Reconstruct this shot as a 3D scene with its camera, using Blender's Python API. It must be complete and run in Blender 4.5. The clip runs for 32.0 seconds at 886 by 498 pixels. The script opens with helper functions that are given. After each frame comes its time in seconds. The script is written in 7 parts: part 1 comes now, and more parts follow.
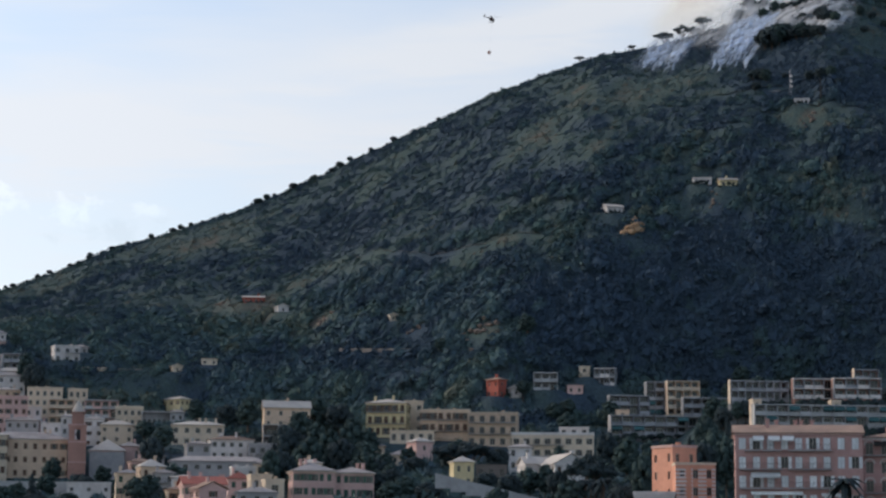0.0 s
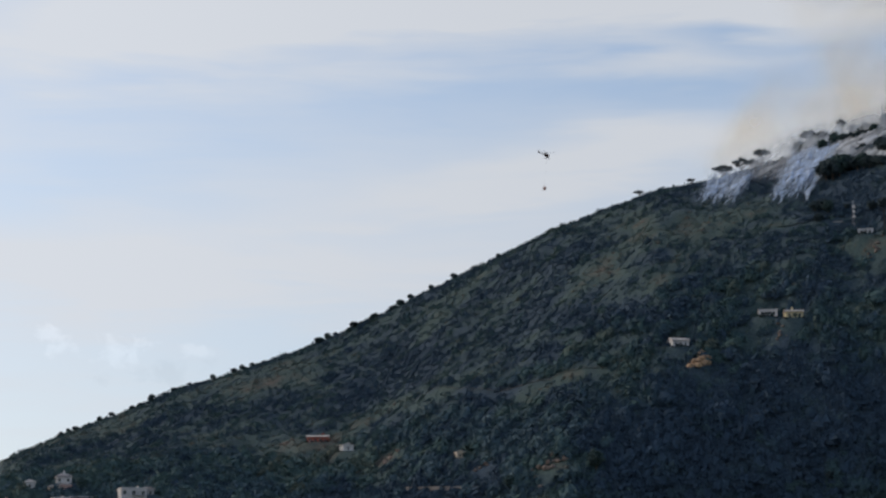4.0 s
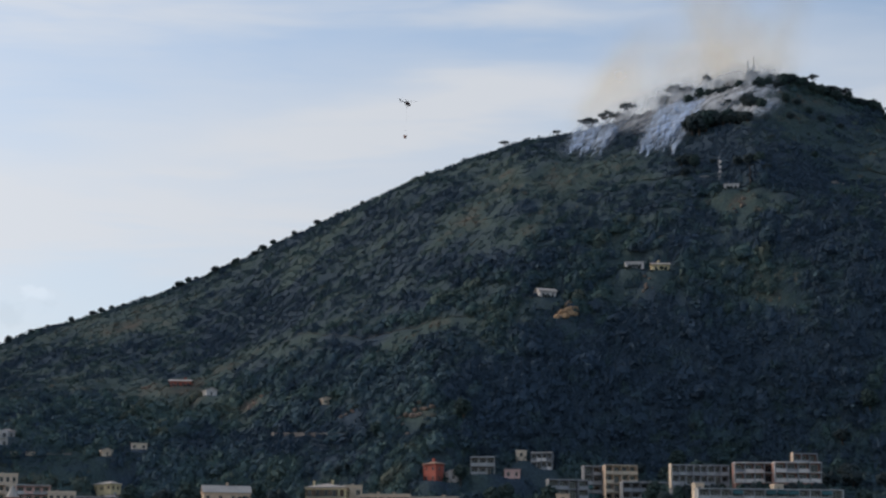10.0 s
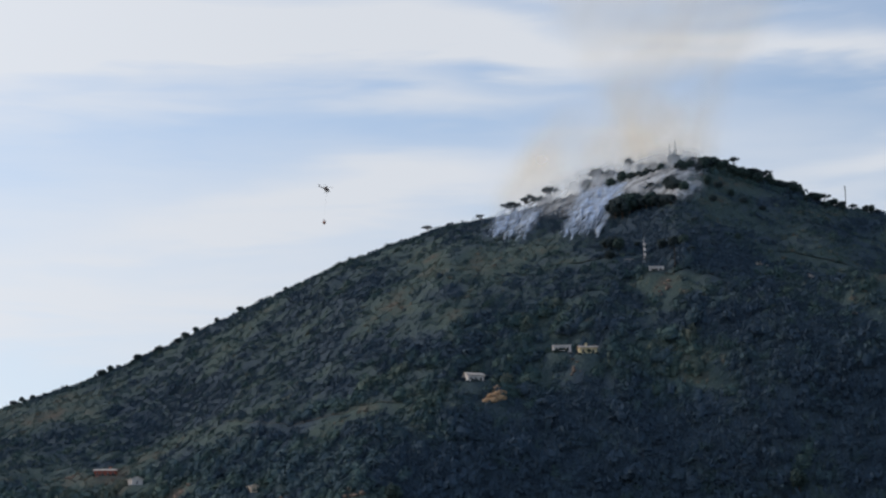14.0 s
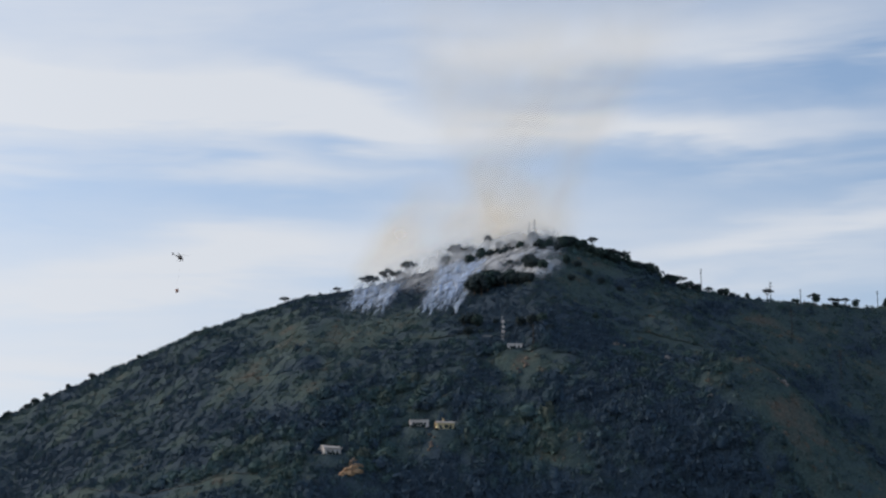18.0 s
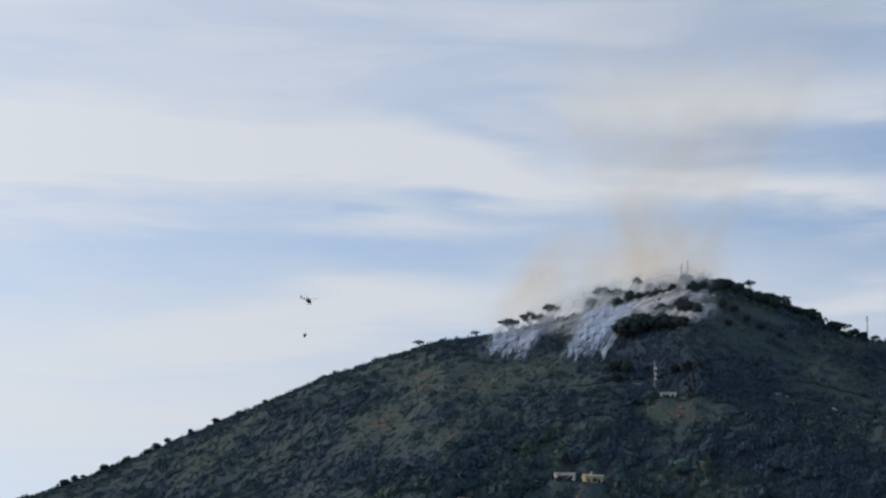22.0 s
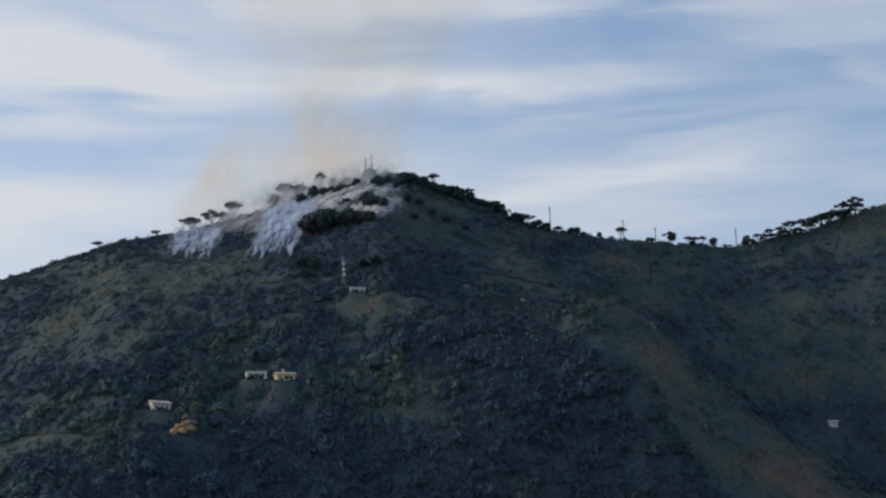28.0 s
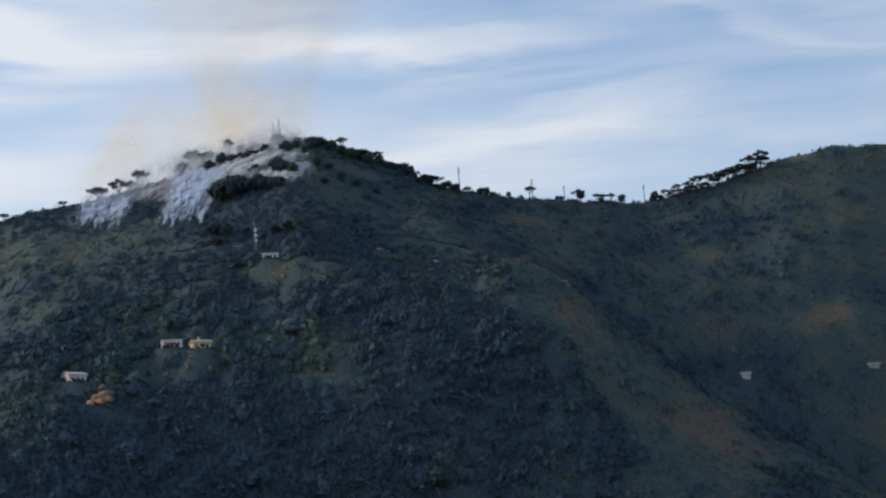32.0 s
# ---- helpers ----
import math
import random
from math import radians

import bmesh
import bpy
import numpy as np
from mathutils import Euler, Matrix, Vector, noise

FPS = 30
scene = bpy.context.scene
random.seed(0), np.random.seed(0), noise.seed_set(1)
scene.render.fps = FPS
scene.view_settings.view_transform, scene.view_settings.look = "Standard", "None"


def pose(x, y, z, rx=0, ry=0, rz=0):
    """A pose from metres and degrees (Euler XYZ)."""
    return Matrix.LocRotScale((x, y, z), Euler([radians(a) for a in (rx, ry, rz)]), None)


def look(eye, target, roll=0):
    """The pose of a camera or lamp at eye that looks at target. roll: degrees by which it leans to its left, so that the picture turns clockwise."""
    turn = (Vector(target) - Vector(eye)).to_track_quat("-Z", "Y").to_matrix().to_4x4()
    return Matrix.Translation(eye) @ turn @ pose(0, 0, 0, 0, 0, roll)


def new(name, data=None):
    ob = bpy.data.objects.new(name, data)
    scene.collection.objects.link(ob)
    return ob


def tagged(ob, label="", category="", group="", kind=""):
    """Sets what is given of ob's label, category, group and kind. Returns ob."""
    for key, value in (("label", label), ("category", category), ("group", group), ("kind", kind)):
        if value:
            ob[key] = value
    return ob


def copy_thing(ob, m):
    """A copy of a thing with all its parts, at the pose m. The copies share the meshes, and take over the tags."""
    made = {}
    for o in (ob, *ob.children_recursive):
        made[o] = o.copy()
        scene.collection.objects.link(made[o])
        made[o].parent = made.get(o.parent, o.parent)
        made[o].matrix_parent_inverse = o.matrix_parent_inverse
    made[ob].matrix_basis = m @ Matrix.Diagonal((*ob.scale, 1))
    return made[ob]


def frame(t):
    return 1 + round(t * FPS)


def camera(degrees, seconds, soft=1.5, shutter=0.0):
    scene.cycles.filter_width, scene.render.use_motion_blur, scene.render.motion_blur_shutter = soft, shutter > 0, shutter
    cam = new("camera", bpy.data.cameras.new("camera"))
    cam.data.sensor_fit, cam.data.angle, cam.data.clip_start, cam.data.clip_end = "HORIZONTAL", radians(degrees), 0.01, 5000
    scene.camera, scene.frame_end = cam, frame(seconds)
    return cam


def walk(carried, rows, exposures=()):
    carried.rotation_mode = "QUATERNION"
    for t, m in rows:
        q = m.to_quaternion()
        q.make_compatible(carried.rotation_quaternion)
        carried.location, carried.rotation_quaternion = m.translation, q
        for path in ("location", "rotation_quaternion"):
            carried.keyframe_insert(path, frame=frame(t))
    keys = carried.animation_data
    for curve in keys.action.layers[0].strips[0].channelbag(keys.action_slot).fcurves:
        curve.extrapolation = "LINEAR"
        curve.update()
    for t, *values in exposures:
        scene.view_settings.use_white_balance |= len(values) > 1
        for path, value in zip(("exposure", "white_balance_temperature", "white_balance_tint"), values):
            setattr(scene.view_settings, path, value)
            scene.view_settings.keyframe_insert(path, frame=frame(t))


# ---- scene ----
from collections import defaultdict

# ---- camera and walk ----
cam = camera(22.75, 32.0, soft=2.5)
# seconds, place in metres, heading east of north, tilt up and lean in degrees
PATH = [
    (0, 13.23, -0.21, 6.00, -2.386, 8.688, 0.426),
    (0.5, 12.50, -0.20, 6.00, -2.016, 9.611, 1.202),
    (1, 11.76, -0.19, 6.00, -1.556, 8.970, 0.745),
    (1.5, 11.03, -0.18, 6.00, -2.647, 9.263, -0.801),
    (2, 10.29, -0.16, 6.00, -3.557, 11.046, -1.004),
    (2.5, 9.56, -0.15, 6.00, -3.871, 11.395, -1.541),
    (3, 8.82, -0.14, 6.00, -3.514, 12.531, -1.167),
    (3.5, 8.09, -0.13, 6.00, -3.589, 12.187, -0.875),
    (5.5, 5.14, -0.08, 6.00, -2.930, 12.593, 2.060),
    (6, 4.41, -0.07, 6.00, -2.418, 12.297, 1.887),
    (6.5, 3.68, -0.06, 6.00, -2.961, 12.791, 1.390),
    (7, 2.94, -0.05, 6.00, -2.065, 13.248, 0.753),
    (7.5, 2.21, -0.04, 6.00, -2.723, 12.540, 1.380),
    (8, 1.47, -0.02, 6.00, -1.533, 12.079, 2.217),
    (8.5, 0.73, -0.01, 6.00, -2.141, 12.302, 2.720),
    (9, 0.00, 0.00, 6.00, -0.000, 11.097, 2.035),
    (9.5, -0.73, 0.01, 6.00, -0.812, 10.893, 1.354),
    (10, -1.47, 0.02, 6.00, 0.477, 10.879, 0.100),
    (10.5, -2.21, 0.04, 6.00, -0.182, 11.783, 0.650),
    (11, -2.94, 0.05, 6.00, -1.177, 12.091, 1.513),
    (11.5, -3.68, 0.06, 6.00, -1.697, 12.065, 1.563),
    (12, -4.41, 0.07, 6.00, -1.224, 12.220, 0.883),
    (12.5, -5.14, 0.08, 6.00, -0.773, 12.073, 0.497),
    (13, -5.88, 0.09, 6.00, -0.372, 12.210, 0.283),
    (13.5, -6.62, 0.11, 6.00, 1.950, 13.263, -1.216),
    (15.5, -9.56, 0.15, 6.00, 4.426, 12.093, -0.049),
    (16, -10.29, 0.16, 6.00, 4.447, 12.233, -0.426),
    (16.5, -11.03, 0.18, 6.00, 4.235, 13.374, -0.186),
    (17, -11.76, 0.19, 6.00, 5.397, 13.892, -0.527),
    (17.5, -12.50, 0.20, 6.00, 7.465, 14.938, -0.935),
    (18, -13.23, 0.21, 6.00, 7.074, 14.938, -0.409),
    (18.5, -13.96, 0.22, 6.00, 6.898, 14.148, 0.408),
    (19, -14.70, 0.23, 6.00, 7.192, 14.440, 0.336),
    (19.5, -15.44, 0.25, 6.00, 7.303, 14.575, 0.483),
    (20, -16.17, 0.26, 6.00, 6.252, 13.691, 0.010),
    (20.5, -16.64, 3.58, 6.53, 2.993, 14.291, 0.923),
    (21, -16.10, 19.81, 9.10, 2.049, 14.741, 1.556),
    (21.5, -15.48, 37.11, 11.85, 2.315, 15.745, 1.791),
    (22, -14.85, 54.40, 14.59, 3.695, 16.353, 1.259),
    (22.5, -14.74, 65.21, 16.31, 3.642, 14.568, 1.120),
    (23, -15.47, 65.31, 16.32, 5.345, 15.145, 0.713),
    (23.5, -16.20, 65.33, 16.32, 6.884, 14.554, 0.202),
    (24, -16.94, 65.34, 16.32, 6.993, 15.703, 0.536),
    (24.5, -17.67, 65.35, 16.32, 7.404, 15.545, 0.245),
    (26.5, -20.61, 65.40, 16.32, 9.952, 14.986, -0.481),
    (27, -21.35, 65.41, 16.32, 10.985, 14.029, -0.554),
    (27.5, -22.08, 65.42, 16.32, 12.465, 13.717, -1.442),
    (28, -22.82, 65.43, 16.32, 12.841, 13.640, -2.245),
    (28.5, -23.55, 65.44, 16.32, 13.920, 13.564, -3.049),
    (29, -24.29, 65.45, 16.32, 14.442, 13.264, -4.133),
    (29.5, -25.02, 65.47, 16.32, 15.756, 13.026, -4.355),
    (30, -25.76, 65.48, 16.32, 17.335, 12.553, -4.326),
    (30.5, -26.49, 65.49, 16.32, 16.580, 12.711, -4.598),
    (31, -27.23, 65.50, 16.32, 17.007, 12.653, -4.454),
    (31.5, -27.96, 65.51, 16.32, 16.582, 12.450, -4.260),
    (32, -28.70, 65.53, 16.32, 15.574, 12.507, -4.358),
]


def aimed(x, y, z, heading, tilt, lean):
    """Pose of the hand-held camera."""
    a, b = radians(heading), radians(tilt)
    way = Vector((math.sin(a) * math.cos(b), math.cos(a) * math.cos(b), math.sin(b)))
    return look((x, y, z), Vector((x, y, z)) + way, lean)


walk(cam, [(r[0], aimed(*r[1:])) for r in PATH], [(t, ev, 6080, 10) for t, ev in ((0.0, 0.13), (1.0, 0.0), (2.0, -0.03), (3.0, -0.12), (6.0, -0.17), (7.5, -0.12), (9.0, -0.14), (11.0, -0.06), (13.0, -0.06), (15.5, 0.18), (16.2, 0.15), (17.0, 0.03), (19.0, 0.02), (20.6, -0.08), (22.0, -0.05), (23.0, -0.12), (24.0, -0.12), (27.0, -0.08), (28.0, -0.06), (29.0, -0.02), (30.0, 0.17), (31.0, 0.16), (32.0, 0.16))])

# ---- world, sun ----
SUN_HEADING, SUN_HEIGHT = -63.0, 26.0   # degrees from the view's north, and above the horizon


# drifts of cloud and clear lanes: heading, elevation, half-length and half-height in degrees, slope, strength
CLOUDS = (
    (-12.2, 17.8, 4.8, 1.1, 9, 0.45), (-3.9, 18.9, 7.5, 0.8, 0, 0.45), (-1.5, 14.0, 6.1, 0.7, 8, 0.3), (-12.6, 11.7, 6.1, 1.3, 4, 0.4), (-1.1, 18.8, 6.1, 1.5, -4, 0.3), (5.7, 18.1, 1.9, 0.35, -4, 0.3),
    (1.4, 14.4, 4.8, 0.7, 4, 0.25), (-2.3, 12.3, 6.1, 1.0, 4, 0.3), (15.2, 18.2, 4.8, 0.45, -4, 0.5), (15.0, 14.7, 6.5, 0.8, 8, 0.3), (14.4, 20.4, 5.8, 0.6, -4, 0.3), (9.3, 18.3, 5.2, 0.4, -4, 0.35),
    (17.6, 15.5, 6.1, 0.4, 8, 0.28), (25.4, 17.4, 2.9, 0.26, -17, 0.2))
LANES = (
    (-11.5, 14.0, 4.0, 0.9, 5, -0.16), (-3.5, 12.9, 3.0, 0.35, 6, -0.10),     (-7.6, 15.8, 7.5, 1.0, 0, -0.25), (3.0, 15.9, 3.8, 0.7, 0, -0.17), (3.9, 17.5, 1.9, 0.44, -8, -0.15), (4.6, 19.3, 2.3, 0.32, -12, -0.20), (5.1, 17.3, 2.9, 0.28, -4, -0.20), (-0.9, 16.3, 5.5, 0.6, 0, -0.20),
    (14.3, 16.9, 5.8, 0.7, 0, -0.20), (18.1, 19.0, 2.6, 0.44, -4, -0.17), (21.1, 18.0, 7.3, 0.65, -7, -0.20), (23.0, 16.3, 5.8, 0.58, -4, -0.15))


def make_world():
    world = bpy.data.worlds.new("sky")
    scene.world = world
    world.use_nodes = True
    nt = world.node_tree
    nt.nodes.clear()
    N, L = nt.nodes.new, nt.links.new

    def math_node(op, a, b=None, clamp=False):
        n = N("ShaderNodeMath")
        n.operation, n.use_clamp = op, clamp
        for i, v in enumerate((a, b)):
            if v is None:
                continue
            if isinstance(v, (int, float)):
                n.inputs[i].default_value = v
            else:
                L(v, n.inputs[i])
        return n.outputs[0]

    out = N("ShaderNodeOutputWorld")
    sky = N("ShaderNodeTexSky")
    sky.sky_type, sky.sun_disc = "NISHITA", False
    sky.sun_elevation, sky.sun_rotation = radians(SUN_HEIGHT), radians(SUN_HEADING)
    sky.air_density, sky.dust_density, sky.ozone_density = 1.0, 1.6, 1.0
    blue = N("ShaderNodeBackground")
    blue.inputs["Strength"].default_value = 0.15
    L(sky.outputs[0], blue.inputs["Color"])
    coord = N("ShaderNodeTexCoord")
    sep = N("ShaderNodeSeparateXYZ")
    L(coord.outputs["Generated"], sep.inputs[0])

    def clouds(scale, turn, shift, detail, rough):
        m = N("ShaderNodeMapping")
        m.inputs["Scale"].default_value = scale
        m.inputs["Rotation"].default_value = (0, radians(turn), 0)
        m.inputs["Location"].default_value = shift
        L(coord.outputs["Generated"], m.inputs["Vector"])
        n = N("ShaderNodeTexNoise")
        n.inputs["Scale"].default_value, n.inputs["Detail"].default_value = 1.0, detail
        n.inputs["Roughness"].default_value = rough
        n.inputs["Distortion"].default_value = 0.35
        L(m.outputs[0], n.inputs["Vector"])
        return n.outputs["Fac"]

    broad = clouds((5.0, 4.0, 15.0), 5, (3.1, 0.7, 1.9), 4.0, 0.5)
    streak = clouds((7.0, 5.0, 55.0), 8, (0.3, 2.2, 4.4), 4.0, 0.55)

    def ramp(v, low, high):
        r = N("ShaderNodeMapRange")
        r.interpolation_type = "SMOOTHSTEP"
        r.inputs["From Min"].default_value, r.inputs["From Max"].default_value = low, high
        L(v, r.inputs["Value"])
        return r.outputs[0]

    # long soft drifts of cloud and the clear lanes between them, torn by noise
    rise_plain = math_node("MULTIPLY", math_node("ARCSINE", sep.outputs["Z"]), 57.2958)
    head = math_node("MULTIPLY", math_node("ARCTAN2", sep.outputs["X"], sep.outputs["Y"]), 57.2958)
    rise = rise_plain
    head = math_node("ADD", head, math_node("MULTIPLY", math_node("SUBTRACT", broad, 0.5), 7.0))
    rise = math_node("ADD", rise, math_node("MULTIPLY", math_node("SUBTRACT", streak, 0.5), 2.6))
    rise = math_node("ADD", rise, math_node("MULTIPLY", math_node("SUBTRACT", broad, 0.5), 2.2))
    veil = math_node("ADD", math_node("MULTIPLY", ramp(streak, 0.35, 0.7), 0.24), math_node("MULTIPLY", ramp(math_node("MULTIPLY", sep.outputs["X"], -1.0), -0.36, 0.2), 0.2))
    veil = math_node("ADD", veil, math_node("SUBTRACT", 0.37, math_node("MULTIPLY", ramp(sep.outputs["X"], 0.12, 0.4), 0.14)))
    for ch, ce, a, b, turn, gain in CLOUDS + LANES:
        c, q = math.cos(radians(turn)), math.sin(radians(turn))
        dh, de = math_node("SUBTRACT", head, ch), math_node("SUBTRACT", rise, ce)
        u = math_node("ADD", math_node("MULTIPLY", dh, c / a), math_node("MULTIPLY", de, q / a))
        w = math_node("ADD", math_node("MULTIPLY", dh, -q / b), math_node("MULTIPLY", de, c / b))
        near = math_node("SQRT", math_node("ADD", math_node("MULTIPLY", u, u), math_node("MULTIPLY", w, w)))
        veil = math_node("ADD", veil, math_node("MULTIPLY", ramp(math_node("MULTIPLY", near, -1.0), -1.7, 0.0), gain))
    # thin places in the cloud
    thin = clouds((8.0, 6.0, 34.0), 7, (5.3, 1.2, 0.4), 5.0, 0.55)
    veil = math_node("ADD", veil, math_node("MULTIPLY", math_node("SUBTRACT", thin, 0.5), -0.5))
    veil = math_node("MAXIMUM", math_node("MINIMUM", veil, 1.0), 0.06)
    # out of view overhead the cloud is thinned, for a bluer light
    over = math_node("MULTIPLY_ADD", ramp(sep.outputs["Z"], 0.42, 0.66), -0.72)
    over.node.inputs[2].default_value = 1.0
    veil = math_node("MULTIPLY", veil, over)
    # and in the unseen sky over the sea to the south, to set the front light
    south = math_node("MULTIPLY_ADD", ramp(math_node("MULTIPLY", sep.outputs["Y"], -1.0), -0.15, 0.3), -0.3)
    south.node.inputs[2].default_value = 1.0
    veil = math_node("MULTIPLY", veil, south)
    white = N("ShaderNodeBackground")
    white.inputs["Color"].default_value = (0.736, 0.735, 0.736, 1)
    glow = math_node("MULTIPLY_ADD", ramp(math_node("MULTIPLY", sep.outputs["X"], -1.0), -0.05, 0.3), 0.11)
    glow.node.inputs[2].default_value = 0.98
    # small heaps of cloud low in the west, sunlit on their western tops and grey below
    puff = clouds((95.0, 95.0, 120.0), 0, (1.7, 4.1, 0.6), 6.0, 0.6)

    def around(ch, ce, wide, high):
        u = math_node("MULTIPLY", math_node("SUBTRACT", head, ch), 1.0 / wide)
        w = math_node("MULTIPLY", math_node("SUBTRACT", rise_plain, ce), 1.0 / high)
        return math_node("SUBTRACT", 1.0, math_node("SQRT", math_node("ADD", math_node("MULTIPLY", u, u), math_node("MULTIPLY", w, w))))

    for ch, ce, wide, high, gain in ((-12.1, 9.5, 1.0, 0.6, 0.17), (-10.5, 9.55, 0.6, 0.3, 0.13), (-13.9, 9.7, 0.7, 0.6, 0.15), (-10.9, 9.0, 1.7, 0.55, -0.11), (-13.0, 8.8, 1.2, 0.4, -0.09)):
        heap = ramp(math_node("ADD", around(ch, ce, wide, high), math_node("MULTIPLY", math_node("SUBTRACT", puff, 0.58), 3.0)), 0.0, 0.65 if gain > 0 else 0.8)
        glow = math_node("ADD", glow, math_node("MULTIPLY", heap, gain))
    L(glow, white.inputs["Strength"])
    mix = N("ShaderNodeMixShader")
    L(math_node("MULTIPLY", veil, 0.95), mix.inputs[0])
    L(blue.outputs[0], mix.inputs[1])
    L(white.outputs[0], mix.inputs[2])
    L(mix.outputs[0], out.inputs[0])


make_world()
sun_data = bpy.data.lights.new("sun", "SUN")
sun_data.energy, sun_data.angle, sun_data.color = 1.9, radians(6), (1.0, 0.86, 0.70)
sun = new("sun", sun_data)
_a, _e = radians(SUN_HEADING), radians(SUN_HEIGHT)
sun.matrix_world = look((0, 0, 900), Vector((0, 0, 900)) - Vector((math.sin(_a) * math.cos(_e), math.cos(_a) * math.cos(_e), math.sin(_e))))


# ---- materials ----
def material(name, colour, rough=0.85, colour2=None, grain=1.0, patch=0.12, bump=0.15, metal=0.0, spread=0.25, per="object", spec=0.3):
    """A weathered surface: two colours mixed by noise at two scales, with relief and some difference from piece to piece."""
    m = bpy.data.materials.new(name)
    m.use_nodes = True
    nt = m.node_tree
    N, L = nt.nodes.new, nt.links.new
    b = nt.nodes["Principled BSDF"]
    b.inputs["Metallic"].default_value = metal
    b.inputs["Specular IOR Level"].default_value = spec
    co = N("ShaderNodeTexCoord")
    colour2 = colour2 or tuple(c * 0.62 for c in colour)
    big, small = N("ShaderNodeTexNoise"), N("ShaderNodeTexNoise")
    big.inputs["Scale"].default_value, big.inputs["Detail"].default_value = patch, 4
    small.inputs["Scale"].default_value, small.inputs["Detail"].default_value = grain, 6
    small.inputs["Roughness"].default_value = 0.65
    geo = N("ShaderNodeNewGeometry")
    for n in (big, small):
        L(geo.outputs["Position"], n.inputs["Vector"])
    add = N("ShaderNodeMath")
    add.operation = "ADD"
    L(big.outputs["Fac"], add.inputs[0])
    L(small.outputs["Fac"], add.inputs[1])
    r = N("ShaderNodeMapRange")
    r.inputs["From Min"].default_value, r.inputs["From Max"].default_value = 0.78, 1.25
    L(add.outputs[0], r.inputs["Value"])
    mix = N("ShaderNodeMix")
    mix.data_type = "RGBA"
    mix.inputs[6].default_value, mix.inputs[7].default_value = (*colour, 1), (*colour2, 1)
    L(r.outputs[0], mix.inputs[0])
    hsv = N("ShaderNodeHueSaturation")
    L(mix.outputs[2], hsv.inputs["Color"])
    if per == "object":
        src = N("ShaderNodeObjectInfo").outputs["Random"]
    else:
        src = geo.outputs["Random Per Island"]
    v = N("ShaderNodeMapRange")
    v.inputs["To Min"].default_value, v.inputs["To Max"].default_value = 1 - spread, 1 + spread
    L(src, v.inputs["Value"])
    L(v.outputs[0], hsv.inputs["Value"])
    L(hsv.outputs[0], b.inputs["Base Color"])
    rr = N("ShaderNodeMapRange")
    rr.inputs["To Min"].default_value, rr.inputs["To Max"].default_value = max(rough - 0.12, 0.02), min(rough + 0.1, 1)
    L(small.outputs["Fac"], rr.inputs["Value"])
    L(rr.outputs[0], b.inputs["Roughness"])
    if bump:
        bu = N("ShaderNodeBump")
        bu.inputs["Strength"].default_value, bu.inputs["Distance"].default_value = bump, 0.25 / max(grain, 0.2)
        L(small.outputs["Fac"], bu.inputs["Height"])
        L(bu.outputs[0], b.inputs["Normal"])
    return m


def scrub_material(name, dark, mid, dry, spread=0.24, vary=0.45):
    """Macchia: dark to mid greens, browner where the slope tone of the place is high, torn by noise. The colours given
    carry a blue tint for haze.
    """
    m = bpy.data.materials.new(name)
    m.use_nodes = True
    nt = m.node_tree
    N, L = nt.nodes.new, nt.links.new
    b = nt.nodes["Principled BSDF"]
    b.inputs["Roughness"].default_value = 0.95
    b.inputs["Specular IOR Level"].default_value = 0.08
    geo = N("ShaderNodeNewGeometry")
    att = N("ShaderNodeAttribute")
    att.attribute_name = "dry_place"
    patch, leaf = N("ShaderNodeTexNoise"), N("ShaderNodeTexNoise")
    patch.inputs["Scale"].default_value, patch.inputs["Detail"].default_value = 0.06, 5
    patch.inputs["Roughness"].default_value = 0.62
    leaf.inputs["Scale"].default_value, leaf.inputs["Detail"].default_value = 1.3, 5
    for n in (patch, leaf):
        L(geo.outputs["Position"], n.inputs["Vector"])

    def calc(op, p, q):
        n = N("ShaderNodeMath")
        n.operation = op
        for i, w in enumerate((p, q)):
            if isinstance(w, (int, float)):
                n.inputs[i].default_value = w
            else:
                L(w, n.inputs[i])
        return n.outputs[0]

    torn = calc("ADD", att.outputs["Fac"], calc("MULTIPLY", calc("SUBTRACT", patch.outputs["Fac"], 0.5), 1.1))
    torn = calc("ADD", torn, calc("MULTIPLY", calc("SUBTRACT", geo.outputs["Random Per Island"], 0.5), vary))
    ramp = N("ShaderNodeValToRGB")
    L(torn, ramp.inputs[0])
    el = ramp.color_ramp.elements
    el[0].position, el[0].color = 0.12, (*dark, 1)
    el[1].position, el[1].color = 0.52, (*mid, 1)
    e3 = el.new(0.82)
    e3.color = (*dry, 1)
    hsv = N("ShaderNodeHueSaturation")
    v = N("ShaderNodeMapRange")
    v.inputs["From Min"].default_value, v.inputs["From Max"].default_value = 0.3, 0.7
    v.inputs["To Min"].default_value, v.inputs["To Max"].default_value = 1 - spread, 1 + spread
    L(leaf.outputs["Fac"], v.inputs["Value"])
    L(v.outputs[0], hsv.inputs["Value"])
    L(ramp.outputs[0], hsv.inputs["Color"])
    L(hsv.outputs[0], b.inputs["Base Color"])
    bu = N("ShaderNodeBump")
    bu.inputs["Strength"].default_value, bu.inputs["Distance"].default_value = 0.25, 0.5
    L(leaf.outputs["Fac"], bu.inputs["Height"])
    L(bu.outputs[0], b.inputs["Normal"])
    return m


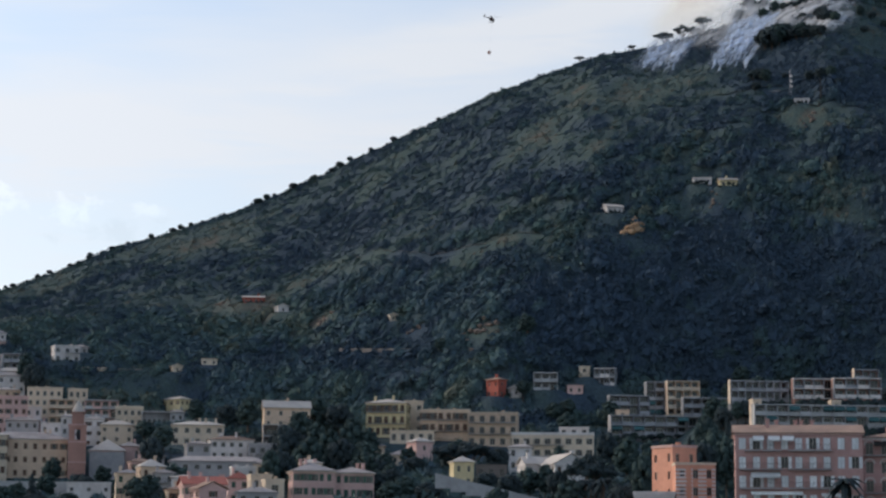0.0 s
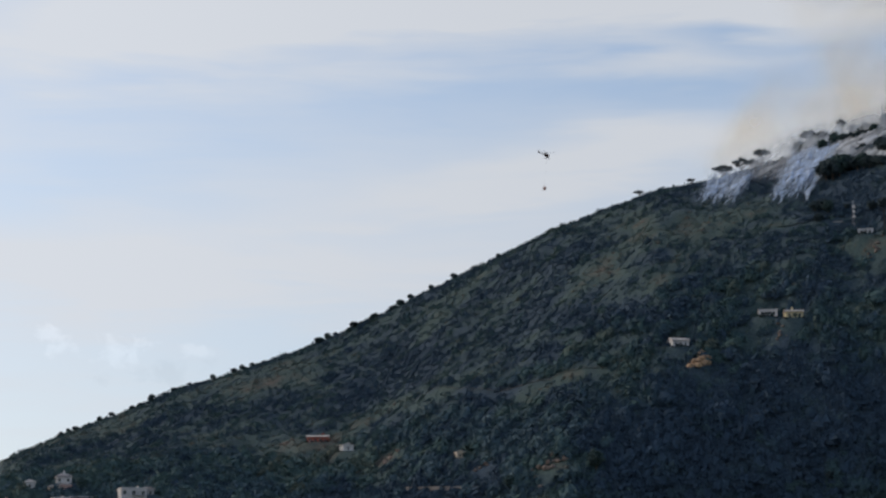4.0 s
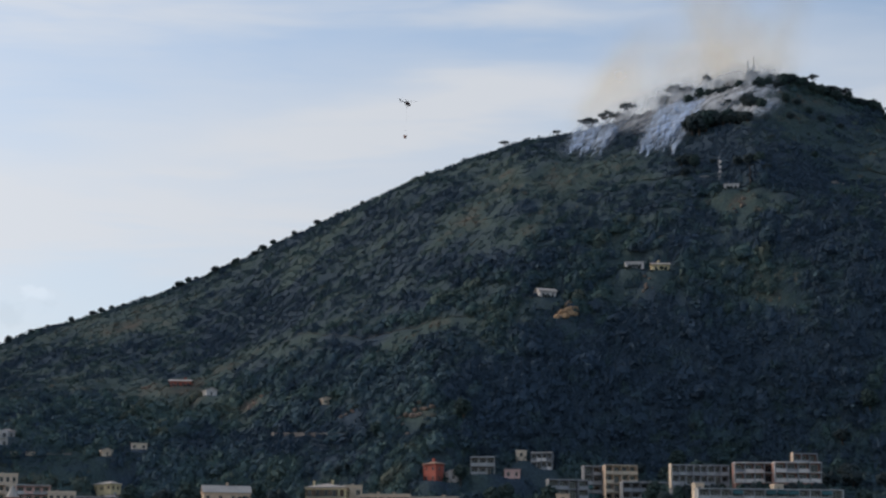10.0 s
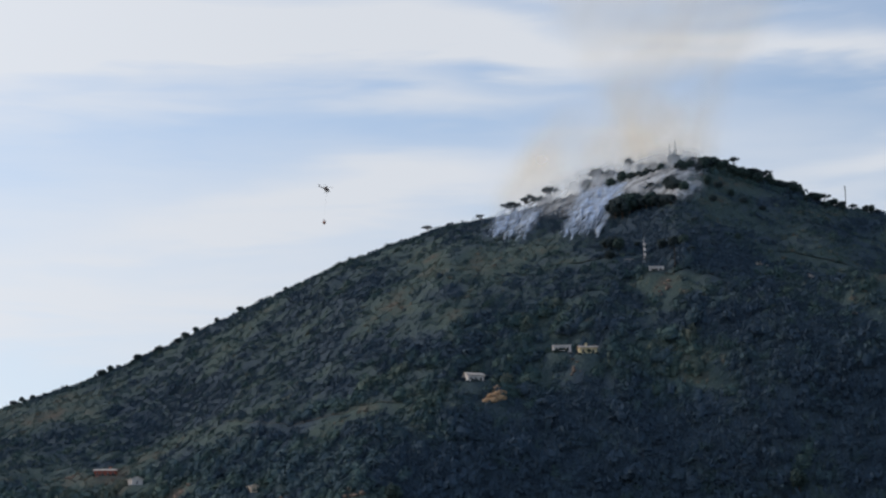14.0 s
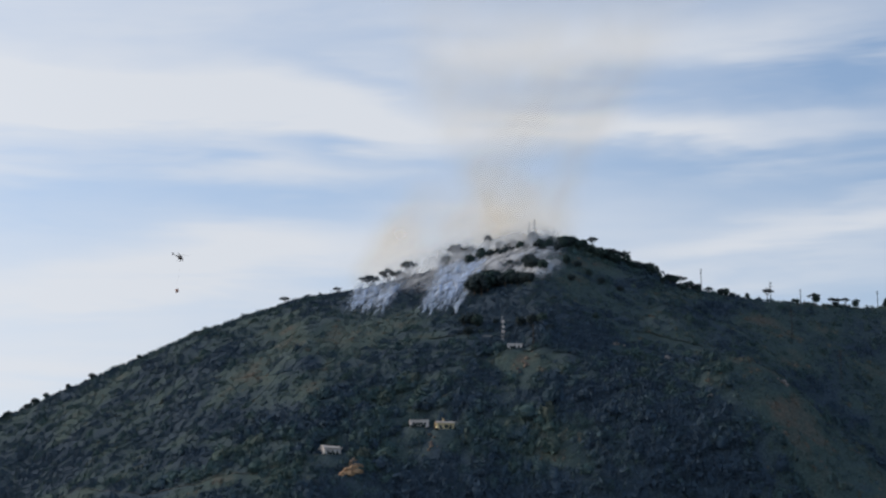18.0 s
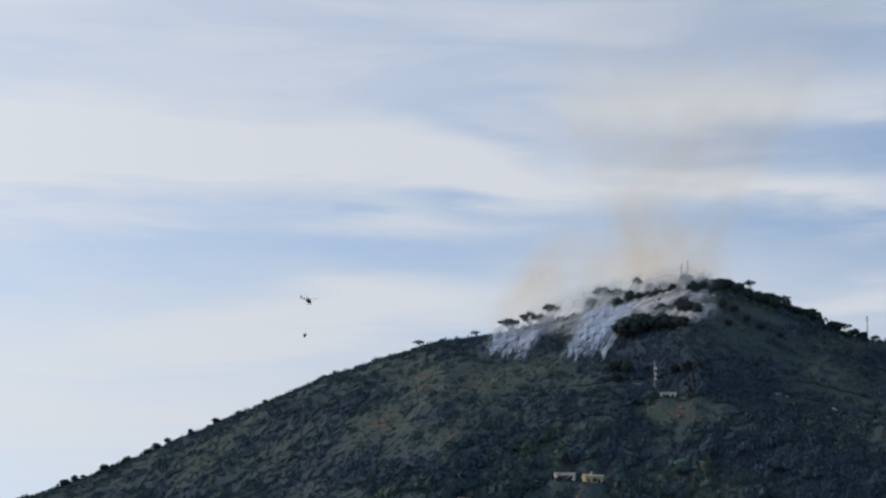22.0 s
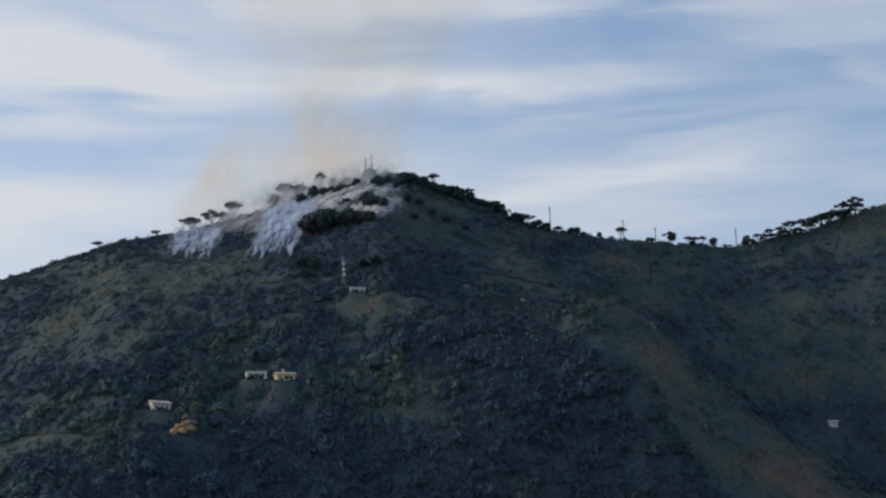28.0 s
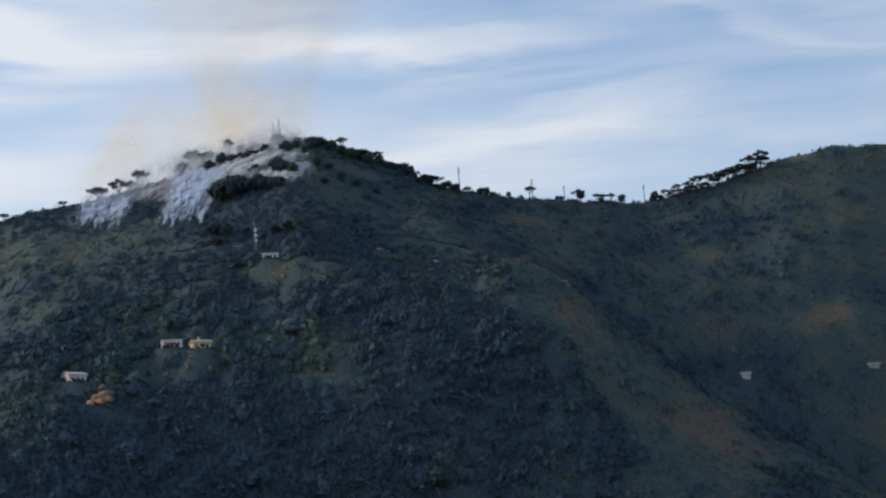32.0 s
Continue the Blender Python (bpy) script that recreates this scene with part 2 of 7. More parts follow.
# the blue of distant haze is mixed into these four hillside colours
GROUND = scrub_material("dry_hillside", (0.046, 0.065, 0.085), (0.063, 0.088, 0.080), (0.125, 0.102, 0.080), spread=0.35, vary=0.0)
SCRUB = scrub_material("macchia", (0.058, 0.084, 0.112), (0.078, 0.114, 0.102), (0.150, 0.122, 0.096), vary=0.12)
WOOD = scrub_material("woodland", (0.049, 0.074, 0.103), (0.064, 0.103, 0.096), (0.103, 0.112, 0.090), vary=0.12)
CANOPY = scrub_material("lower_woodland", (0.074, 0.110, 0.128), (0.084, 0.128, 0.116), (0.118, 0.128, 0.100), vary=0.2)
LEAF = material("foliage", (0.056, 0.083, 0.074), 0.9, (0.038, 0.056, 0.054), grain=1.2, bump=0.6, spread=0.3, per="island", spec=0.1)
PINE = material("pine_needles", (0.048, 0.064, 0.066), 0.9, (0.033, 0.045, 0.049), grain=1.2, bump=0.5, spread=0.2, per="island", spec=0.1)
BARK = material("bark", (0.115, 0.085, 0.065), 0.9, grain=3, bump=0.4)
SEA = material("sea_water", (0.03, 0.07, 0.09), 0.14, (0.02, 0.05, 0.07), grain=0.5, bump=0.25, spread=0, spec=0.5)
ROCK = material("ochre_rock", (0.42, 0.27, 0.15), 0.95, (0.26, 0.17, 0.11), grain=1.4, patch=0.3, bump=0.7)
EARTH = material("pale_earth", (0.22, 0.17, 0.135), 0.95, (0.13, 0.105, 0.085), grain=0.8, patch=0.15, bump=0.4)
BROWNROCK = material("brown_rock", (0.25, 0.185, 0.145), 0.95, (0.15, 0.115, 0.095), grain=1.4, patch=0.3, bump=0.7)
STONE = material("grey_stone", (0.30, 0.26, 0.23), 0.92, (0.2, 0.175, 0.16), grain=2, bump=0.5)
CONCRETE = material("concrete", (0.46, 0.45, 0.44), 0.85, (0.33, 0.32, 0.31), grain=1.5, patch=0.25)
WHITE = material("white_plaster", (0.74, 0.68, 0.64), 0.8, (0.56, 0.50, 0.46), grain=1.5, patch=0.25, spread=0.08)
# FLATS and PARAPET: concrete made darker for the shade on the flats' fronts
FLATS = material("weathered_concrete", (0.27, 0.27, 0.28), 0.9, (0.19, 0.19, 0.2), grain=1.2, patch=0.25, spread=0.2)
PARAPET = material("grey_parapet", (0.36, 0.36, 0.37), 0.85, (0.26, 0.26, 0.27), grain=1.2, patch=0.25, spread=0.25)
PINKW = material("pink_plaster", (0.74, 0.49, 0.43), 0.85, (0.60, 0.385, 0.34), grain=1.2, patch=0.2, spread=0.06)
ROSE = material("brick_pink_plaster", (0.56, 0.335, 0.295), 0.85, (0.43, 0.25, 0.22), grain=1.2, patch=0.2, spread=0.05)
DUSTY = material("dusty_pink_plaster", (0.66, 0.43, 0.37), 0.85, (0.52, 0.34, 0.30), grain=1.2, patch=0.2, spread=0.1)
ORANGE = material("orange_plaster", (0.72, 0.35, 0.235), 0.85, (0.58, 0.27, 0.18), grain=1.2, patch=0.2, spread=0.05)
REDW = material("red_plaster", (0.48, 0.13, 0.09), 0.85, (0.36, 0.10, 0.07), grain=1.2, patch=0.2, spread=0.05)
YELLOW = material("yellow_plaster", (0.76, 0.62, 0.36), 0.85, (0.62, 0.51, 0.30), grain=1.2, patch=0.2, spread=0.08)
OCHRE = material("ochre_plaster", (0.68, 0.51, 0.36), 0.85, (0.53, 0.39, 0.29), grain=1.2, patch=0.2, spread=0.1)
CREAM = material("cream_plaster", (0.72, 0.58, 0.43), 0.85, (0.56, 0.45, 0.34), grain=1.2, patch=0.2, spread=0.1)
GREYW = material("grey_plaster", (0.44, 0.41, 0.40), 0.85, (0.31, 0.3, 0.3), grain=1.2, patch=0.2, spread=0.12)
BRICK = material("red_brick", (0.42, 0.23, 0.18), 0.9, (0.31, 0.17, 0.135), grain=2.5, patch=0.3, bump=0.4)
TILE = material("clay_roof", (0.36, 0.235, 0.17), 0.9, (0.21, 0.14, 0.11), grain=2.5, patch=0.3, bump=0.6)
SLATE = material("slate_roof", (0.42, 0.36, 0.33), 0.85, (0.25, 0.22, 0.21), grain=2.5, patch=0.3, bump=0.5, spread=0.2)
PALE_ROOF = material("pale_roof", (0.56, 0.49, 0.42), 0.88, (0.42, 0.37, 0.33), grain=2, patch=0.3, bump=0.4, spread=0.1)
REDTILE = material("red_tile_roof", (0.40, 0.13, 0.09), 0.9, (0.30, 0.1, 0.08), grain=2.5, patch=0.3, bump=0.6)
SHUTTER = material("white_shutter", (0.86, 0.85, 0.83), 0.6, (0.6, 0.6, 0.6), grain=3, spread=0.12, bump=0)
GREENS = material("green_shutter", (0.06, 0.12, 0.085), 0.6, grain=3, spread=0.25, bump=0)
BROWNS = material("brown_shutter", (0.13, 0.075, 0.05), 0.6, grain=3, spread=0.25, bump=0)
FRAME = material("window_frame", (0.40, 0.37, 0.34), 0.6, grain=3, spread=0.15, bump=0)
AWNING = material("white_awning", (0.85, 0.82, 0.77), 0.8, (0.66, 0.65, 0.62), grain=2, bump=0)
TEAL = material("teal_awning", (0.06, 0.14, 0.14), 0.8, grain=2, bump=0)
IRON = material("dark_iron", (0.06, 0.055, 0.05), 0.6, grain=3, metal=0.4, bump=0)
STEEL = material("galvanised_steel", (0.42, 0.43, 0.44), 0.5, grain=3, metal=0.6, bump=0)
HULL = material("helicopter_paint", (0.10, 0.045, 0.03), 0.45, grain=2, bump=0)
BUCKET = material("orange_bucket", (0.30, 0.08, 0.03), 0.7, grain=2, bump=0)


def glass_material():
    m = bpy.data.materials.new("window_glass")
    m.use_nodes = True
    b = m.node_tree.nodes["Principled BSDF"]
    b.inputs["Base Color"].default_value = (0.02, 0.024, 0.03, 1)
    b.inputs["Roughness"].default_value = 0.08
    return m


GLASS = glass_material()


# ---- building blocks ----
def part(name, bm, mat, parent=None, label=""):
    """Link a bmesh as one mesh object under a thing or a part."""
    me = bpy.data.meshes.new(name)
    bm.to_mesh(me)
    bm.free()
    me.materials.append(mat)
    ob = new(name, me)
    if parent:
        ob.parent = parent
    return tagged(ob, label)


def piece(name, me, parent, m):
    """An object on shared mesh data."""
    ob = new(name, me)
    ob.parent = parent
    ob.matrix_local = m
    return ob


def shared(name, bm, mat):
    me = bpy.data.meshes.new(name)
    bm.to_mesh(me)
    bm.free()
    me.materials.append(mat)
    return me


def box(bm, x0, x1, y0, y1, z0, z1):
    v = [bm.verts.new(p) for p in ((x0, y0, z0), (x1, y0, z0), (x1, y1, z0), (x0, y1, z0), (x0, y0, z1), (x1, y0, z1), (x1, y1, z1), (x0, y1, z1))]
    for f in ((0, 3, 2, 1), (4, 5, 6, 7), (0, 1, 5, 4), (1, 2, 6, 5), (2, 3, 7, 6), (3, 0, 4, 7)):
        bm.faces.new([v[i] for i in f])
    return bm


def boxes(*many):
    bm = bmesh.new()
    for b in many:
        box(bm, *b)
    return bm


def tube(bm, a, b, r0, r1, n=6):
    a, b = Vector(a), Vector(b)
    q = (b - a).to_track_quat("Z", "Y")
    rings = []
    for p, r in ((a, r0), (b, r1)):
        rings.append([bm.verts.new(p + q @ Vector((r * math.cos(6.2832 * i / n), r * math.sin(6.2832 * i / n), 0))) for i in range(n)])
    for i in range(n):
        bm.faces.new((rings[0][i], rings[0][(i + 1) % n], rings[1][(i + 1) % n], rings[1][i]))
    bm.faces.new(rings[1])
    bm.faces.new(rings[0][::-1])
    return bm


def thing(name, x, y, z, turn, label, category, group=""):
    e = new(name)
    e.empty_display_size = 0.5
    e.matrix_world = pose(x, y, z, 0, 0, turn)
    return tagged(e, label, category, group)


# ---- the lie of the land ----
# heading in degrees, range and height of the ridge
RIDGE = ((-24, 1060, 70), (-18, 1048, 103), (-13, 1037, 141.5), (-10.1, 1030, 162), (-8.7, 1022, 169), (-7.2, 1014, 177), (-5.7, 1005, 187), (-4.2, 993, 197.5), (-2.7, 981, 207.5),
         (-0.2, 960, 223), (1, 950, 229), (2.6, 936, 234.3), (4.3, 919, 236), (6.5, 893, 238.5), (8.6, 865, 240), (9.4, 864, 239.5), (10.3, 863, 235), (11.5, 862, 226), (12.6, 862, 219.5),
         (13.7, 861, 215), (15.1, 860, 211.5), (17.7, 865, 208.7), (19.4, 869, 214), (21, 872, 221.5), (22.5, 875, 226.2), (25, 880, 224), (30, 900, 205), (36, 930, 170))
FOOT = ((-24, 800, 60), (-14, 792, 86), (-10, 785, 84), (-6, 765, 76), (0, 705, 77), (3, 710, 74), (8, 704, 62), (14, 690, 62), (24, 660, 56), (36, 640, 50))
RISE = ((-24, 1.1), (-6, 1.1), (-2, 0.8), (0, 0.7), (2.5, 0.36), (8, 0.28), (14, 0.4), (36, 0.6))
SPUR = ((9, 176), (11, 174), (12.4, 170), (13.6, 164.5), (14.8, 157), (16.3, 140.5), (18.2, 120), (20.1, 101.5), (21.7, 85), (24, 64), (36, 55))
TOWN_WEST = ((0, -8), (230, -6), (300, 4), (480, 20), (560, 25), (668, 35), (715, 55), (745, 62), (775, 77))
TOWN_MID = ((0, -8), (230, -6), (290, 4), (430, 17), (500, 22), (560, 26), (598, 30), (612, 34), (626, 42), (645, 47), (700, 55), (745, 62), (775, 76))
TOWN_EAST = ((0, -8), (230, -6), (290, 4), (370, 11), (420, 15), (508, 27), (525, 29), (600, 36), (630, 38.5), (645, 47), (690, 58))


# level plots cut into the slope for the houses: x, y, height, radius
TERRACES = (
    (-105.5, 747.5, 63.4, 6.5),
    (1.5, 697.2, 65.3, 3.7),
    (26.5, 699.5, 65.9, 3.5),
    (36.3, 704.1, 69.4, 4.4),
    (7.1, 697.4, 64.7, 2.9),
    (17.1, 700.3, 67.5, 4.9),
    (29.5, 704.9, 72.5, 2.6),
    (-197.5, 803.1, 92.4, 2.8),
    (-185.2, 805.0, 94.6, 3.8),
    (-184.2, 786.7, 88.7, 2.9),
    (-182.0, 794.4, 90.3, 3.0),
    (-152.6, 771.4, 83.6, 5.8),
    (-150.4, 785.7, 87.9, 4.1),
    (-111.8, 763.9, 79.0, 2.6),
    (-102.2, 777.3, 82.8, 3.8),
    (-96.3, 851.3, 114.4, 5.4),
    (-82.9, 830.7, 108.5, 3.2),
    (-36.1, 762.8, 97.2, 2.1),
    (40.7, 757.3, 134.2, 4.1),
    (71.9, 758.3, 144.7, 4.3),
    (80.1, 751.1, 142.6, 4.1),
    (109.3, 777.1, 177.4, 3.7),)


def column(rows, k, h):
    return np.interp(h, [r[0] for r in rows], [r[k] for r in rows])


def smooth(a, b, x):
    t = np.clip((x - a) / (b - a), 0, 1)
    return t * t * (3 - 2 * t)


def ripple(x, y, size, seed):
    """Cheap smooth noise from crossed waves, about -1 to 1."""
    rng = np.random.RandomState(seed)
    s = 0
    for k in range(7):
        a, f, p = rng.uniform(0, 6.28), rng.uniform(0.6, 1.7) * 6.28 / size, rng.uniform(0, 6.28)
        s = s + np.sin((x * math.cos(a) + y * math.sin(a)) * f + p)
    return s / 3.2


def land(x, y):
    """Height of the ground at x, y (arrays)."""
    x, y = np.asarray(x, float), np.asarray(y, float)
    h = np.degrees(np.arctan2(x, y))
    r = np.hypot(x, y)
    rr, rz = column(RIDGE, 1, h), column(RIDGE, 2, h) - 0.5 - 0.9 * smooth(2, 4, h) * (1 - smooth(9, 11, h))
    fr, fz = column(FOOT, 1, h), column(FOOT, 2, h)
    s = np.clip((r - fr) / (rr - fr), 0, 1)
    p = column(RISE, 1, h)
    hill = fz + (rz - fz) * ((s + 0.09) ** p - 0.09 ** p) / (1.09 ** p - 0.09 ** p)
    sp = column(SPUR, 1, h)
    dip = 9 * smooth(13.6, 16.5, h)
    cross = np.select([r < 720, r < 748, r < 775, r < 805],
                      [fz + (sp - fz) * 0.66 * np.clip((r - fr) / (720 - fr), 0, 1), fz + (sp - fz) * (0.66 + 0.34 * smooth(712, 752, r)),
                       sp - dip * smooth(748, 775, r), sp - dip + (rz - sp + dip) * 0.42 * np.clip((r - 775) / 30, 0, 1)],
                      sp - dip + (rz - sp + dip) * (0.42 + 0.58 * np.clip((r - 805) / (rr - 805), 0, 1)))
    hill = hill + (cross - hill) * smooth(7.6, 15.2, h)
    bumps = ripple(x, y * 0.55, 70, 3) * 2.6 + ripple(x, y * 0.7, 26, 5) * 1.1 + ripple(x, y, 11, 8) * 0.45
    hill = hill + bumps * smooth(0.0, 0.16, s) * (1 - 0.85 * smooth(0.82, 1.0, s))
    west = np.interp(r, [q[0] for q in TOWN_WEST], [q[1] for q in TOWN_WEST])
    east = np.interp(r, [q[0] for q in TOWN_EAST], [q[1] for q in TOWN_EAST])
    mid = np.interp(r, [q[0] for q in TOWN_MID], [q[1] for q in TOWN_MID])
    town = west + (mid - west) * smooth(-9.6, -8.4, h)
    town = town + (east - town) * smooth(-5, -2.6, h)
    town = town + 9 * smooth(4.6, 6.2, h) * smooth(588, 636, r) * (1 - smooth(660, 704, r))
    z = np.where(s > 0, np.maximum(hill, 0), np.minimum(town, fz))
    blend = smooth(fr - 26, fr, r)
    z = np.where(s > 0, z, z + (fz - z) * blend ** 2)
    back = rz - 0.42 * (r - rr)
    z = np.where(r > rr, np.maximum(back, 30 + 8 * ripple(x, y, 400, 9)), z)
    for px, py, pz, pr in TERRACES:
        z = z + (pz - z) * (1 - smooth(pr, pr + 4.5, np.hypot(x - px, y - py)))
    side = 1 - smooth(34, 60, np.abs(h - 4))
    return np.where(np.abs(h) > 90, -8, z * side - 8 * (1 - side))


# dry patches of the slope, and dark ones for groves and painted gully shade: heading, elevation, half-widths in
# degrees, strength
DRY_WEST = (
    (1.0, 11.53, 0.88, 0.41, 0.35), (1.8, 12.63, 0.88, 0.37, 0.2), (-1.3, 10.25, 1.03, 0.29, 0.15), (-2.4, 6.94, 1.03, 0.32, 0.25),
    (-0.2, 6.61, 0.81, 0.32, 0.4), (-7.3, 7.2, 0.66, 0.18, 0.3), (-0.5, 8.95, 2.5, 0.21, 0.15), (-4.8, 6.9, 0.59, 0.21, 0.25),
    (8.1, 11.98, 0.88, 0.41, 0.42), (6.0, 12.68, 1.03, 0.13, 0.3), (3.4, 10.76, 1.03, 0.37, 0.15), (9.8, 9.51, 0.88, 0.29, 0.2))
DRY_EAST = (
    (20.9, 9.71, 2.18, 0.80, 0.22), (20.2, 11.68, 1.74, 0.36, 0.14), (18.3, 7.20, 2.03, 0.87, 0.22), (23.4, 7.32, 1.31, 0.58, 0.18), (22.9, 12.53, 2.18, 0.87, 0.12),
    (11.7, 12.54, 2.32, 0.73, 0.12), (16.0, 10.09, 1.59, 0.51, 0.16), (8.1, 11.97, 1.31, 0.51, 0.16), (9.8, 9.79, 1.59, 0.51, 0.18), (4.6, 11.09, 1.74, 0.87, 0.12),
    (19.1, 7.95, 1.59, 0.58, 0.16), (16.9, 8.94, 0.87, 0.29, 0.11), (15.2, 10.83, 0.87, 0.36, 0.14), (5.9, 11.71, 1.31, 0.43, 0.11), (23.6, 11.91, 1.16, 0.73, 0.11))
DARK_WEST = (
    (0.2, 10.42, 1.62, 0.41, 0.35), (5.4, 7.6, 4.41, 1.18, 0.3), (-3.6, 7.5, 1.76, 0.44, 0.2), (-9.6, 6.76, 2.06, 0.44, 0.2), (2.6, 10.51, 1.18, 0.37, 0.25), (7.5, 13.7, 0.88, 0.37, 0.3), (8.1, 13.13, 0.88, 0.37, 0.25), (6.9, 11.66, 1.18, 0.59, 0.2), (-5.6, 5.59, 2.94, 0.51, 0.25), (4.7, 6.94, 3.68, 1.03, 0.3), (7.5, 8.2, 3.2, 0.9, 0.2), (4.6, 14.0, 1.4, 0.5, 0.3), (7.0, 14.4, 2.0, 0.6, 0.3))
DARK_EAST = (
    (12.7, 10.04, 2.61, 0.87, 0.38), (9.7, 11.08, 1.89, 0.46, 0.36), (15.0, 7.44, 2.18, 0.87, 0.4), (16.9, 10.17, 0.87, 0.36, 0.4), (18.1, 9.12, 1.02, 0.36, 0.4),
    (20.1, 7.54, 1.16, 0.36, 0.4), (23.4, 9.89, 0.65, 0.73, 0.4), (24.2, 8.74, 0.73, 0.58, 0.4), (8.9, 8.63, 2.90, 0.87, 0.25), (15.3, 11.24, 0.87, 0.29, 0.3),
    (12.1, 14.02, 1.89, 0.26, 0.25), (21.2, 8.32, 1.74, 0.36, 0.22), (13.3, 13.27, 1.45, 0.36, 0.15), (18.7, 12.35, 2.03, 0.43, 0.15), (10.8, 10.42, 0.87, 0.36, 0.2),
    (13.4, 8.90, 1.74, 0.58, 0.25))


def slope_tone(x, y):
    """0 in dense dark woods and painted gully shade to 1 on bare dry slopes; lifted on the sunlit eastern flank."""
    x, y = np.asarray(x, float), np.asarray(y, float)
    h, r = np.degrees(np.arctan2(x, y)), np.hypot(x, y)
    e = np.degrees(np.arctan2(land(x, y) - 6, r))
    # tone rises eastward: the sunlit flank is put into the colour
    v = 0.29 + 0.09 * smooth(12, 15, h) + 0.1 * smooth(20, 23.5, h) + 0.15 * ripple(x, y * 0.8, 95, 41) + 0.12 * ripple(x, y * 0.8, 38, 42) + 0.08 * ripple(x, y, 17, 43)
    for sign, patches in ((1, DRY_WEST + DRY_EAST), (-1, DARK_WEST + DARK_EAST)):
        for ch, ce, dh, de, gain in patches:
            v = v + sign * gain * np.exp(-((h - ch) / dh) ** 2 - ((e - ce) / de) ** 2)
    v = np.where(r < 700, np.minimum(v, 0.4), v)
    # tone is lifted towards the west as well
    v = np.where(h < -4, np.minimum(v + 0.12 * smooth(4, 10, -h), np.maximum(v, 0.5)), v)
    return np.clip(v, 0, 1)


def spot(heading, rng):
    """Place on the ground at a heading and range from the walk's middle."""
    x, y = rng * math.sin(radians(heading)), rng * math.cos(radians(heading))
    return x, y, float(land(x, y))


def sight(heading, rise):
    """Where the line of sight from the walk's middle meets the ground: heading and elevation in degrees."""
    r = np.arange(640, 1000, 0.5)
    x, y = r * math.sin(radians(heading)), r * math.cos(radians(heading))
    z = land(x, y)
    i = int(np.argmax(z >= 6 + r * math.tan(radians(rise))))
    return float(x[i]), float(y[i]), float(z[i])


def sheet(name, xs, ys, mat, f):
    n, m = xs.shape
    co = np.stack([xs, ys, f(xs, ys)], -1).reshape(-1, 3)
    i = np.arange(n * m).reshape(n, m)
    quads = np.stack([i[:-1, :-1], i[:-1, 1:], i[1:, 1:], i[1:, :-1]], -1).reshape(-1, 4)
    return raw_mesh(name, co, quads, mat)


def raw_mesh(name, co, faces, mat, smooth_faces=True):
    me = bpy.data.meshes.new(name)
    k = faces.shape[1]
    me.vertices.add(len(co))
    me.vertices.foreach_set("co", np.ascontiguousarray(co, np.float32).ravel())
    me.loops.add(faces.size)
    me.loops.foreach_set("vertex_index", np.ascontiguousarray(faces, np.int32).ravel())
    me.polygons.add(len(faces))
    me.polygons.foreach_set("loop_start", np.arange(0, faces.size, k, dtype=np.int32))
    me.polygons.foreach_set("use_smooth", np.full(len(faces), smooth_faces))
    me.update(calc_edges=True)
    me.materials.append(mat)
    return new(name, me)


def note_tone(ob, values):
    """Note on each vertex the slope tone of its place."""
    a = ob.data.attributes.new("dry_place", "FLOAT", "POINT")
    a.data.foreach_set("value", np.ascontiguousarray(values, np.float32).ravel())


heads = np.radians(np.concatenate([np.arange(-180, -26, 6.0), np.arange(-26, 40, 0.16), np.arange(40, 180.1, 6.0)]))
ranges = np.concatenate([[5, 60, 140, 200], np.arange(230, 640, 9.0), np.arange(640, 1045, 2.4), np.arange(1045, 1300, 20.0), [1500, 1900, 2600, 3600, 4800]])
HH, RR = np.meshgrid(heads, ranges)
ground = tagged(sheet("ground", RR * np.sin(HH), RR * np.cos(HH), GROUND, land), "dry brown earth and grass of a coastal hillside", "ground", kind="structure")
note_tone(ground, slope_tone(RR * np.sin(HH), RR * np.cos(HH)))
sea_h = np.radians(np.arange(0, 360.1, 6.0))
SH, SR = np.meshgrid(sea_h, np.array([1, 50, 150, 300, 700, 1500, 4800.0]))
tagged(sheet("water", SR * np.sin(SH), SR * np.cos(SH), SEA, lambda x, y: 0 * x), "calm grey-blue sea along the town's shore", "sea", kind="structure")


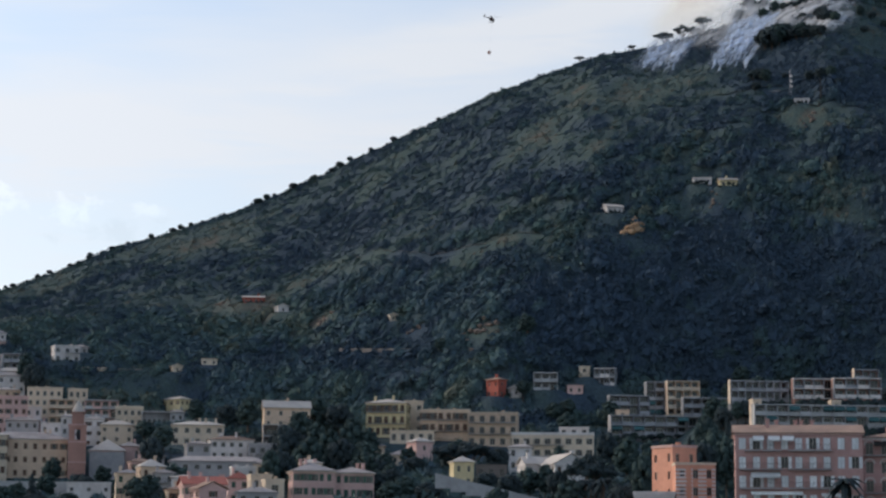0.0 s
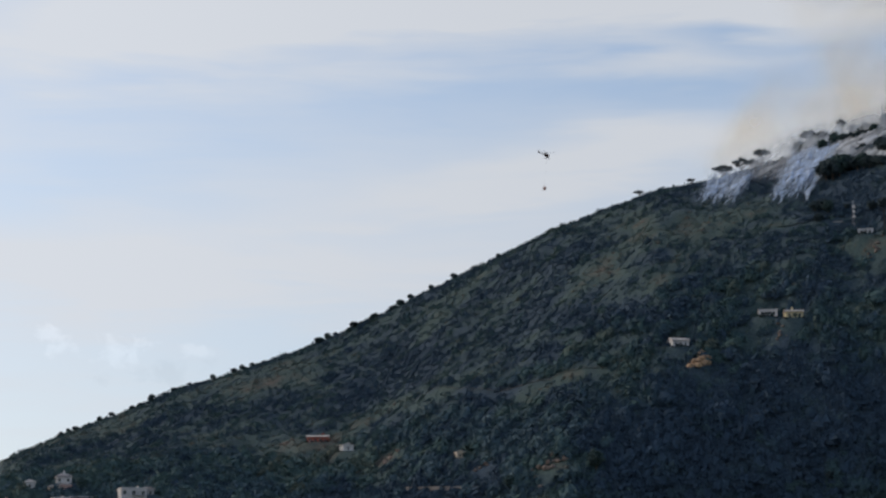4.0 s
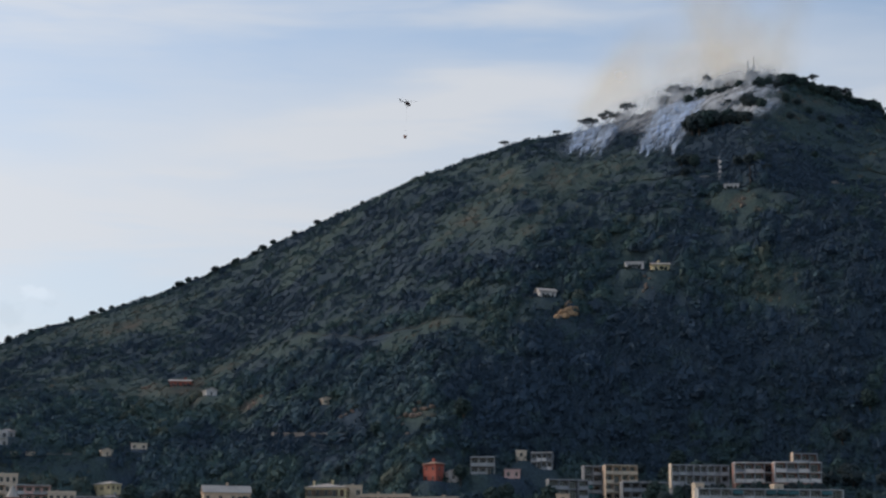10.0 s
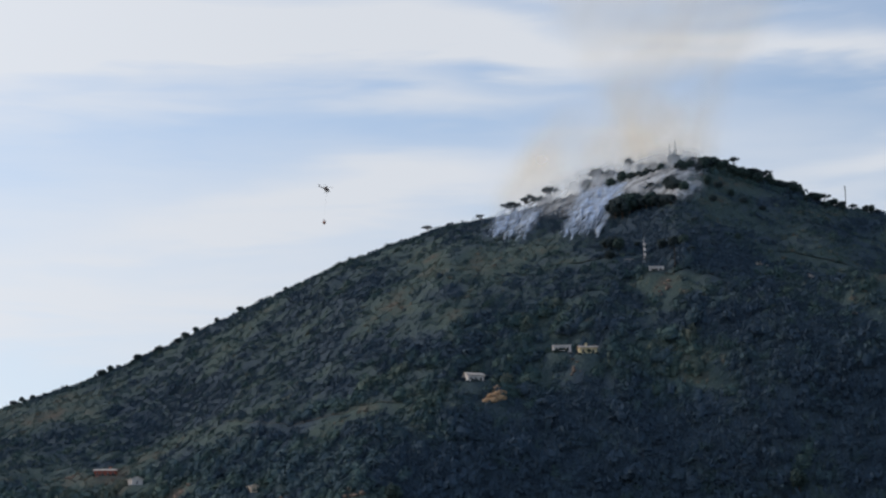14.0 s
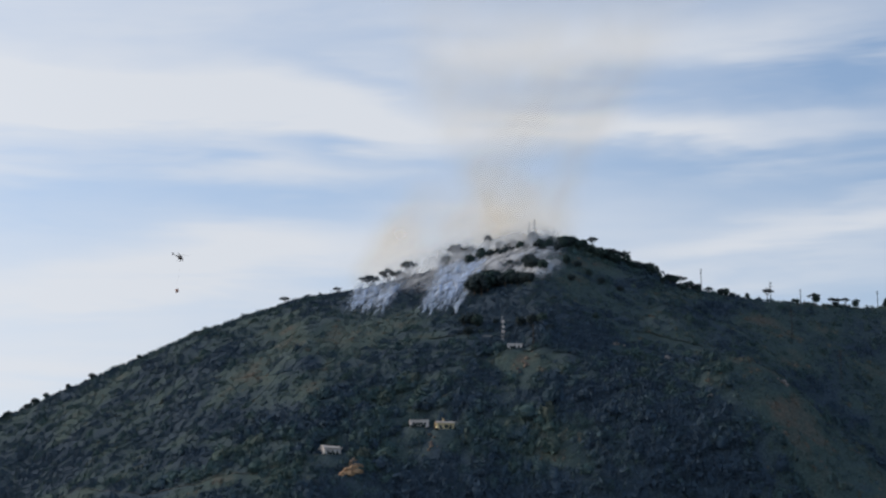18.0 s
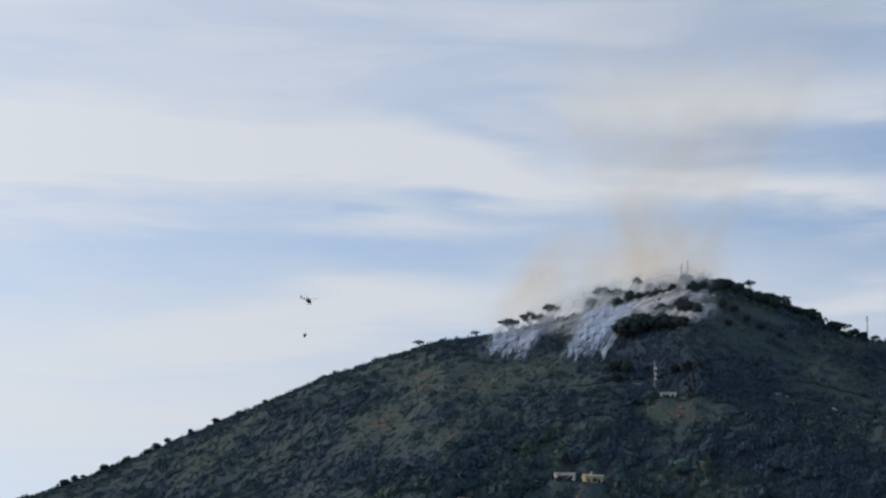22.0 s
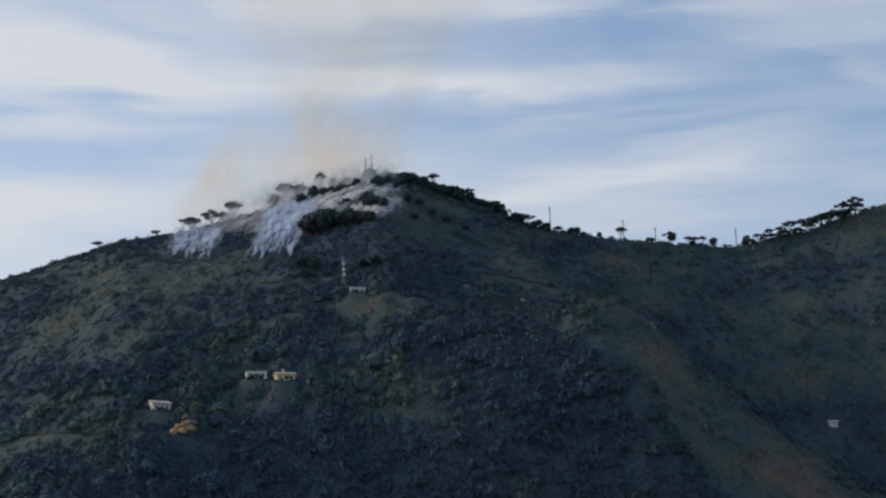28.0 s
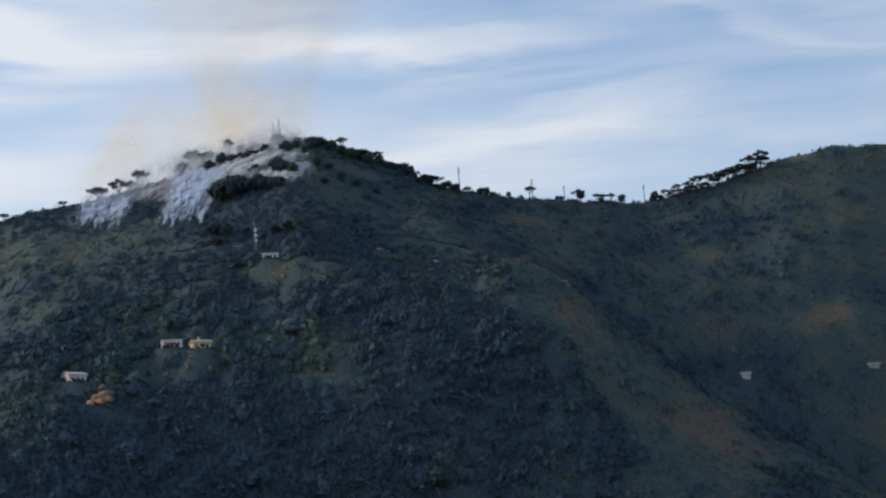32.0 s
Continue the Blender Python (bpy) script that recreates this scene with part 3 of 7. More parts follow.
# ---- vegetation ----
def clump_protos(count, seed, flat=0.75, fine=1, whole=False, leaves=26, core=0.62):
    """Small ragged bushes: a lumpy core wrapped in loose leaf sprays; vertices and triangles."""
    rng = np.random.RandomState(seed)
    out = []
    for _ in range(count):
        bm = bmesh.new()
        bmesh.ops.create_icosphere(bm, subdivisions=fine, radius=core)
        off = Vector(rng.uniform(-50, 50, 3))
        for v in list(bm.verts):
            n = noise.noise(v.co * 1.7 + off) * 0.5 + noise.noise(v.co * 4.1 + off) * 0.3
            v.co = v.co * (1 + n)
            v.co.z *= flat
        low = [v for v in bm.verts if v.co.z < -0.28 and not whole]
        bmesh.ops.delete(bm, geom=low, context="VERTS")
        bmesh.ops.triangulate(bm, faces=bm.faces[:])
        bm.verts.index_update()
        co = [tuple(v.co) for v in bm.verts]
        tri = [[v.index for v in f.verts] for f in bm.faces]
        bm.free()
        base = len(co)
        for k in range(leaves):
            d = rng.normal(size=3)
            d[2] = d[2] if whole else abs(d[2]) * 0.9 - 0.1
            d /= np.linalg.norm(d)
            p = d * rng.uniform(0.55, 1.08) * [1, 1, flat]
            q = rng.normal(size=(3, 3)) * 0.19
            for j in range(3):
                co.append(tuple(p + q[j]))
            tri.append([base, base + 1, base + 2])
            base += 3
        out.append((np.array(co), np.array(tri)))
    return out


def scatter(name, px, py, pz, size, protos, mat, seed, label, category):
    """Bushes joined into one stuff object."""
    rng = np.random.RandomState(seed)
    pick = rng.randint(0, len(protos), len(px))
    cos, tris, dry, base = [], [], [], 0
    place = np.clip(slope_tone(px, py) + rng.normal(0, 0.13, len(px)), 0, 1)
    for k, (co, tri) in enumerate(protos):
        idx = np.where(pick == k)[0]
        if not len(idx):
            continue
        a = rng.uniform(0, 6.283, len(idx))
        sx = size[idx] * rng.uniform(0.8, 1.3, len(idx))
        sz = size[idx] * rng.uniform(0.75, 1.35, len(idx))
        ca, sa = np.cos(a), np.sin(a)
        X = co[None, :, 0] * sx[:, None]
        Y = co[None, :, 1] * sx[:, None]
        wx, wy = X * ca[:, None] - Y * sa[:, None] + px[idx][:, None], X * sa[:, None] + Y * ca[:, None] + py[idx][:, None]
        fall = np.clip(land(wx, wy) - land(px[idx], py[idx])[:, None], -2.5, 2.5)
        W = np.stack([wx, wy, co[None, :, 2] * sz[:, None] + pz[idx][:, None] + fall * 0.72], -1)
        n = len(co)
        cos.append(W.reshape(-1, 3))
        tris.append((tri[None] + (np.arange(len(idx)) * n)[:, None, None]).reshape(-1, 3) + base)
        dry.append(np.repeat(place[idx], n))
        base += len(idx) * n
    ob = raw_mesh(name, np.concatenate(cos), np.concatenate(tris), mat, True)
    note_tone(ob, np.concatenate(dry))
    return tagged(ob, label, category, kind="stuff")


def fbm(x, y, size, seed):
    return ripple(x, y, size, seed) + 0.5 * ripple(x, y, size * 0.45, seed + 1) + 0.25 * ripple(x, y, size * 0.2, seed + 2)


def sow(count, h0, h1, seed, keep):
    rng = np.random.RandomState(seed)
    h = rng.uniform(h0, h1, count)
    u = rng.uniform(0, 1, count)
    fr, rr = column(FOOT, 1, h), column(RIDGE, 1, h) + 8
    u = np.where(rng.uniform(0, 1, count) < 0.6, u ** (1 / np.clip(column(RISE, 1, h), 0.55, 1)), u)
    r = np.where(rng.uniform(0, 1, count) < 0.1, fr - 40 * u, fr + (rr - fr) * u)
    ok = np.ones(count, bool)
    x, y = r * np.sin(np.radians(h)), r * np.cos(np.radians(h))
    for fx, fy, fr_ in FOOTPRINTS:
        k = 1 - (fr_ * 0.5 + 1.5) / math.hypot(fx, fy)
        ok &= (x - fx * k) ** 2 + (y - fy * k) ** 2 > (fr_ + 1.0) ** 2
    ok &= keep(x, y, h, r, rng)
    x, y, h, r = x[ok], y[ok], h[ok], r[ok]
    return x, y, land(x, y), h, r, rng


# ---- how houses are made ----
class Shell:
    """Collects the faces of one wall mesh."""

    def __init__(self):
        self.v, self.f = [], []

    def quad(self, *p):
        i = len(self.v)
        self.v += [tuple(q) for q in p]
        self.f.append((i, i + 1, i + 2, i + 3))

    def mesh(self, name, mat):
        me = bpy.data.meshes.new(name)
        me.from_pydata(self.v, [], self.f)
        me.materials.append(mat)
        return me


def facade(shell, m, length, height, holes, reveal=0.28):
    """A wall in the x-z plane of m, looking to -y, with openings (x0, x1, z0, z1) that have deep reveals."""
    xs = sorted({0.0, length, *[h[0] for h in holes], *[h[1] for h in holes]})
    zs = sorted({0.0, height, *[h[2] for h in holes], *[h[3] for h in holes]})

    def put(*pts):
        shell.quad(*[m @ Vector(p) for p in pts])

    for a, b in zip(xs, xs[1:]):
        run = None
        for c, d in zip(zs, zs[1:]):
            mx, mz = (a + b) / 2, (c + d) / 2
            if any(h[0] < mx < h[1] and h[2] < mz < h[3] for h in holes):
                if run:
                    put((a, 0, run[0]), (b, 0, run[0]), (b, 0, run[1]), (a, 0, run[1]))
                run = None
            else:
                run = (run[0], d) if run else (c, d)
        if run:
            put((a, 0, run[0]), (b, 0, run[0]), (b, 0, run[1]), (a, 0, run[1]))
    for x0, x1, z0, z1 in holes:
        r = reveal
        put((x0, 0, z0), (x0, r, z0), (x0, r, z1), (x0, 0, z1))
        put((x1, r, z0), (x1, 0, z0), (x1, 0, z1), (x1, r, z1))
        put((x0, r, z1), (x1, r, z1), (x1, 0, z1), (x0, 0, z1))
        put((x0, 0, z0), (x1, 0, z0), (x1, r, z0), (x0, r, z0))


MESHES = {}


def window_meshes(w, h, arched=False):
    key = (round(w, 2), round(h, 2))
    if key not in MESHES:
        f = 0.07
        fr = bmesh.new()
        xs, zs = (0, f, w / 2 - f / 2, w / 2 + f / 2, w - f, w), (0, f, h - f, h)
        for i in range(5):
            for j in range(3):
                if j == 1 and i in (1, 3):
                    x0, x1, z0, z1 = xs[i], xs[i + 1], zs[1], zs[2]
                    for p, q in (((x0, z0), (x0, z1)), ((x0, z1), (x1, z1)), ((x1, z1), (x1, z0)), ((x1, z0), (x0, z0))):
                        fr.faces.new([fr.verts.new(c) for c in ((p[0], -0.03, p[1]), (q[0], -0.03, q[1]), (q[0], 0.05, q[1]), (p[0], 0.05, p[1]))])
                else:
                    fr.faces.new([fr.verts.new(c) for c in ((xs[i], -0.03, zs[j]), (xs[i + 1], -0.03, zs[j]), (xs[i + 1], -0.03, zs[j + 1]), (xs[i], -0.03, zs[j + 1]))])
        bmesh.ops.remove_doubles(fr, verts=fr.verts, dist=0.001)
        pane = boxes((f, w - f, 0.055, 0.075, f, h - f))
        leaf = boxes((0, w * 0.5, -0.05, 0, 0, h))
        ins = [q for q in leaf.faces if q.normal.y < -0.5 or abs(q.calc_center_median().y + 0.05) < 1e-4]
        bmesh.ops.inset_region(leaf, faces=ins, thickness=0.06, depth=-0.02)
        MESHES[key] = (shared("window", fr, FRAME), shared("pane", pane, GLASS), leaf)
        MESHES[key + ("leaf",)] = {}
    return MESHES[key]


def put_window(parent, m, w, h, shutters=None, closed=False):
    fr, pane, leaf = window_meshes(w, h)
    wob = piece("window", fr, parent, m @ pose(0, 0.2, 0))
    piece("pane", pane, wob, pose(0, 0, 0))
    if shutters:
        store = MESHES[(round(w, 2), round(h, 2), "leaf")]
        if shutters.name not in store:
            me = bpy.data.meshes.new("shutter")
            leaf.to_mesh(me)
            me.materials.append(shutters)
            store[shutters.name] = me
        me = store[shutters.name]
        if closed:
            piece("shutter", me, wob, pose(0, -0.1, 0.01))
            piece("shutter", me, wob, pose(w / 2, -0.1, 0.01))
        else:
            piece("shutter", me, wob, pose(-w / 2 - 0.02, -0.205, 0.01))
            piece("shutter", me, wob, pose(w + 0.02, -0.205, 0.01))
    return wob


def roof_mesh(kind, w, d, rise, over=0.45):
    bm = bmesh.new()
    x0, x1, y0, y1 = -over, w + over, -over, d + over
    if kind == "hip":
        k = min(w, d) / 2 + over
        if w >= d:
            a, b = (x0 + k, d / 2), (x1 - k, d / 2)
        else:
            a, b = (w / 2, y0 + k), (w / 2, y1 - k)
        if (Vector(a) - Vector(b)).length < 0.4:
            a, b = (a[0] - 0.2, a[1]), (b[0] + 0.2, b[1])
        for dz in (0.0, -0.16):
            c = [bm.verts.new(p) for p in ((x0, y0, dz), (x1, y0, dz), (x1, y1, dz), (x0, y1, dz))]
            r = [bm.verts.new((*a, rise + dz)), bm.verts.new((*b, rise + dz))]
            fs = ((c[0], c[1], r[1], r[0]), (c[1], c[2], r[1]), (c[2], c[3], r[0], r[1]), (c[3], c[0], r[0])) if w >= d else ((c[0], c[1], r[0]), (c[1], c[2], r[1], r[0]), (c[2], c[3], r[1]), (c[3], c[0], r[0], r[1]))
            for f in fs:
                bm.faces.new(f if dz == 0 else f[::-1])
            if dz == 0:
                top = c
        for i in range(4):
            bm.faces.new((top[i], c[i], c[(i + 1) % 4], top[(i + 1) % 4]))
    else:
        # gable; the ridge runs along x ("gable_x") or y ("gable_y")
        if kind == "gable_x":
            prof = [(y0, 0), (d / 2, rise), (y1, 0)]
            pts = [[(x, p, z + dz) for p, z in prof] for x in (x0, x1) for dz in (0, -0.18)]
        else:
            prof = [(x0, 0), (w / 2, rise), (x1, 0)]
            pts = [[(p, y, z + dz) for p, z in prof] for y in (y0, y1) for dz in (0, -0.18)]
        V = [[bm.verts.new(p) for p in row] for row in pts]
        for i in range(2):
            bm.faces.new((V[0][i], V[0][i + 1], V[2][i + 1], V[2][i]))
            bm.faces.new((V[1][i], V[3][i], V[3][i + 1], V[1][i + 1]))
            for e in (0, 2):
                bm.faces.new((V[e][i], V[e + 1][i], V[e + 1][i + 1], V[e][i + 1]))
        bm.faces.new((V[0][0], V[2][0], V[3][0], V[1][0]))
        bm.faces.new((V[0][2], V[1][2], V[3][2], V[2][2]))
    bmesh.ops.recalc_face_normals(bm, faces=bm.faces)
    return bm


FOOTPRINTS = []
TOWN = "houses of the town"


def lowest(x, y, a, w, d):
    c, s = math.cos(a), math.sin(a)
    return min(float(land(x + u * c - v * s, y + u * s + v * c)) for u in (0, w) for v in (0, d))


def placed(name, x, y, top, w, d, turn, label, category, group, floor=None):
    """An Empty at the near left corner of a building's plan; turn is against the line of sight."""
    t = turn - math.degrees(math.atan2(x, y))
    a = radians(t)
    base = lowest(x, y, a, w, d) - 0.4 if floor is None else floor
    base = min(base, top - 2.0)
    FOOTPRINTS.append((x + (w * math.cos(a) - d * math.sin(a)) / 2, y + (w * math.sin(a) + d * math.cos(a)) / 2, math.hypot(w, d) / 2))
    return thing(name, x, y, base, t, label, category, group), top - base


def house(label, x, y, top, w, d, turn, wall, roof="hip", rise=1.6, tiles=TILE, storey=3.1, cols=3, side=2, win=(1.0, 1.6), head=0.7, shutters=GREENS, rows=9, trim=None,
          balconies=(), chimneys=1, closed=0.3, name="house", category="house", skip=(), group=TOWN, seed=0, margin=1.2):
    rng = random.Random(seed + int(abs(x) * 7 + abs(y)))
    e, h = placed(name, x, y, top, w, d, turn, label, category, group)
    sh = Shell()
    ww, wh = win
    n = max(1, min(rows, int((h - head - 0.2) / storey) + 1))
    jobs = []

    def holes(length, count):
        out = []
        if count:
            step = (length - 2 * margin) / max(count - 1, 1) if count > 1 else 0
            for r in range(n):
                z1 = h - head - r * storey
                if z1 - wh < 0.3:
                    continue
                for c in range(count):
                    xc = margin + c * step if count > 1 else length / 2
                    if (r, c) in skip and length == w:
                        continue
                    out.append((xc - ww / 2, xc + ww / 2, z1 - wh, z1))
        return out

    sides = ((Matrix.Identity(4), w, cols), (pose(0, d, 0, 0, 0, -90), d, side), (pose(w, 0, 0, 0, 0, 90), d, side), (pose(w, d, 0, 0, 0, 180), w, 0))
    for m, length, count in sides:
        hs = holes(length, count)
        facade(sh, m, length, h, hs)
        jobs += [(m, q) for q in hs]
    if roof == "gable_x" or roof == "gable_y":
        tri = ((0, 0), (d, 0), (d / 2, rise)) if roof == "gable_x" else ((0, 0), (w, 0), (w / 2, rise))
        for k in (0.02, (w if roof == "gable_x" else d) - 0.02):
            i = len(sh.v)
            sh.v += [((k, p, h + z) if roof == "gable_x" else (p, k, h + z)) for p, z in tri]
            sh.f.append((i, i + 1, i + 2))
    wob = piece("wall", sh.mesh("wall", wall), e, Matrix.Identity(4))
    for m, q in jobs:
        put_window(e, m @ pose(q[0], 0, q[2]), ww, wh, shutters, rng.random() < closed)
    if roof == "flat":
        part("roof", boxes((0.02, w - 0.02, 0.02, d - 0.02, h - 0.5, h - 0.3)), tiles, e)
        part("parapet", boxes((-0.15, w + 0.15, -0.15, 0.15, h, h + rise), (-0.15, w + 0.15, d - 0.15, d + 0.15, h, h + rise), (-0.15, 0.15, 0.15, d - 0.15, h, h + rise),
                              (w - 0.15, w + 0.15, 0.15, d - 0.15, h, h + rise)), trim or wall, e)
    else:
        rb = part("roof", roof_mesh(roof, w, d, rise), tiles, e)
        rb.matrix_local = pose(0, 0, h + 0.18)
        part("cornice", boxes((-0.25, w + 0.25, -0.25, -0.003, h - 0.25, h), (-0.25, -0.003, -0.003, d, h - 0.25, h), (w + 0.003, w + 0.25, -0.003, d, h - 0.25, h)), trim or wall, e)
    for k in range(chimneys):
        cx, cy = rng.uniform(0.15, 0.85) * w, rng.uniform(0.3, 0.7) * d
        ch = part("chimney", boxes((cx - 0.3, cx + 0.3, cy - 0.3, cy + 0.3, h - 0.2, h + (rise if roof != "flat" else 0) + 0.9),
                                   (cx - 0.4, cx + 0.4, cy - 0.4, cy + 0.4, h + (rise if roof != "flat" else 0) + 0.9, h + (rise if roof != "flat" else 0) + 1.05)), wall, e)
    for r, u0, u1 in balconies:
        zb = h - head - wh - r * storey - 0.12
        balcony(e, u0, u1, zb)
    return e, h


def balcony(parent, u0, u1, z, deep=1.0, rail=IRON, m=None):
    b = part("balcony", boxes((u0, u1, -deep, -0.004, z - 0.16, z)), CONCRETE, parent)
    bm = boxes((u0, u1, -deep, -deep + 0.05, z + 0.95, z + 1.0), (u0, u0 + 0.05, -deep + 0.05, -0.02, z + 0.95, z + 1.0), (u1 - 0.05, u1, -deep + 0.05, -0.02, z + 0.95, z + 1.0))
    k = max(3, int((u1 - u0) / 0.28))
    for i in range(k + 1):
        u = u0 + 0.02 + (u1 - u0 - 0.06) * i / k
        box(bm, u, u + 0.03, -deep + 0.01, -deep + 0.04, z, z + 0.95)
    part("railing", bm, rail, b)
    if m is not None:
        b.matrix_local = m
    return b


def awning(label, x0, x1, z, e, mat=AWNING, out=1.3, drop=0.7):
    """A fabric awning on a facade of e."""
    bm = bmesh.new()
    prof = [(-0.02, 0), (-out, -drop), (-out, -drop - 0.25), (-out + 0.03, -drop - 0.25), (-out + 0.04, -drop - 0.04), (-0.02, -0.05)]
    a = [bm.verts.new((x0, y, z + q)) for y, q in prof]
    b = [bm.verts.new((x1, y, z + q)) for y, q in prof]
    for i in range(len(prof)):
        j = (i + 1) % len(prof)
        bm.faces.new((a[i], a[j], b[j], b[i]))
    bm.faces.new(a[::-1])
    bm.faces.new(b)
    return part("awning", bm, mat, e, label)


def terrace_block(label, x, y, top, w, d, turn, floors, bays, wall=FLATS, fin=FLATS, storey=2.8, deep=1.6, band=PARAPET, end=None, sun_blinds=None, parapet=0.9, group="apartment blocks on the slope", seed=1):
    """A block of flats with open loggias: slabs, fins and parapets before a recessed wall."""
    rng = random.Random(seed)
    e, h = placed("apartment_block", x, y, top, w, d, turn, label, "apartment block", group)
    sh = Shell()
    bw = w / bays
    hs = []
    for f in range(floors):
        z = h - (f + 1) * storey
        if z < 0.05:
            break
        for b in range(bays):
            hs.append((b * bw + bw * 0.18, b * bw + bw * 0.82, z + 0.12, z + 2.25))
    body = pose(0, deep, 0)
    facade(sh, body, w, h, hs, 0.2)
    facade(sh, pose(0, d, 0, 0, 0, -90), d - deep, h, [])
    facade(sh, pose(w, deep, 0, 0, 0, 90), d - deep, h, [])
    facade(sh, pose(w, d, 0, 0, 0, 180), w, h, [])
    facade(sh, pose(0, deep, 0, 0, 0, -90), deep, max(h - floors * storey, 0.1), [])
    facade(sh, pose(w, 0, 0, 0, 0, 90), deep, max(h - floors * storey, 0.1), [])
    facade(sh, Matrix.Identity(4), w, max(h - floors * storey, 0.1), [])
    piece("wall", sh.mesh("wall", wall), e, Matrix.Identity(4))
    for q in hs:
        put_window(e, body @ pose(q[0], -0.06, q[2]), q[1] - q[0], q[3] - q[2])
    for f in range(floors + 1):
        z = h - f * storey
        if z < 0.3:
            break
        part("slab", boxes((-0.12, w + 0.12, -0.12, deep - 0.003, z - 0.22, z)), band, e)
        if f:
            for b in range(bays):
                if rng.random() < 0.8:
                    part("balcony_front", boxes((b * bw + 0.15, (b + 1) * bw - 0.15, -0.08, 0.04, z + 0.003, z + parapet)), band if rng.random() < 0.75 else fin, e)
                if sun_blinds and rng.random() < 0.35:
                    awning("faded green sun blind", b * bw + 0.2, (b + 1) * bw - 0.2, z + storey - 0.35, e, sun_blinds, 0.9, 1.0)
    zf = max(h - floors * storey, 0.0)
    fins = part("fin", boxes((-0.14, 0.14, -0.1, deep - 0.004, zf, h - 0.225)), fin, e)
    for b in range(1, bays + 1):
        piece("fin", fins.data, e, pose(b * bw, 0, 0))
    part("roof", boxes((0.0, w, deep + 0.0, d, h + 0.003, h + 0.25)), CONCRETE, e)
    if end:
        part("end_wall", boxes((-0.35, -0.16, 0, d * 0.6, max(zf - 1, 0), h + 0.4)), end, e, "sunlit pale yellow end wall")
    return e, h


def long_wall(label, x0, y0, x1, y1, top, high, mat=STONE, thick=0.6, drop=0.0, base=0.8):
    """A retaining wall between two places, with a coping."""
    a = math.degrees(math.atan2(y1 - y0, x1 - x0))
    n = math.hypot(x1 - x0, y1 - y0)
    e = thing("retaining_wall", x0, y0, top - high, a, label, "wall")
    bm = bmesh.new()
    k = max(2, int(n / 3))
    for i in range(k):
        u0, u1, o = n * i / k + 0.004, n * (i + 1) / k - 0.004, (i % 2) * 0.06
        za, zb = high - drop * i / k, high - drop * (i + 1) / k
        lo = -base - drop * (i + 1) / k
        v = [bm.verts.new(c) for c in ((u0, o, lo), (u1, o, lo), (u1, thick, lo), (u0, thick, lo), (u0, o, za), (u1, o, zb), (u1, thick, zb), (u0, thick, za))]
        for f in ((0, 3, 2, 1), (4, 5, 6, 7), (0, 1, 5, 4), (1, 2, 6, 5), (2, 3, 7, 6), (3, 0, 4, 7)):
            bm.faces.new([v[j] for j in f])
    part("masonry", bm, mat, e)
    if drop:
        return e
    cop = part("coping", boxes((-0.1, n + 0.1, -0.12, thick + 0.1, high + 0.004, high + 0.16)), CONCRETE, e)
    return e


# ---- the town ----
# the waterfront side, east
pink, pink_h = house('long pink plastered apartment house with white shutters and stepped balconies', 48.0, 382.0, 32.3, 21.6, 11, 3, ROSE, roof='gable_x', rise=1.7, tiles=TILE, storey=3.25, cols=9, side=3, win=(1.25, 2.0), head=0.75, shutters=None, trim=DUSTY, balconies=((0, 1.6, 4.2), (0, 4.6, 7.9), (0, 8.9, 16.4), (1, 0.6, 4.0), (1, 4.4, 7.9), (1, 8.9, 16.4), (2, 0.6, 8.0), (2, 8.9, 20.5), (3, 0.6, 20.8)), chimneys=5, name='apartment_house', category='apartment house')
wing, wing_h = house('set-back pink wing with arched window surrounds and white balconies', 70.3, 385.7, 31.8, 13, 10, 3, ROSE, rise=1.2, tiles=TILE, storey=3.25, cols=5, side=2, win=(1.3, 2.0), head=0.8, shutters=None, trim=WHITE, balconies=((0, 0.3, 12.5), (2, 0.3, 12.5)), chimneys=3, name='apartment_house', category='apartment house')
house('orange plastered house with a flat roof and dark windows', 39.4, 417.1, 32.1, 5.6, 6.6, 38, ORANGE, roof='flat', rise=0.5, tiles=PALE_ROOF, storey=3.3, cols=2, side=2, win=(0.8, 1.5), head=1.2, shutters=None, trim=DUSTY, chimneys=1)
striped, striped_h = house('low annex with red and cream striped walls', 39.5, 410.1, 28.4, 7.4, 5, 8, ORANGE, roof='flat', rise=0.45, tiles=PALE_ROOF, storey=3.2, cols=3, side=1, win=(0.9, 1.6), head=0.9, shutters=None, trim=CREAM, chimneys=0)
terrace_hall = house('low white terrace building below the orange house', 31.7, 408.8, 22.8, 7.5, 5, 0, WHITE, roof='flat', rise=0.6, tiles=PALE_ROOF, cols=3, side=1, win=(1.2, 1.6), shutters=None, chimneys=0)
house('white gabled house under a pale pitched roof', 18.1, 507.7, 33.7, 8.2, 11, 24, WHITE, roof='gable_y', rise=2.6, tiles=PALE_ROOF, storey=2.9, cols=3, side=3, win=(0.9, 1.3), head=0.5, shutters=BROWNS, chimneys=2)
house('long low apartment building with cream parapets', 7.4, 592.0, 46.1, 22, 9, 0, CREAM, roof='flat', rise=0.7, tiles=PALE_ROOF, storey=3.0, cols=8, side=2, win=(1.6, 1.6), head=0.9, shutters=None, trim=WHITE, balconies=((0, 0.5, 14), (1, 0.5, 21)), chimneys=2)
house('rooftop pavilion of white plaster above the long building', 20.2, 599.7, 48.6, 8, 5, 0, WHITE, roof='flat', rise=0.3, tiles=PALE_ROOF, storey=3.0, cols=3, side=1, win=(1.2, 1.3), head=0.5, shutters=None, chimneys=0, rows=1)
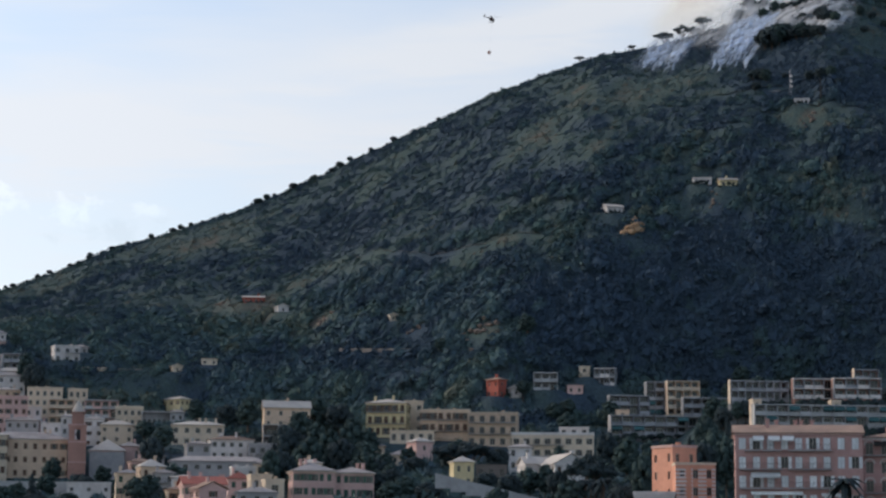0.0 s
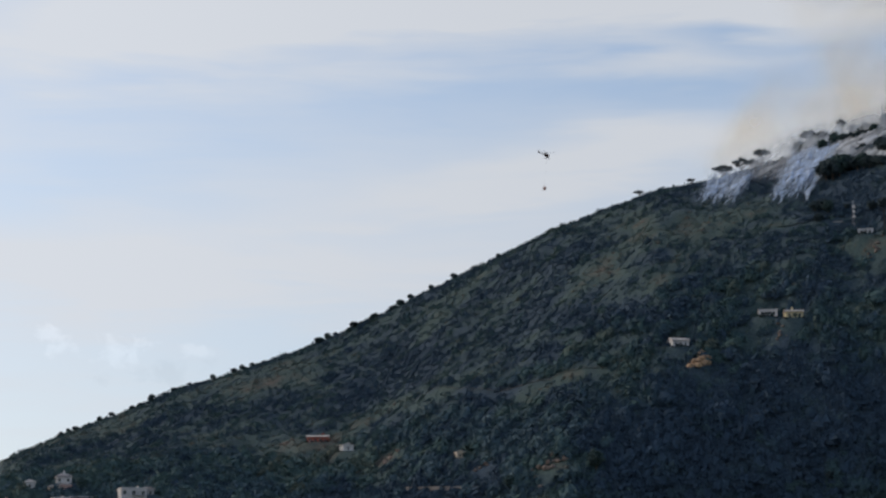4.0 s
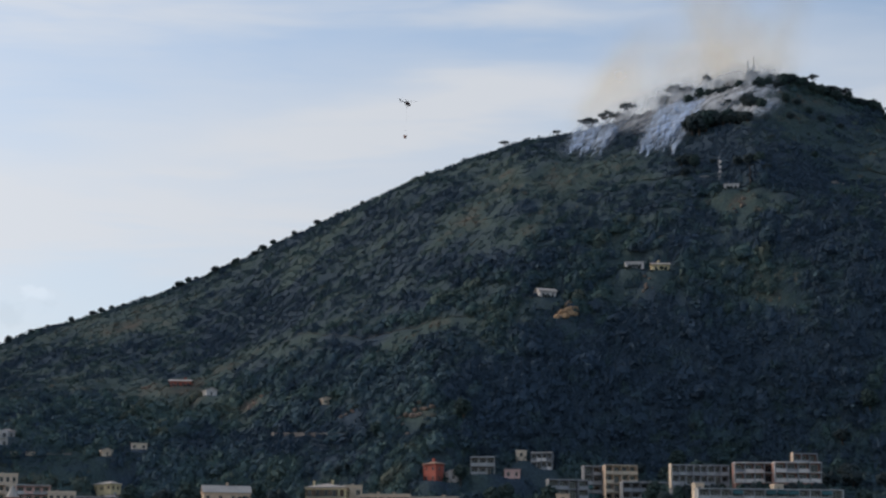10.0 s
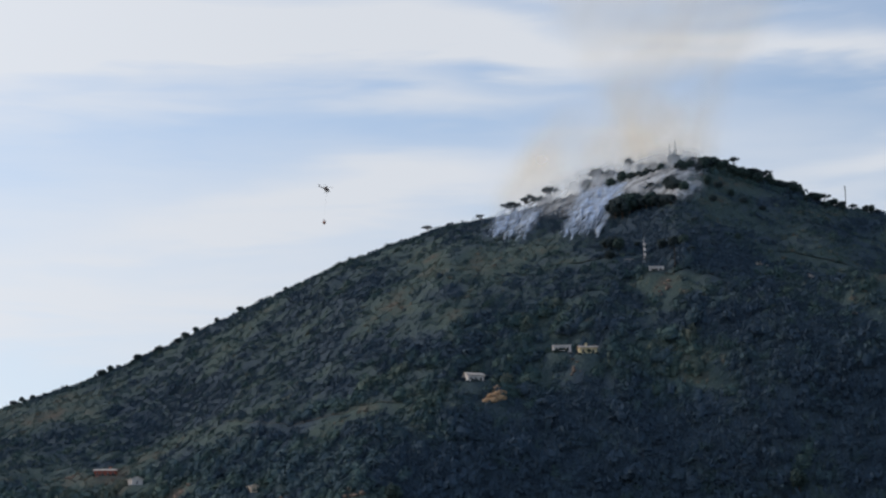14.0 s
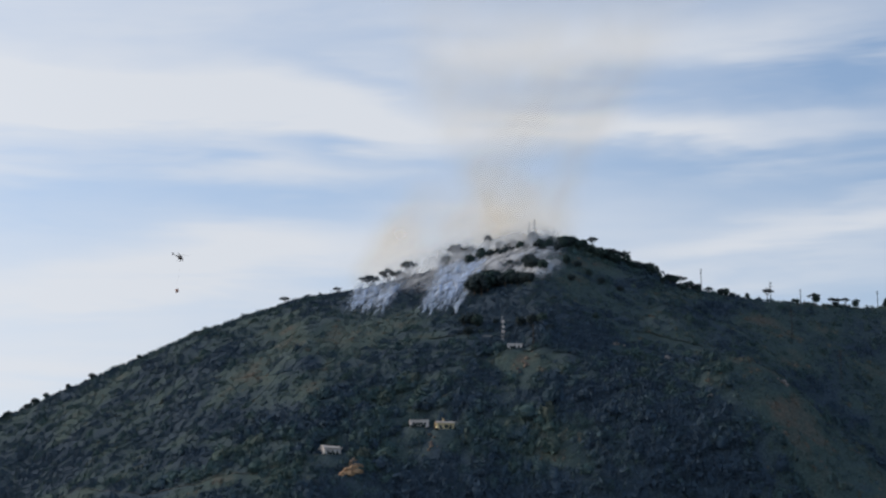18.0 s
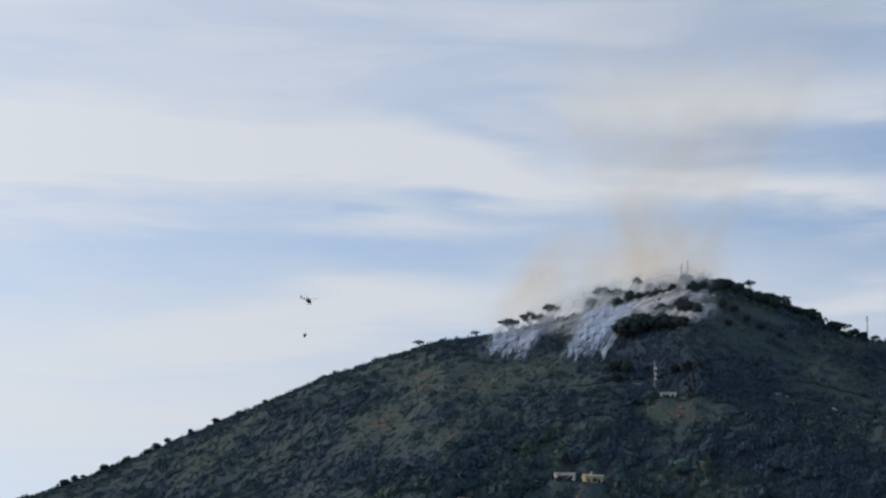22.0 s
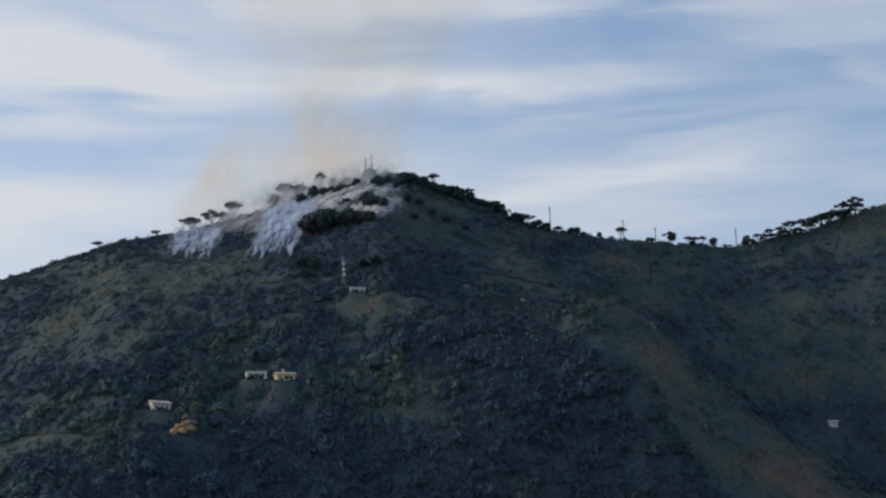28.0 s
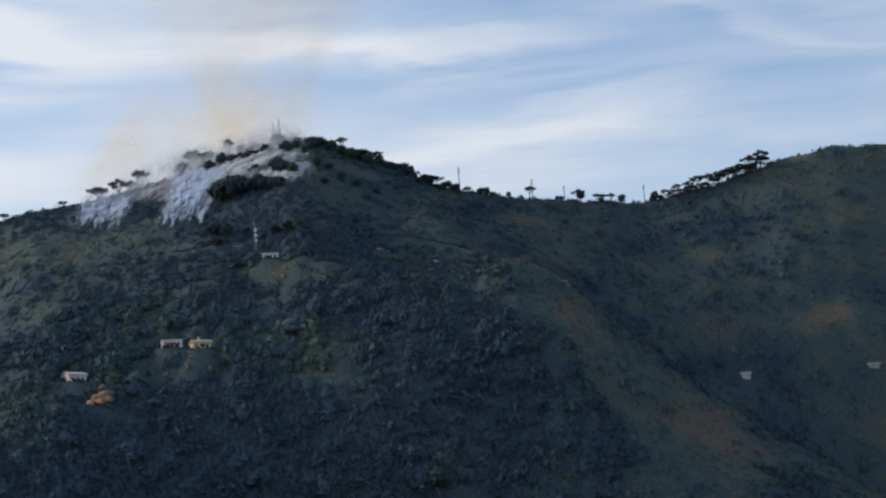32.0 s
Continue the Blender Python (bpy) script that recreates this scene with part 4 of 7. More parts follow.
house('yellow hotel with a pale hipped roof and tall windows', -36.6, 654.0, 59.6, 12.0, 12, -6, YELLOW, rise=1.5, tiles=PALE_ROOF, storey=3.4, cols=5, side=4, win=(1.15, 2.0), head=0.6, shutters=BROWNS, trim=CREAM, balconies=((0, 0.3, 11.6), (1, 0.3, 11.6)), chimneys=2, name='hotel', category='hotel')
house('grey-beige stair tower behind the yellow hotel', -25.7, 663.5, 60.7, 5.6, 7, 0, CREAM, roof='flat', rise=0.5, tiles=PALE_ROOF, storey=3.2, cols=2, side=1, win=(1.3, 1.5), head=0.9, shutters=None, chimneys=1)
house('long cream hotel wing with a flat roof and balcony bands', -20.2, 649.7, 57.1, 14.5, 9, -3, OCHRE, roof='flat', rise=0.4, tiles=PALE_ROOF, storey=3.3, cols=6, side=2, win=(1.3, 1.9), head=0.7, shutters=BROWNS, trim=CREAM, balconies=((0, 0.3, 14), (1, 0.3, 14), (2, 0.3, 14)), chimneys=3, name='hotel_wing', category='hotel')
house('lower hotel wing with a rounded roof edge', -6.0, 644.0, 55.9, 14.5, 8, -4, OCHRE, roof='flat', rise=0.35, tiles=SLATE, storey=3.3, cols=5, side=2, win=(1.5, 1.9), head=0.7, shutters=None, trim=CREAM, balconies=((0, 0.3, 14), (1, 0.3, 14)), chimneys=2, name='hotel_wing', category='hotel')
house('narrow pink house under a spreading pale hipped roof', -20.1, 627.7, 46.5, 5.4, 5.6, 32, PINKW, rise=1.3, tiles=PALE_ROOF, storey=3.2, cols=1, side=1, win=(0.9, 1.4), head=1.0, shutters=None, chimneys=0)
house('small ochre villa with arched porch beside the pink house', -26.9, 621.4, 42.3, 6.5, 5, 10, OCHRE, rise=1.2, tiles=SLATE, storey=3.0, cols=3, side=1, win=(0.9, 1.5), head=0.7, shutters=None, chimneys=1)
house('small yellow house with a pale hipped roof', -5.5, 520.0, 34.8, 4.8, 5.5, 12, YELLOW, rise=1.4, tiles=PALE_ROOF, storey=3.0, cols=2, side=2, win=(0.7, 1.3), head=0.9, shutters=None, chimneys=0)
house('roofless grey stone house with empty window holes', -0.5, 525.0, 34.3, 7.4, 5, 0, STONE, roof='flat', rise=0.2, tiles=STONE, storey=3.2, cols=3, side=1, win=(1.1, 1.7), head=0.8, shutters=None, chimneys=0)
house('bright red house with a pink lit gable', 2.1, 694.0, 70.5, 3.6, 5.4, 45, REDW, roof='hip', rise=0.8, tiles=TILE, storey=3.0, cols=1, side=2, win=(0.8, 1.2), head=0.8, shutters=None, chimneys=1)
house('small flat-roofed pink house among trees', 23.9, 697.6, 68.9, 5.0, 4, 0, DUSTY, roof='flat', rise=0.3, tiles=PALE_ROOF, cols=2, side=1, win=(0.9, 1.3), shutters=None, chimneys=0)
terrace_block('small white terrace house with a light roof edge', 32.6, 702.2, 75.0, 6.6, 5, -8, 2, 4, band=WHITE)
house('white cottage between the trees', 6.2, 695.0, 67.7, 3.4, 4, 20, WHITE, roof='gable_y', rise=1.0, tiles=PALE_ROOF, cols=1, side=1, win=(0.8, 1.1), shutters=None, chimneys=0)
terrace_block('grey concrete frame with open terraces among trees', 13.3, 697.9, 73.1, 7.5, 5, 0, 2, 3, wall=STONE, fin=CONCRETE, band=CONCRETE)
house('pale hut above the terraces', 27.8, 703.5, 75.5, 3.4, 3, 0, CREAM, roof='flat', rise=0.3, tiles=PALE_ROOF, cols=1, side=1, win=(0.9, 1.1), shutters=None, chimneys=0)
# terraced flats below the hill
terrace_block('upper terraced block of flats in grey and cream concrete', 48.6, 687.6, 69.4, 8.2, 4.5, 13, 4, 3, sun_blinds=TEAL, seed=2)
terrace_block('cream plastered corner block with stacked balconies', 54.8, 682.9, 69.3, 10.0, 4.5, 13, 4, 4, wall=OCHRE, fin=OCHRE, band=CREAM, seed=3, end=None)
terrace_block('stepped block of flats with white balcony fronts', 36.5, 669.9, 63.6, 12.2, 4.5, 13, 3, 4, sun_blinds=TEAL, seed=4)
terrace_block('lower row of flats with white balcony fronts', 58.4, 664.2, 62.5, 13.9, 4.5, 13, 3, 5, seed=5)
terrace_block('long low terrace of flats with green sun blinds', 36.0, 646.7, 55.8, 26.5, 4.5, 13, 2, 8, sun_blinds=TEAL, wall=GREYW, seed=6)
house('small apricot plastered house before the flats', 37.6, 653.9, 57.7, 4, 4, 0, OCHRE, roof='flat', rise=0.3, tiles=PALE_ROOF, cols=1, side=1, win=(0.9, 1.3), shutters=None, chimneys=0)
terrace_block('white framed two-storey row of loggias with a yellow end wall', 70.0, 634.7, 64.9, 16.7, 4.5, 13, 2, 8, end=CREAM, seed=7, parapet=0.8, fin=PARAPET)
terrace_block('brick and white block of flats with a bright roof edge', 87.4, 629.0, 65.1, 11.4, 4.5, 13, 2, 4, wall=BRICK, seed=8, band=WHITE)
terrace_block('second brick and white block with a bright roof edge', 98.1, 624.2, 64.8, 13.3, 4.5, 13, 2, 4, wall=BRICK, seed=9, band=WHITE)
terrace_block('topmost small block of flats with white balconies', 107.1, 645.6, 69.3, 6.9, 4.5, 13, 1, 3, wall=BRICK, end=CREAM, seed=10)
terrace_block('long shaded terrace of flats with teal blinds', 73.6, 603.9, 55.6, 40.8, 4.5, 13, 2, 13, sun_blinds=TEAL, wall=GREYW, fin=CONCRETE, band=CONCRETE, seed=11)
house('small cream tower house among the flats', 74.2, 615.5, 57.8, 2.6, 3, 20, CREAM, roof='flat', rise=0.3, tiles=PALE_ROOF, cols=1, side=1, win=(0.7, 1.1), shutters=None, chimneys=0)
house('pale plastered shed on the terraces', 95.4, 610.6, 57.1, 2.8, 3, 20, CREAM, roof='flat', rise=0.3, tiles=PALE_ROOF, cols=1, side=1, win=(0.7, 1.1), shutters=None, chimneys=0)
# middle of the town
house('long house with a pale ramped roof and ochre wall', -64.9, 636.7, 56.7, 13.4, 6, 6, OCHRE, roof='gable_x', rise=2.2, tiles=PALE_ROOF, storey=3.0, cols=4, side=1, rows=2, win=(1.0, 1.4), head=0.8, shutters=None, chimneys=1)
terrace_block('grey concrete building with tall pale pillars', -63.3, 621.8, 50.7, 13, 8, 0, 2, 3, wall=STONE, fin=CONCRETE, band=STONE, storey=3.4, parapet=0.5)
house('pink and cream row house with a jagged slate roof', -39.0, 478.4, 30.4, 9.2, 9, 8, DUSTY, rise=1.9, tiles=SLATE, storey=3.0, cols=5, side=3, win=(0.9, 1.5), head=0.6, shutters=GREENS, trim=CREAM, chimneys=3, closed=0.5)
house('pink and cream row house with a slate roof', -30.6, 483.0, 30.2, 9.0, 9, 8, DUSTY, rise=1.4, tiles=SLATE, storey=3.0, cols=5, side=2, win=(0.9, 1.5), head=0.6, shutters=GREENS, trim=CREAM, chimneys=3, closed=0.5)
house('white attic storey with a pale roof over the row', -37.8, 484.5, 32.4, 4.4, 4, 8, CREAM, rise=0.8, tiles=PALE_ROOF, storey=3.0, cols=2, side=1, win=(0.8, 1.1), head=0.5, shutters=None, rows=1, chimneys=1)
house('tall grey-white apartment house with dark square windows', -76.1, 607.2, 45.5, 12.0, 9, 6, WHITE, rise=1.2, tiles=TILE, storey=2.9, cols=5, side=3, win=(1.15, 1.3), head=0.7, shutters=None, chimneys=3, closed=0.2)
house('grey apartment house with shaded balconies', -65.1, 604.5, 43.9, 7.8, 9, 4, GREYW, roof='flat', rise=0.5, tiles=SLATE, storey=2.9, cols=3, side=2, win=(1.3, 1.6), head=0.7, shutters=None, balconies=((0, 0.3, 7.5), (1, 0.3, 7.5), (2, 0.3, 7.5)), chimneys=2)
house('grey house with an open loggia beside the apartments', -82.4, 605.4, 44.1, 6.6, 8, 6, GREYW, rise=1.0, tiles=SLATE, storey=3.0, cols=2, side=2, win=(1.4, 1.6), head=0.6, shutters=None, chimneys=1)
house('broad grey building under a low slate roof', -84.8, 592.0, 38.7, 27, 9, 2, GREYW, rise=1.5, tiles=SLATE, storey=3.2, cols=9, side=2, win=(1.3, 1.2), head=0.9, shutters=None, chimneys=2)
house('white building with wide canopy roof', -91.3, 633.5, 51.4, 15, 9, 0, CREAM, rise=1.2, tiles=PALE_ROOF, storey=3.1, cols=5, side=2, win=(1.3, 1.5), head=0.8, shutters=None, chimneys=3)
house('pink house with a red tiled roof near the water', -60.8, 466.1, 26.8, 9, 8, 10, DUSTY, roof='gable_x', rise=1.8, tiles=REDTILE, storey=3.0, cols=4, side=2, win=(0.9, 1.4), head=0.7, shutters=GREENS, chimneys=2)
house('small house with a bright red tiled roof', -55.6, 496.9, 29.5, 5.2, 6, 8, PINKW, roof='hip', rise=1.6, tiles=REDTILE, storey=3.0, cols=2, side=2, win=(0.9, 1.3), head=0.7, shutters=GREENS, chimneys=1)
house('cream corner house with a flat terrace', -48.5, 481.6, 29.3, 4.6, 6, 10, CREAM, roof='flat', rise=0.6, tiles=PALE_ROOF, storey=3.0, cols=2, side=2, win=(0.9, 1.5), head=0.8, shutters=None, chimneys=1)
house('narrow cream tower house with dark windows', -43.6, 468.0, 27.7, 4.0, 6, 10, CREAM, roof='flat', rise=0.5, tiles=PALE_ROOF, storey=3.0, cols=1, side=2, win=(1.5, 1.4), head=0.8, shutters=None, chimneys=1)
house('pink gabled house with one dark window', -55.3, 451.6, 25.2, 6, 6, 20, PINKW, roof='gable_y', rise=1.6, tiles=TILE, storey=3.0, cols=1, side=2, win=(0.9, 1.2), head=0.4, shutters=BROWNS, chimneys=1)
house('low white roofed house by the lane', -74.8, 534.8, 31.5, 6, 6, 0, WHITE, rise=0.7, tiles=PALE_ROOF, storey=3.0, cols=2, side=2, win=(0.9, 1.3), head=0.8, shutters=None, chimneys=0)
house('yellow and grey house under a pale tent-shaped roof', -85.5, 553.4, 35.1, 6, 6, 14, OCHRE, rise=1.9, tiles=PALE_ROOF, storey=3.0, cols=2, side=2, win=(0.9, 1.4), head=0.8, shutters=BROWNS, chimneys=1)
house('grey house with a white balcony below the church', -81.0, 546.0, 33.1, 5, 5, 6, GREYW, rise=0.9, tiles=SLATE, storey=2.9, cols=2, side=1, win=(0.9, 1.4), head=0.7, shutters=None, balconies=((0, 0.2, 4.8),), chimneys=1)
# church and the western houses
house('large ochre palazzo with rows of small windows', -151.5, 654.7, 48.6, 25, 12, 2, OCHRE, rise=2.4, tiles=SLATE, storey=4.0, cols=9, side=3, win=(1.1, 1.7), head=1.2, shutters=BROWNS, trim=CREAM, chimneys=2, closed=0.6, name='palazzo', category='palazzo')
house('cream corner wing of the palazzo', -150.6, 650.8, 49.4, 7.2, 9, 0, CREAM, rise=1.0, tiles=PALE_ROOF, storey=4.0, cols=2, side=2, win=(1.2, 2.0), head=1.3, shutters=BROWNS, chimneys=1, name='palazzo_wing', category='palazzo')
house('church nave of grey and pink plaster with a pale pitched roof', -120.6, 661.1, 45.5, 10.5, 14, 0, GREYW, rise=3.6, tiles=PALE_ROOF, storey=9.0, cols=1, side=0, win=(1.4, 1.0), head=5.5, shutters=None, trim=PINKW, chimneys=0, name='church', category='church')
house('pink parish house adjoining the church', -112.5, 666.6, 47.2, 6.4, 8, 8, PINKW, rise=1.4, tiles=SLATE, storey=3.4, cols=2, side=2, win=(0.9, 1.2), head=1.2, shutters=None, chimneys=1)
terrace_block('ochre block of flats with deep balconies', -143.4, 705.6, 64.8, 8, 8, 0, 3, 3, wall=OCHRE, fin=OCHRE, band=CREAM, seed=12)
terrace_block('dusty pink block of flats with deep balconies', -131.3, 703.9, 64.4, 10.6, 8, 0, 3, 4, wall=DUSTY, fin=DUSTY, band=CONCRETE, seed=13)
house('cream apartment house with a roof terrace', -120.9, 701.7, 61.7, 8.8, 8, 0, CREAM, roof='flat', rise=0.6, tiles=PALE_ROOF, storey=3.0, cols=4, side=2, win=(1.1, 1.5), head=0.8, shutters=None, chimneys=2)
terrace_block('blue-grey building with a tall pillared front', -111.8, 699.1, 60.4, 9.4, 8, 0, 1, 6, wall=GREYW, fin=CONCRETE, band=GREYW, storey=4.6, parapet=0.4, seed=14)
house('pale blue-grey house with one bright window', -102.8, 698.5, 60.1, 4.6, 6, 0, GREYW, rise=0.8, tiles=SLATE, storey=3.0, cols=2, side=1, win=(0.9, 1.4), head=1.0, shutters=None, chimneys=1)
house('square yellow villa with a pale hipped roof', -107.1, 744.3, 68.2, 4.4, 9.2, 38, YELLOW, rise=0.9, tiles=PALE_ROOF, storey=3.0, cols=2, side=3, win=(0.8, 1.3), head=0.6, shutters=BROWNS, chimneys=0, name='villa', category='villa')
house('ochre house on the upper street', -168.3, 722.7, 69.2, 11, 9, 0, OCHRE, rise=1.0, tiles=SLATE, storey=3.0, cols=4, side=2, win=(1.0, 1.5), head=0.8, shutters=BROWNS, chimneys=2)
house('white house with a slate roof above the ochre house', -171.3, 736.3, 75.3, 12.4, 8, 4, WHITE, rise=1.4, tiles=SLATE, storey=3.0, cols=4, side=2, win=(1.0, 1.4), head=0.8, shutters=None, chimneys=2)
house('cream flats with pale parapets on the upper street', -153.4, 717.8, 69.2, 11.5, 8, 0, CREAM, roof='flat', rise=0.6, tiles=PALE_ROOF, storey=3.0, cols=5, side=2, win=(1.0, 1.5), head=0.8, shutters=None, chimneys=3)
house('shaded brown apartment house', -158.4, 687.0, 63.9, 12.2, 8, 0, DUSTY, roof='flat', rise=0.5, tiles=SLATE, storey=3.0, cols=5, side=2, win=(1.0, 1.5), head=0.8, shutters=BROWNS, chimneys=1)
house('grey roofed row house above the palazzo', -149.9, 675.6, 55.6, 10, 8, 0, GREYW, rise=1.2, tiles=SLATE, storey=3.0, cols=4, side=2, win=(1.0, 1.4), head=0.8, shutters=None, chimneys=2)
house('white plastered house with a blue cloth on its terrace', -138.6, 673.9, 54.2, 6, 7, 0, WHITE, roof='flat', rise=0.5, tiles=PALE_ROOF, storey=3.0, cols=2, side=1, win=(1.0, 1.4), head=0.8, shutters=None, chimneys=1)
house('low house with a pale pitched roof beside the bell tower', -121.8, 683.2, 54.9, 10, 7, 0, CREAM, rise=1.5, tiles=PALE_ROOF, storey=3.0, cols=3, side=1, win=(1.0, 1.3), head=0.8, shutters=None, chimneys=1)
house('cream house with red-brown shutters behind the nave', -127.9, 688.2, 57.0, 6, 6, 0, WHITE, rise=0.9, tiles=SLATE, storey=3.0, cols=2, side=1, win=(1.0, 1.3), head=0.8, shutters=BROWNS, chimneys=1)
house('white house by the sea wall with two dark windows', -104.7, 555.2, 30.9, 11, 7, 0, WHITE, roof='flat', rise=0.4, tiles=PALE_ROOF, storey=3.0, cols=3, side=2, win=(0.9, 1.0), head=1.0, shutters=None, chimneys=0)
# more houses between the others
house('narrow cream house with green shutters below the palazzo', -94.5, 567.2, 34.1, 6, 6, 4, CREAM, rise=1.0, tiles=SLATE, cols=2, side=1, shutters=GREENS, chimneys=1)
house('dusty pink house beside the parish house', -95.3, 592.4, 38.4, 5.5, 6, 10, DUSTY, rise=1.2, tiles=TILE, cols=2, side=2, shutters=BROWNS, chimneys=1)
house('grey house under a slate roof by the church square', -95.8, 612.5, 41.1, 6, 6, 0, GREYW, rise=1.1, tiles=SLATE, cols=2, side=1, shutters=None, chimneys=1)
house('white house with a roof terrace among the apartments', -63.0, 556.4, 35.1, 6, 6, 6, WHITE, roof='flat', rise=0.5, tiles=PALE_ROOF, cols=2, side=2, shutters=None, chimneys=2)
house('small cream house in the lane', -58.4, 567.0, 36.6, 5, 5, 6, CREAM, rise=0.9, tiles=SLATE, cols=2, side=1, shutters=None, chimneys=1)
house('mauve house with a jagged roof by the lane', -60.0, 506.5, 28.6, 6, 6, 8, DUSTY, rise=1.4, tiles=SLATE, cols=2, side=2, shutters=GREENS, chimneys=2)
house('cream house with brown shutters on the steps', -65.6, 475.5, 26.0, 5.5, 6, 8, CREAM, rise=1.1, tiles=TILE, cols=2, side=2, shutters=BROWNS, chimneys=1)
house('long grey house below the red roofs', -47.1, 449.5, 24.5, 8, 6, 6, GREYW, rise=1.1, tiles=SLATE, cols=3, side=2, shutters=None, chimneys=1)
house('pale house with a flat roof above the church', -152.6, 699.6, 61.4, 8, 7, 0, WHITE, roof='flat', rise=0.5, tiles=PALE_ROOF, cols=3, side=1, shutters=None, chimneys=2)
house('dusty house with dark windows behind the palazzo', -145.3, 684.7, 55.6, 6, 6, 0, DUSTY, rise=1.0, tiles=SLATE, cols=2, side=1, shutters=None, chimneys=1)
house('white rendered house next to the bell tower', -136.0, 690.7, 57.9, 5, 6, 0, WHITE, rise=0.9, tiles=SLATE, cols=2, side=1, shutters=None, chimneys=1)
house('cream house with a terrace on the upper street', -141.3, 724.4, 69.4, 6.5, 6, 0, CREAM, roof='flat', rise=0.5, tiles=PALE_ROOF, cols=3, side=1, shutters=None, chimneys=1)
house('ochre garden house below the hotel', -32.3, 599.1, 43.4, 5, 5, 0, OCHRE, rise=1.0, tiles=SLATE, cols=2, side=1, shutters=None, chimneys=0)
house('cream basement storey under the hotel', -28.8, 644.4, 50.5, 13, 6, -3, CREAM, roof='flat', rise=0.4, tiles=PALE_ROOF, cols=5, side=1, win=(1.3, 1.9), shutters=None, chimneys=0)
house('small white house below the long building', 6.8, 570.0, 41.4, 6, 5, 0, WHITE, rise=0.9, tiles=SLATE, cols=2, side=1, shutters=None, chimneys=1)
house('grey lower annex of the gabled house', 11.4, 514.9, 34.1, 6, 6, 20, WHITE, roof='gable_x', rise=1.8, tiles=PALE_ROOF, cols=2, side=1, shutters=None, chimneys=1)
# the western edge of the town
terrace_block('grey block of flats with dark balconies at the town edge', -170.4, 753.0, 84.5, 8.4, 7, 6, 3, 3, wall=GREYW, fin=FLATS, band=PARAPET, seed=21)
house('pale stair wing beside the grey block of flats', -176.5, 753.6, 83.9, 5.6, 7, 10, WHITE, roof='flat', rise=0.5, tiles=PALE_ROOF, cols=2, side=2, win=(0.9, 1.3), shutters=None, chimneys=2)
house('low house with a pale roof before the grey flats', -169.8, 742.8, 77.3, 9.5, 6, 4, GREYW, rise=1.4, tiles=PALE_ROOF, cols=3, side=1, win=(0.9, 1.3), shutters=None, chimneys=1)
house('dusty pink house with a pale roof at the town edge', -189.6, 736.0, 80.6, 8.4, 7, 6, DUSTY, rise=1.3, tiles=PALE_ROOF, cols=3, side=1, win=(0.9, 1.3), shutters=None, chimneys=1)
house('narrow blue-grey house at the town edge', -180.3, 736.2, 78.8, 4.2, 6, 0, GREYW, roof='flat', rise=0.5, tiles=PALE_ROOF, cols=2, side=1, win=(0.9, 1.4), shutters=None, chimneys=0)
house('grey house under a slate roof at the town edge', -178.6, 744.9, 81.2, 4.6, 6, 8, GREYW, rise=1.0, tiles=SLATE, cols=2, side=1, win=(0.9, 1.3), shutters=None, chimneys=1)
house('small white house in the western woods', -198.9, 800.7, 94.9, 3.8, 4, 4, WHITE, rise=1.2, tiles=PALE_ROOF, cols=1, side=1, win=(0.8, 1.1), shutters=None, chimneys=0)
house('pale villa with a slate roof in the western woods', -187.5, 802.4, 97.1, 5.6, 4, 4, WHITE, rise=1.3, tiles=SLATE, cols=2, side=1, win=(0.9, 1.2), shutters=None, chimneys=1)
house('low pale cottage in the western woods', -185.7, 784.3, 91.2, 4.0, 4, 4, CREAM, rise=0.9, tiles=PALE_ROOF, cols=2, side=1, win=(0.8, 1.1), shutters=None, chimneys=0)
house('mauve cottage in the western woods', -183.6, 792.0, 92.8, 4.2, 4, 4, DUSTY, rise=1.0, tiles=SLATE, cols=2, side=1, win=(0.8, 1.1), shutters=None, chimneys=0)
# houses on the hillside
house('white villa with a flat roof on the wooded slope', -155.4, 766.4, 88.6, 9.0, 7, 12, WHITE, roof='flat', rise=0.35, tiles=PALE_ROOF, storey=2.9, cols=3, side=2, win=(1.3, 1.5), head=0.7, shutters=None, balconies=((0, 3.5, 8.8),), chimneys=1, name='villa', category='villa', group='houses on the hillside')
house('grey annex beside the white villa', -152.5, 782.3, 90.0, 5.4, 6, 0, GREYW, rise=0.9, tiles=SLATE, storey=2.9, cols=2, side=1, win=(0.9, 1.3), head=0.7, shutters=None, chimneys=0, group='houses on the hillside')
house('small pale stone hut in the woods', -112.7, 761.7, 81.1, 3.4, 3.4, 14, CREAM, roof='gable_y', rise=0.8, tiles=PALE_ROOF, cols=1, side=1, win=(0.7, 1.0), head=0.6, shutters=None, chimneys=0, name='hut', category='hut', group='houses on the hillside')
house('low house with a bright flat roof in the woods', -104.7, 775.0, 84.9, 5.6, 4, 0, CREAM, roof='flat', rise=0.25, tiles=PALE_ROOF, cols=2, side=1, win=(0.9, 1.0), head=0.6, shutters=None, chimneys=0, group='houses on the hillside')
house('red plastered farmhouse with a pale roof', -100.2, 848.1, 116.5, 8.2, 6, -4, REDW, roof='gable_x', rise=0.9, tiles=PALE_ROOF, storey=2.6, cols=4, side=1, win=(0.8, 1.1), head=0.6, shutters=None, chimneys=1, name='farmhouse', category='farmhouse', group='houses on the hillside')
house('small white gabled cottage on the slope', -83.9, 827.8, 110.6, 4.2, 4.5, 18, WHITE, roof='gable_y', rise=1.1, tiles=PALE_ROOF, cols=1, side=1, win=(0.8, 1.1), head=0.6, shutters=None, chimneys=0, name='cottage', category='cottage', group='houses on the hillside')
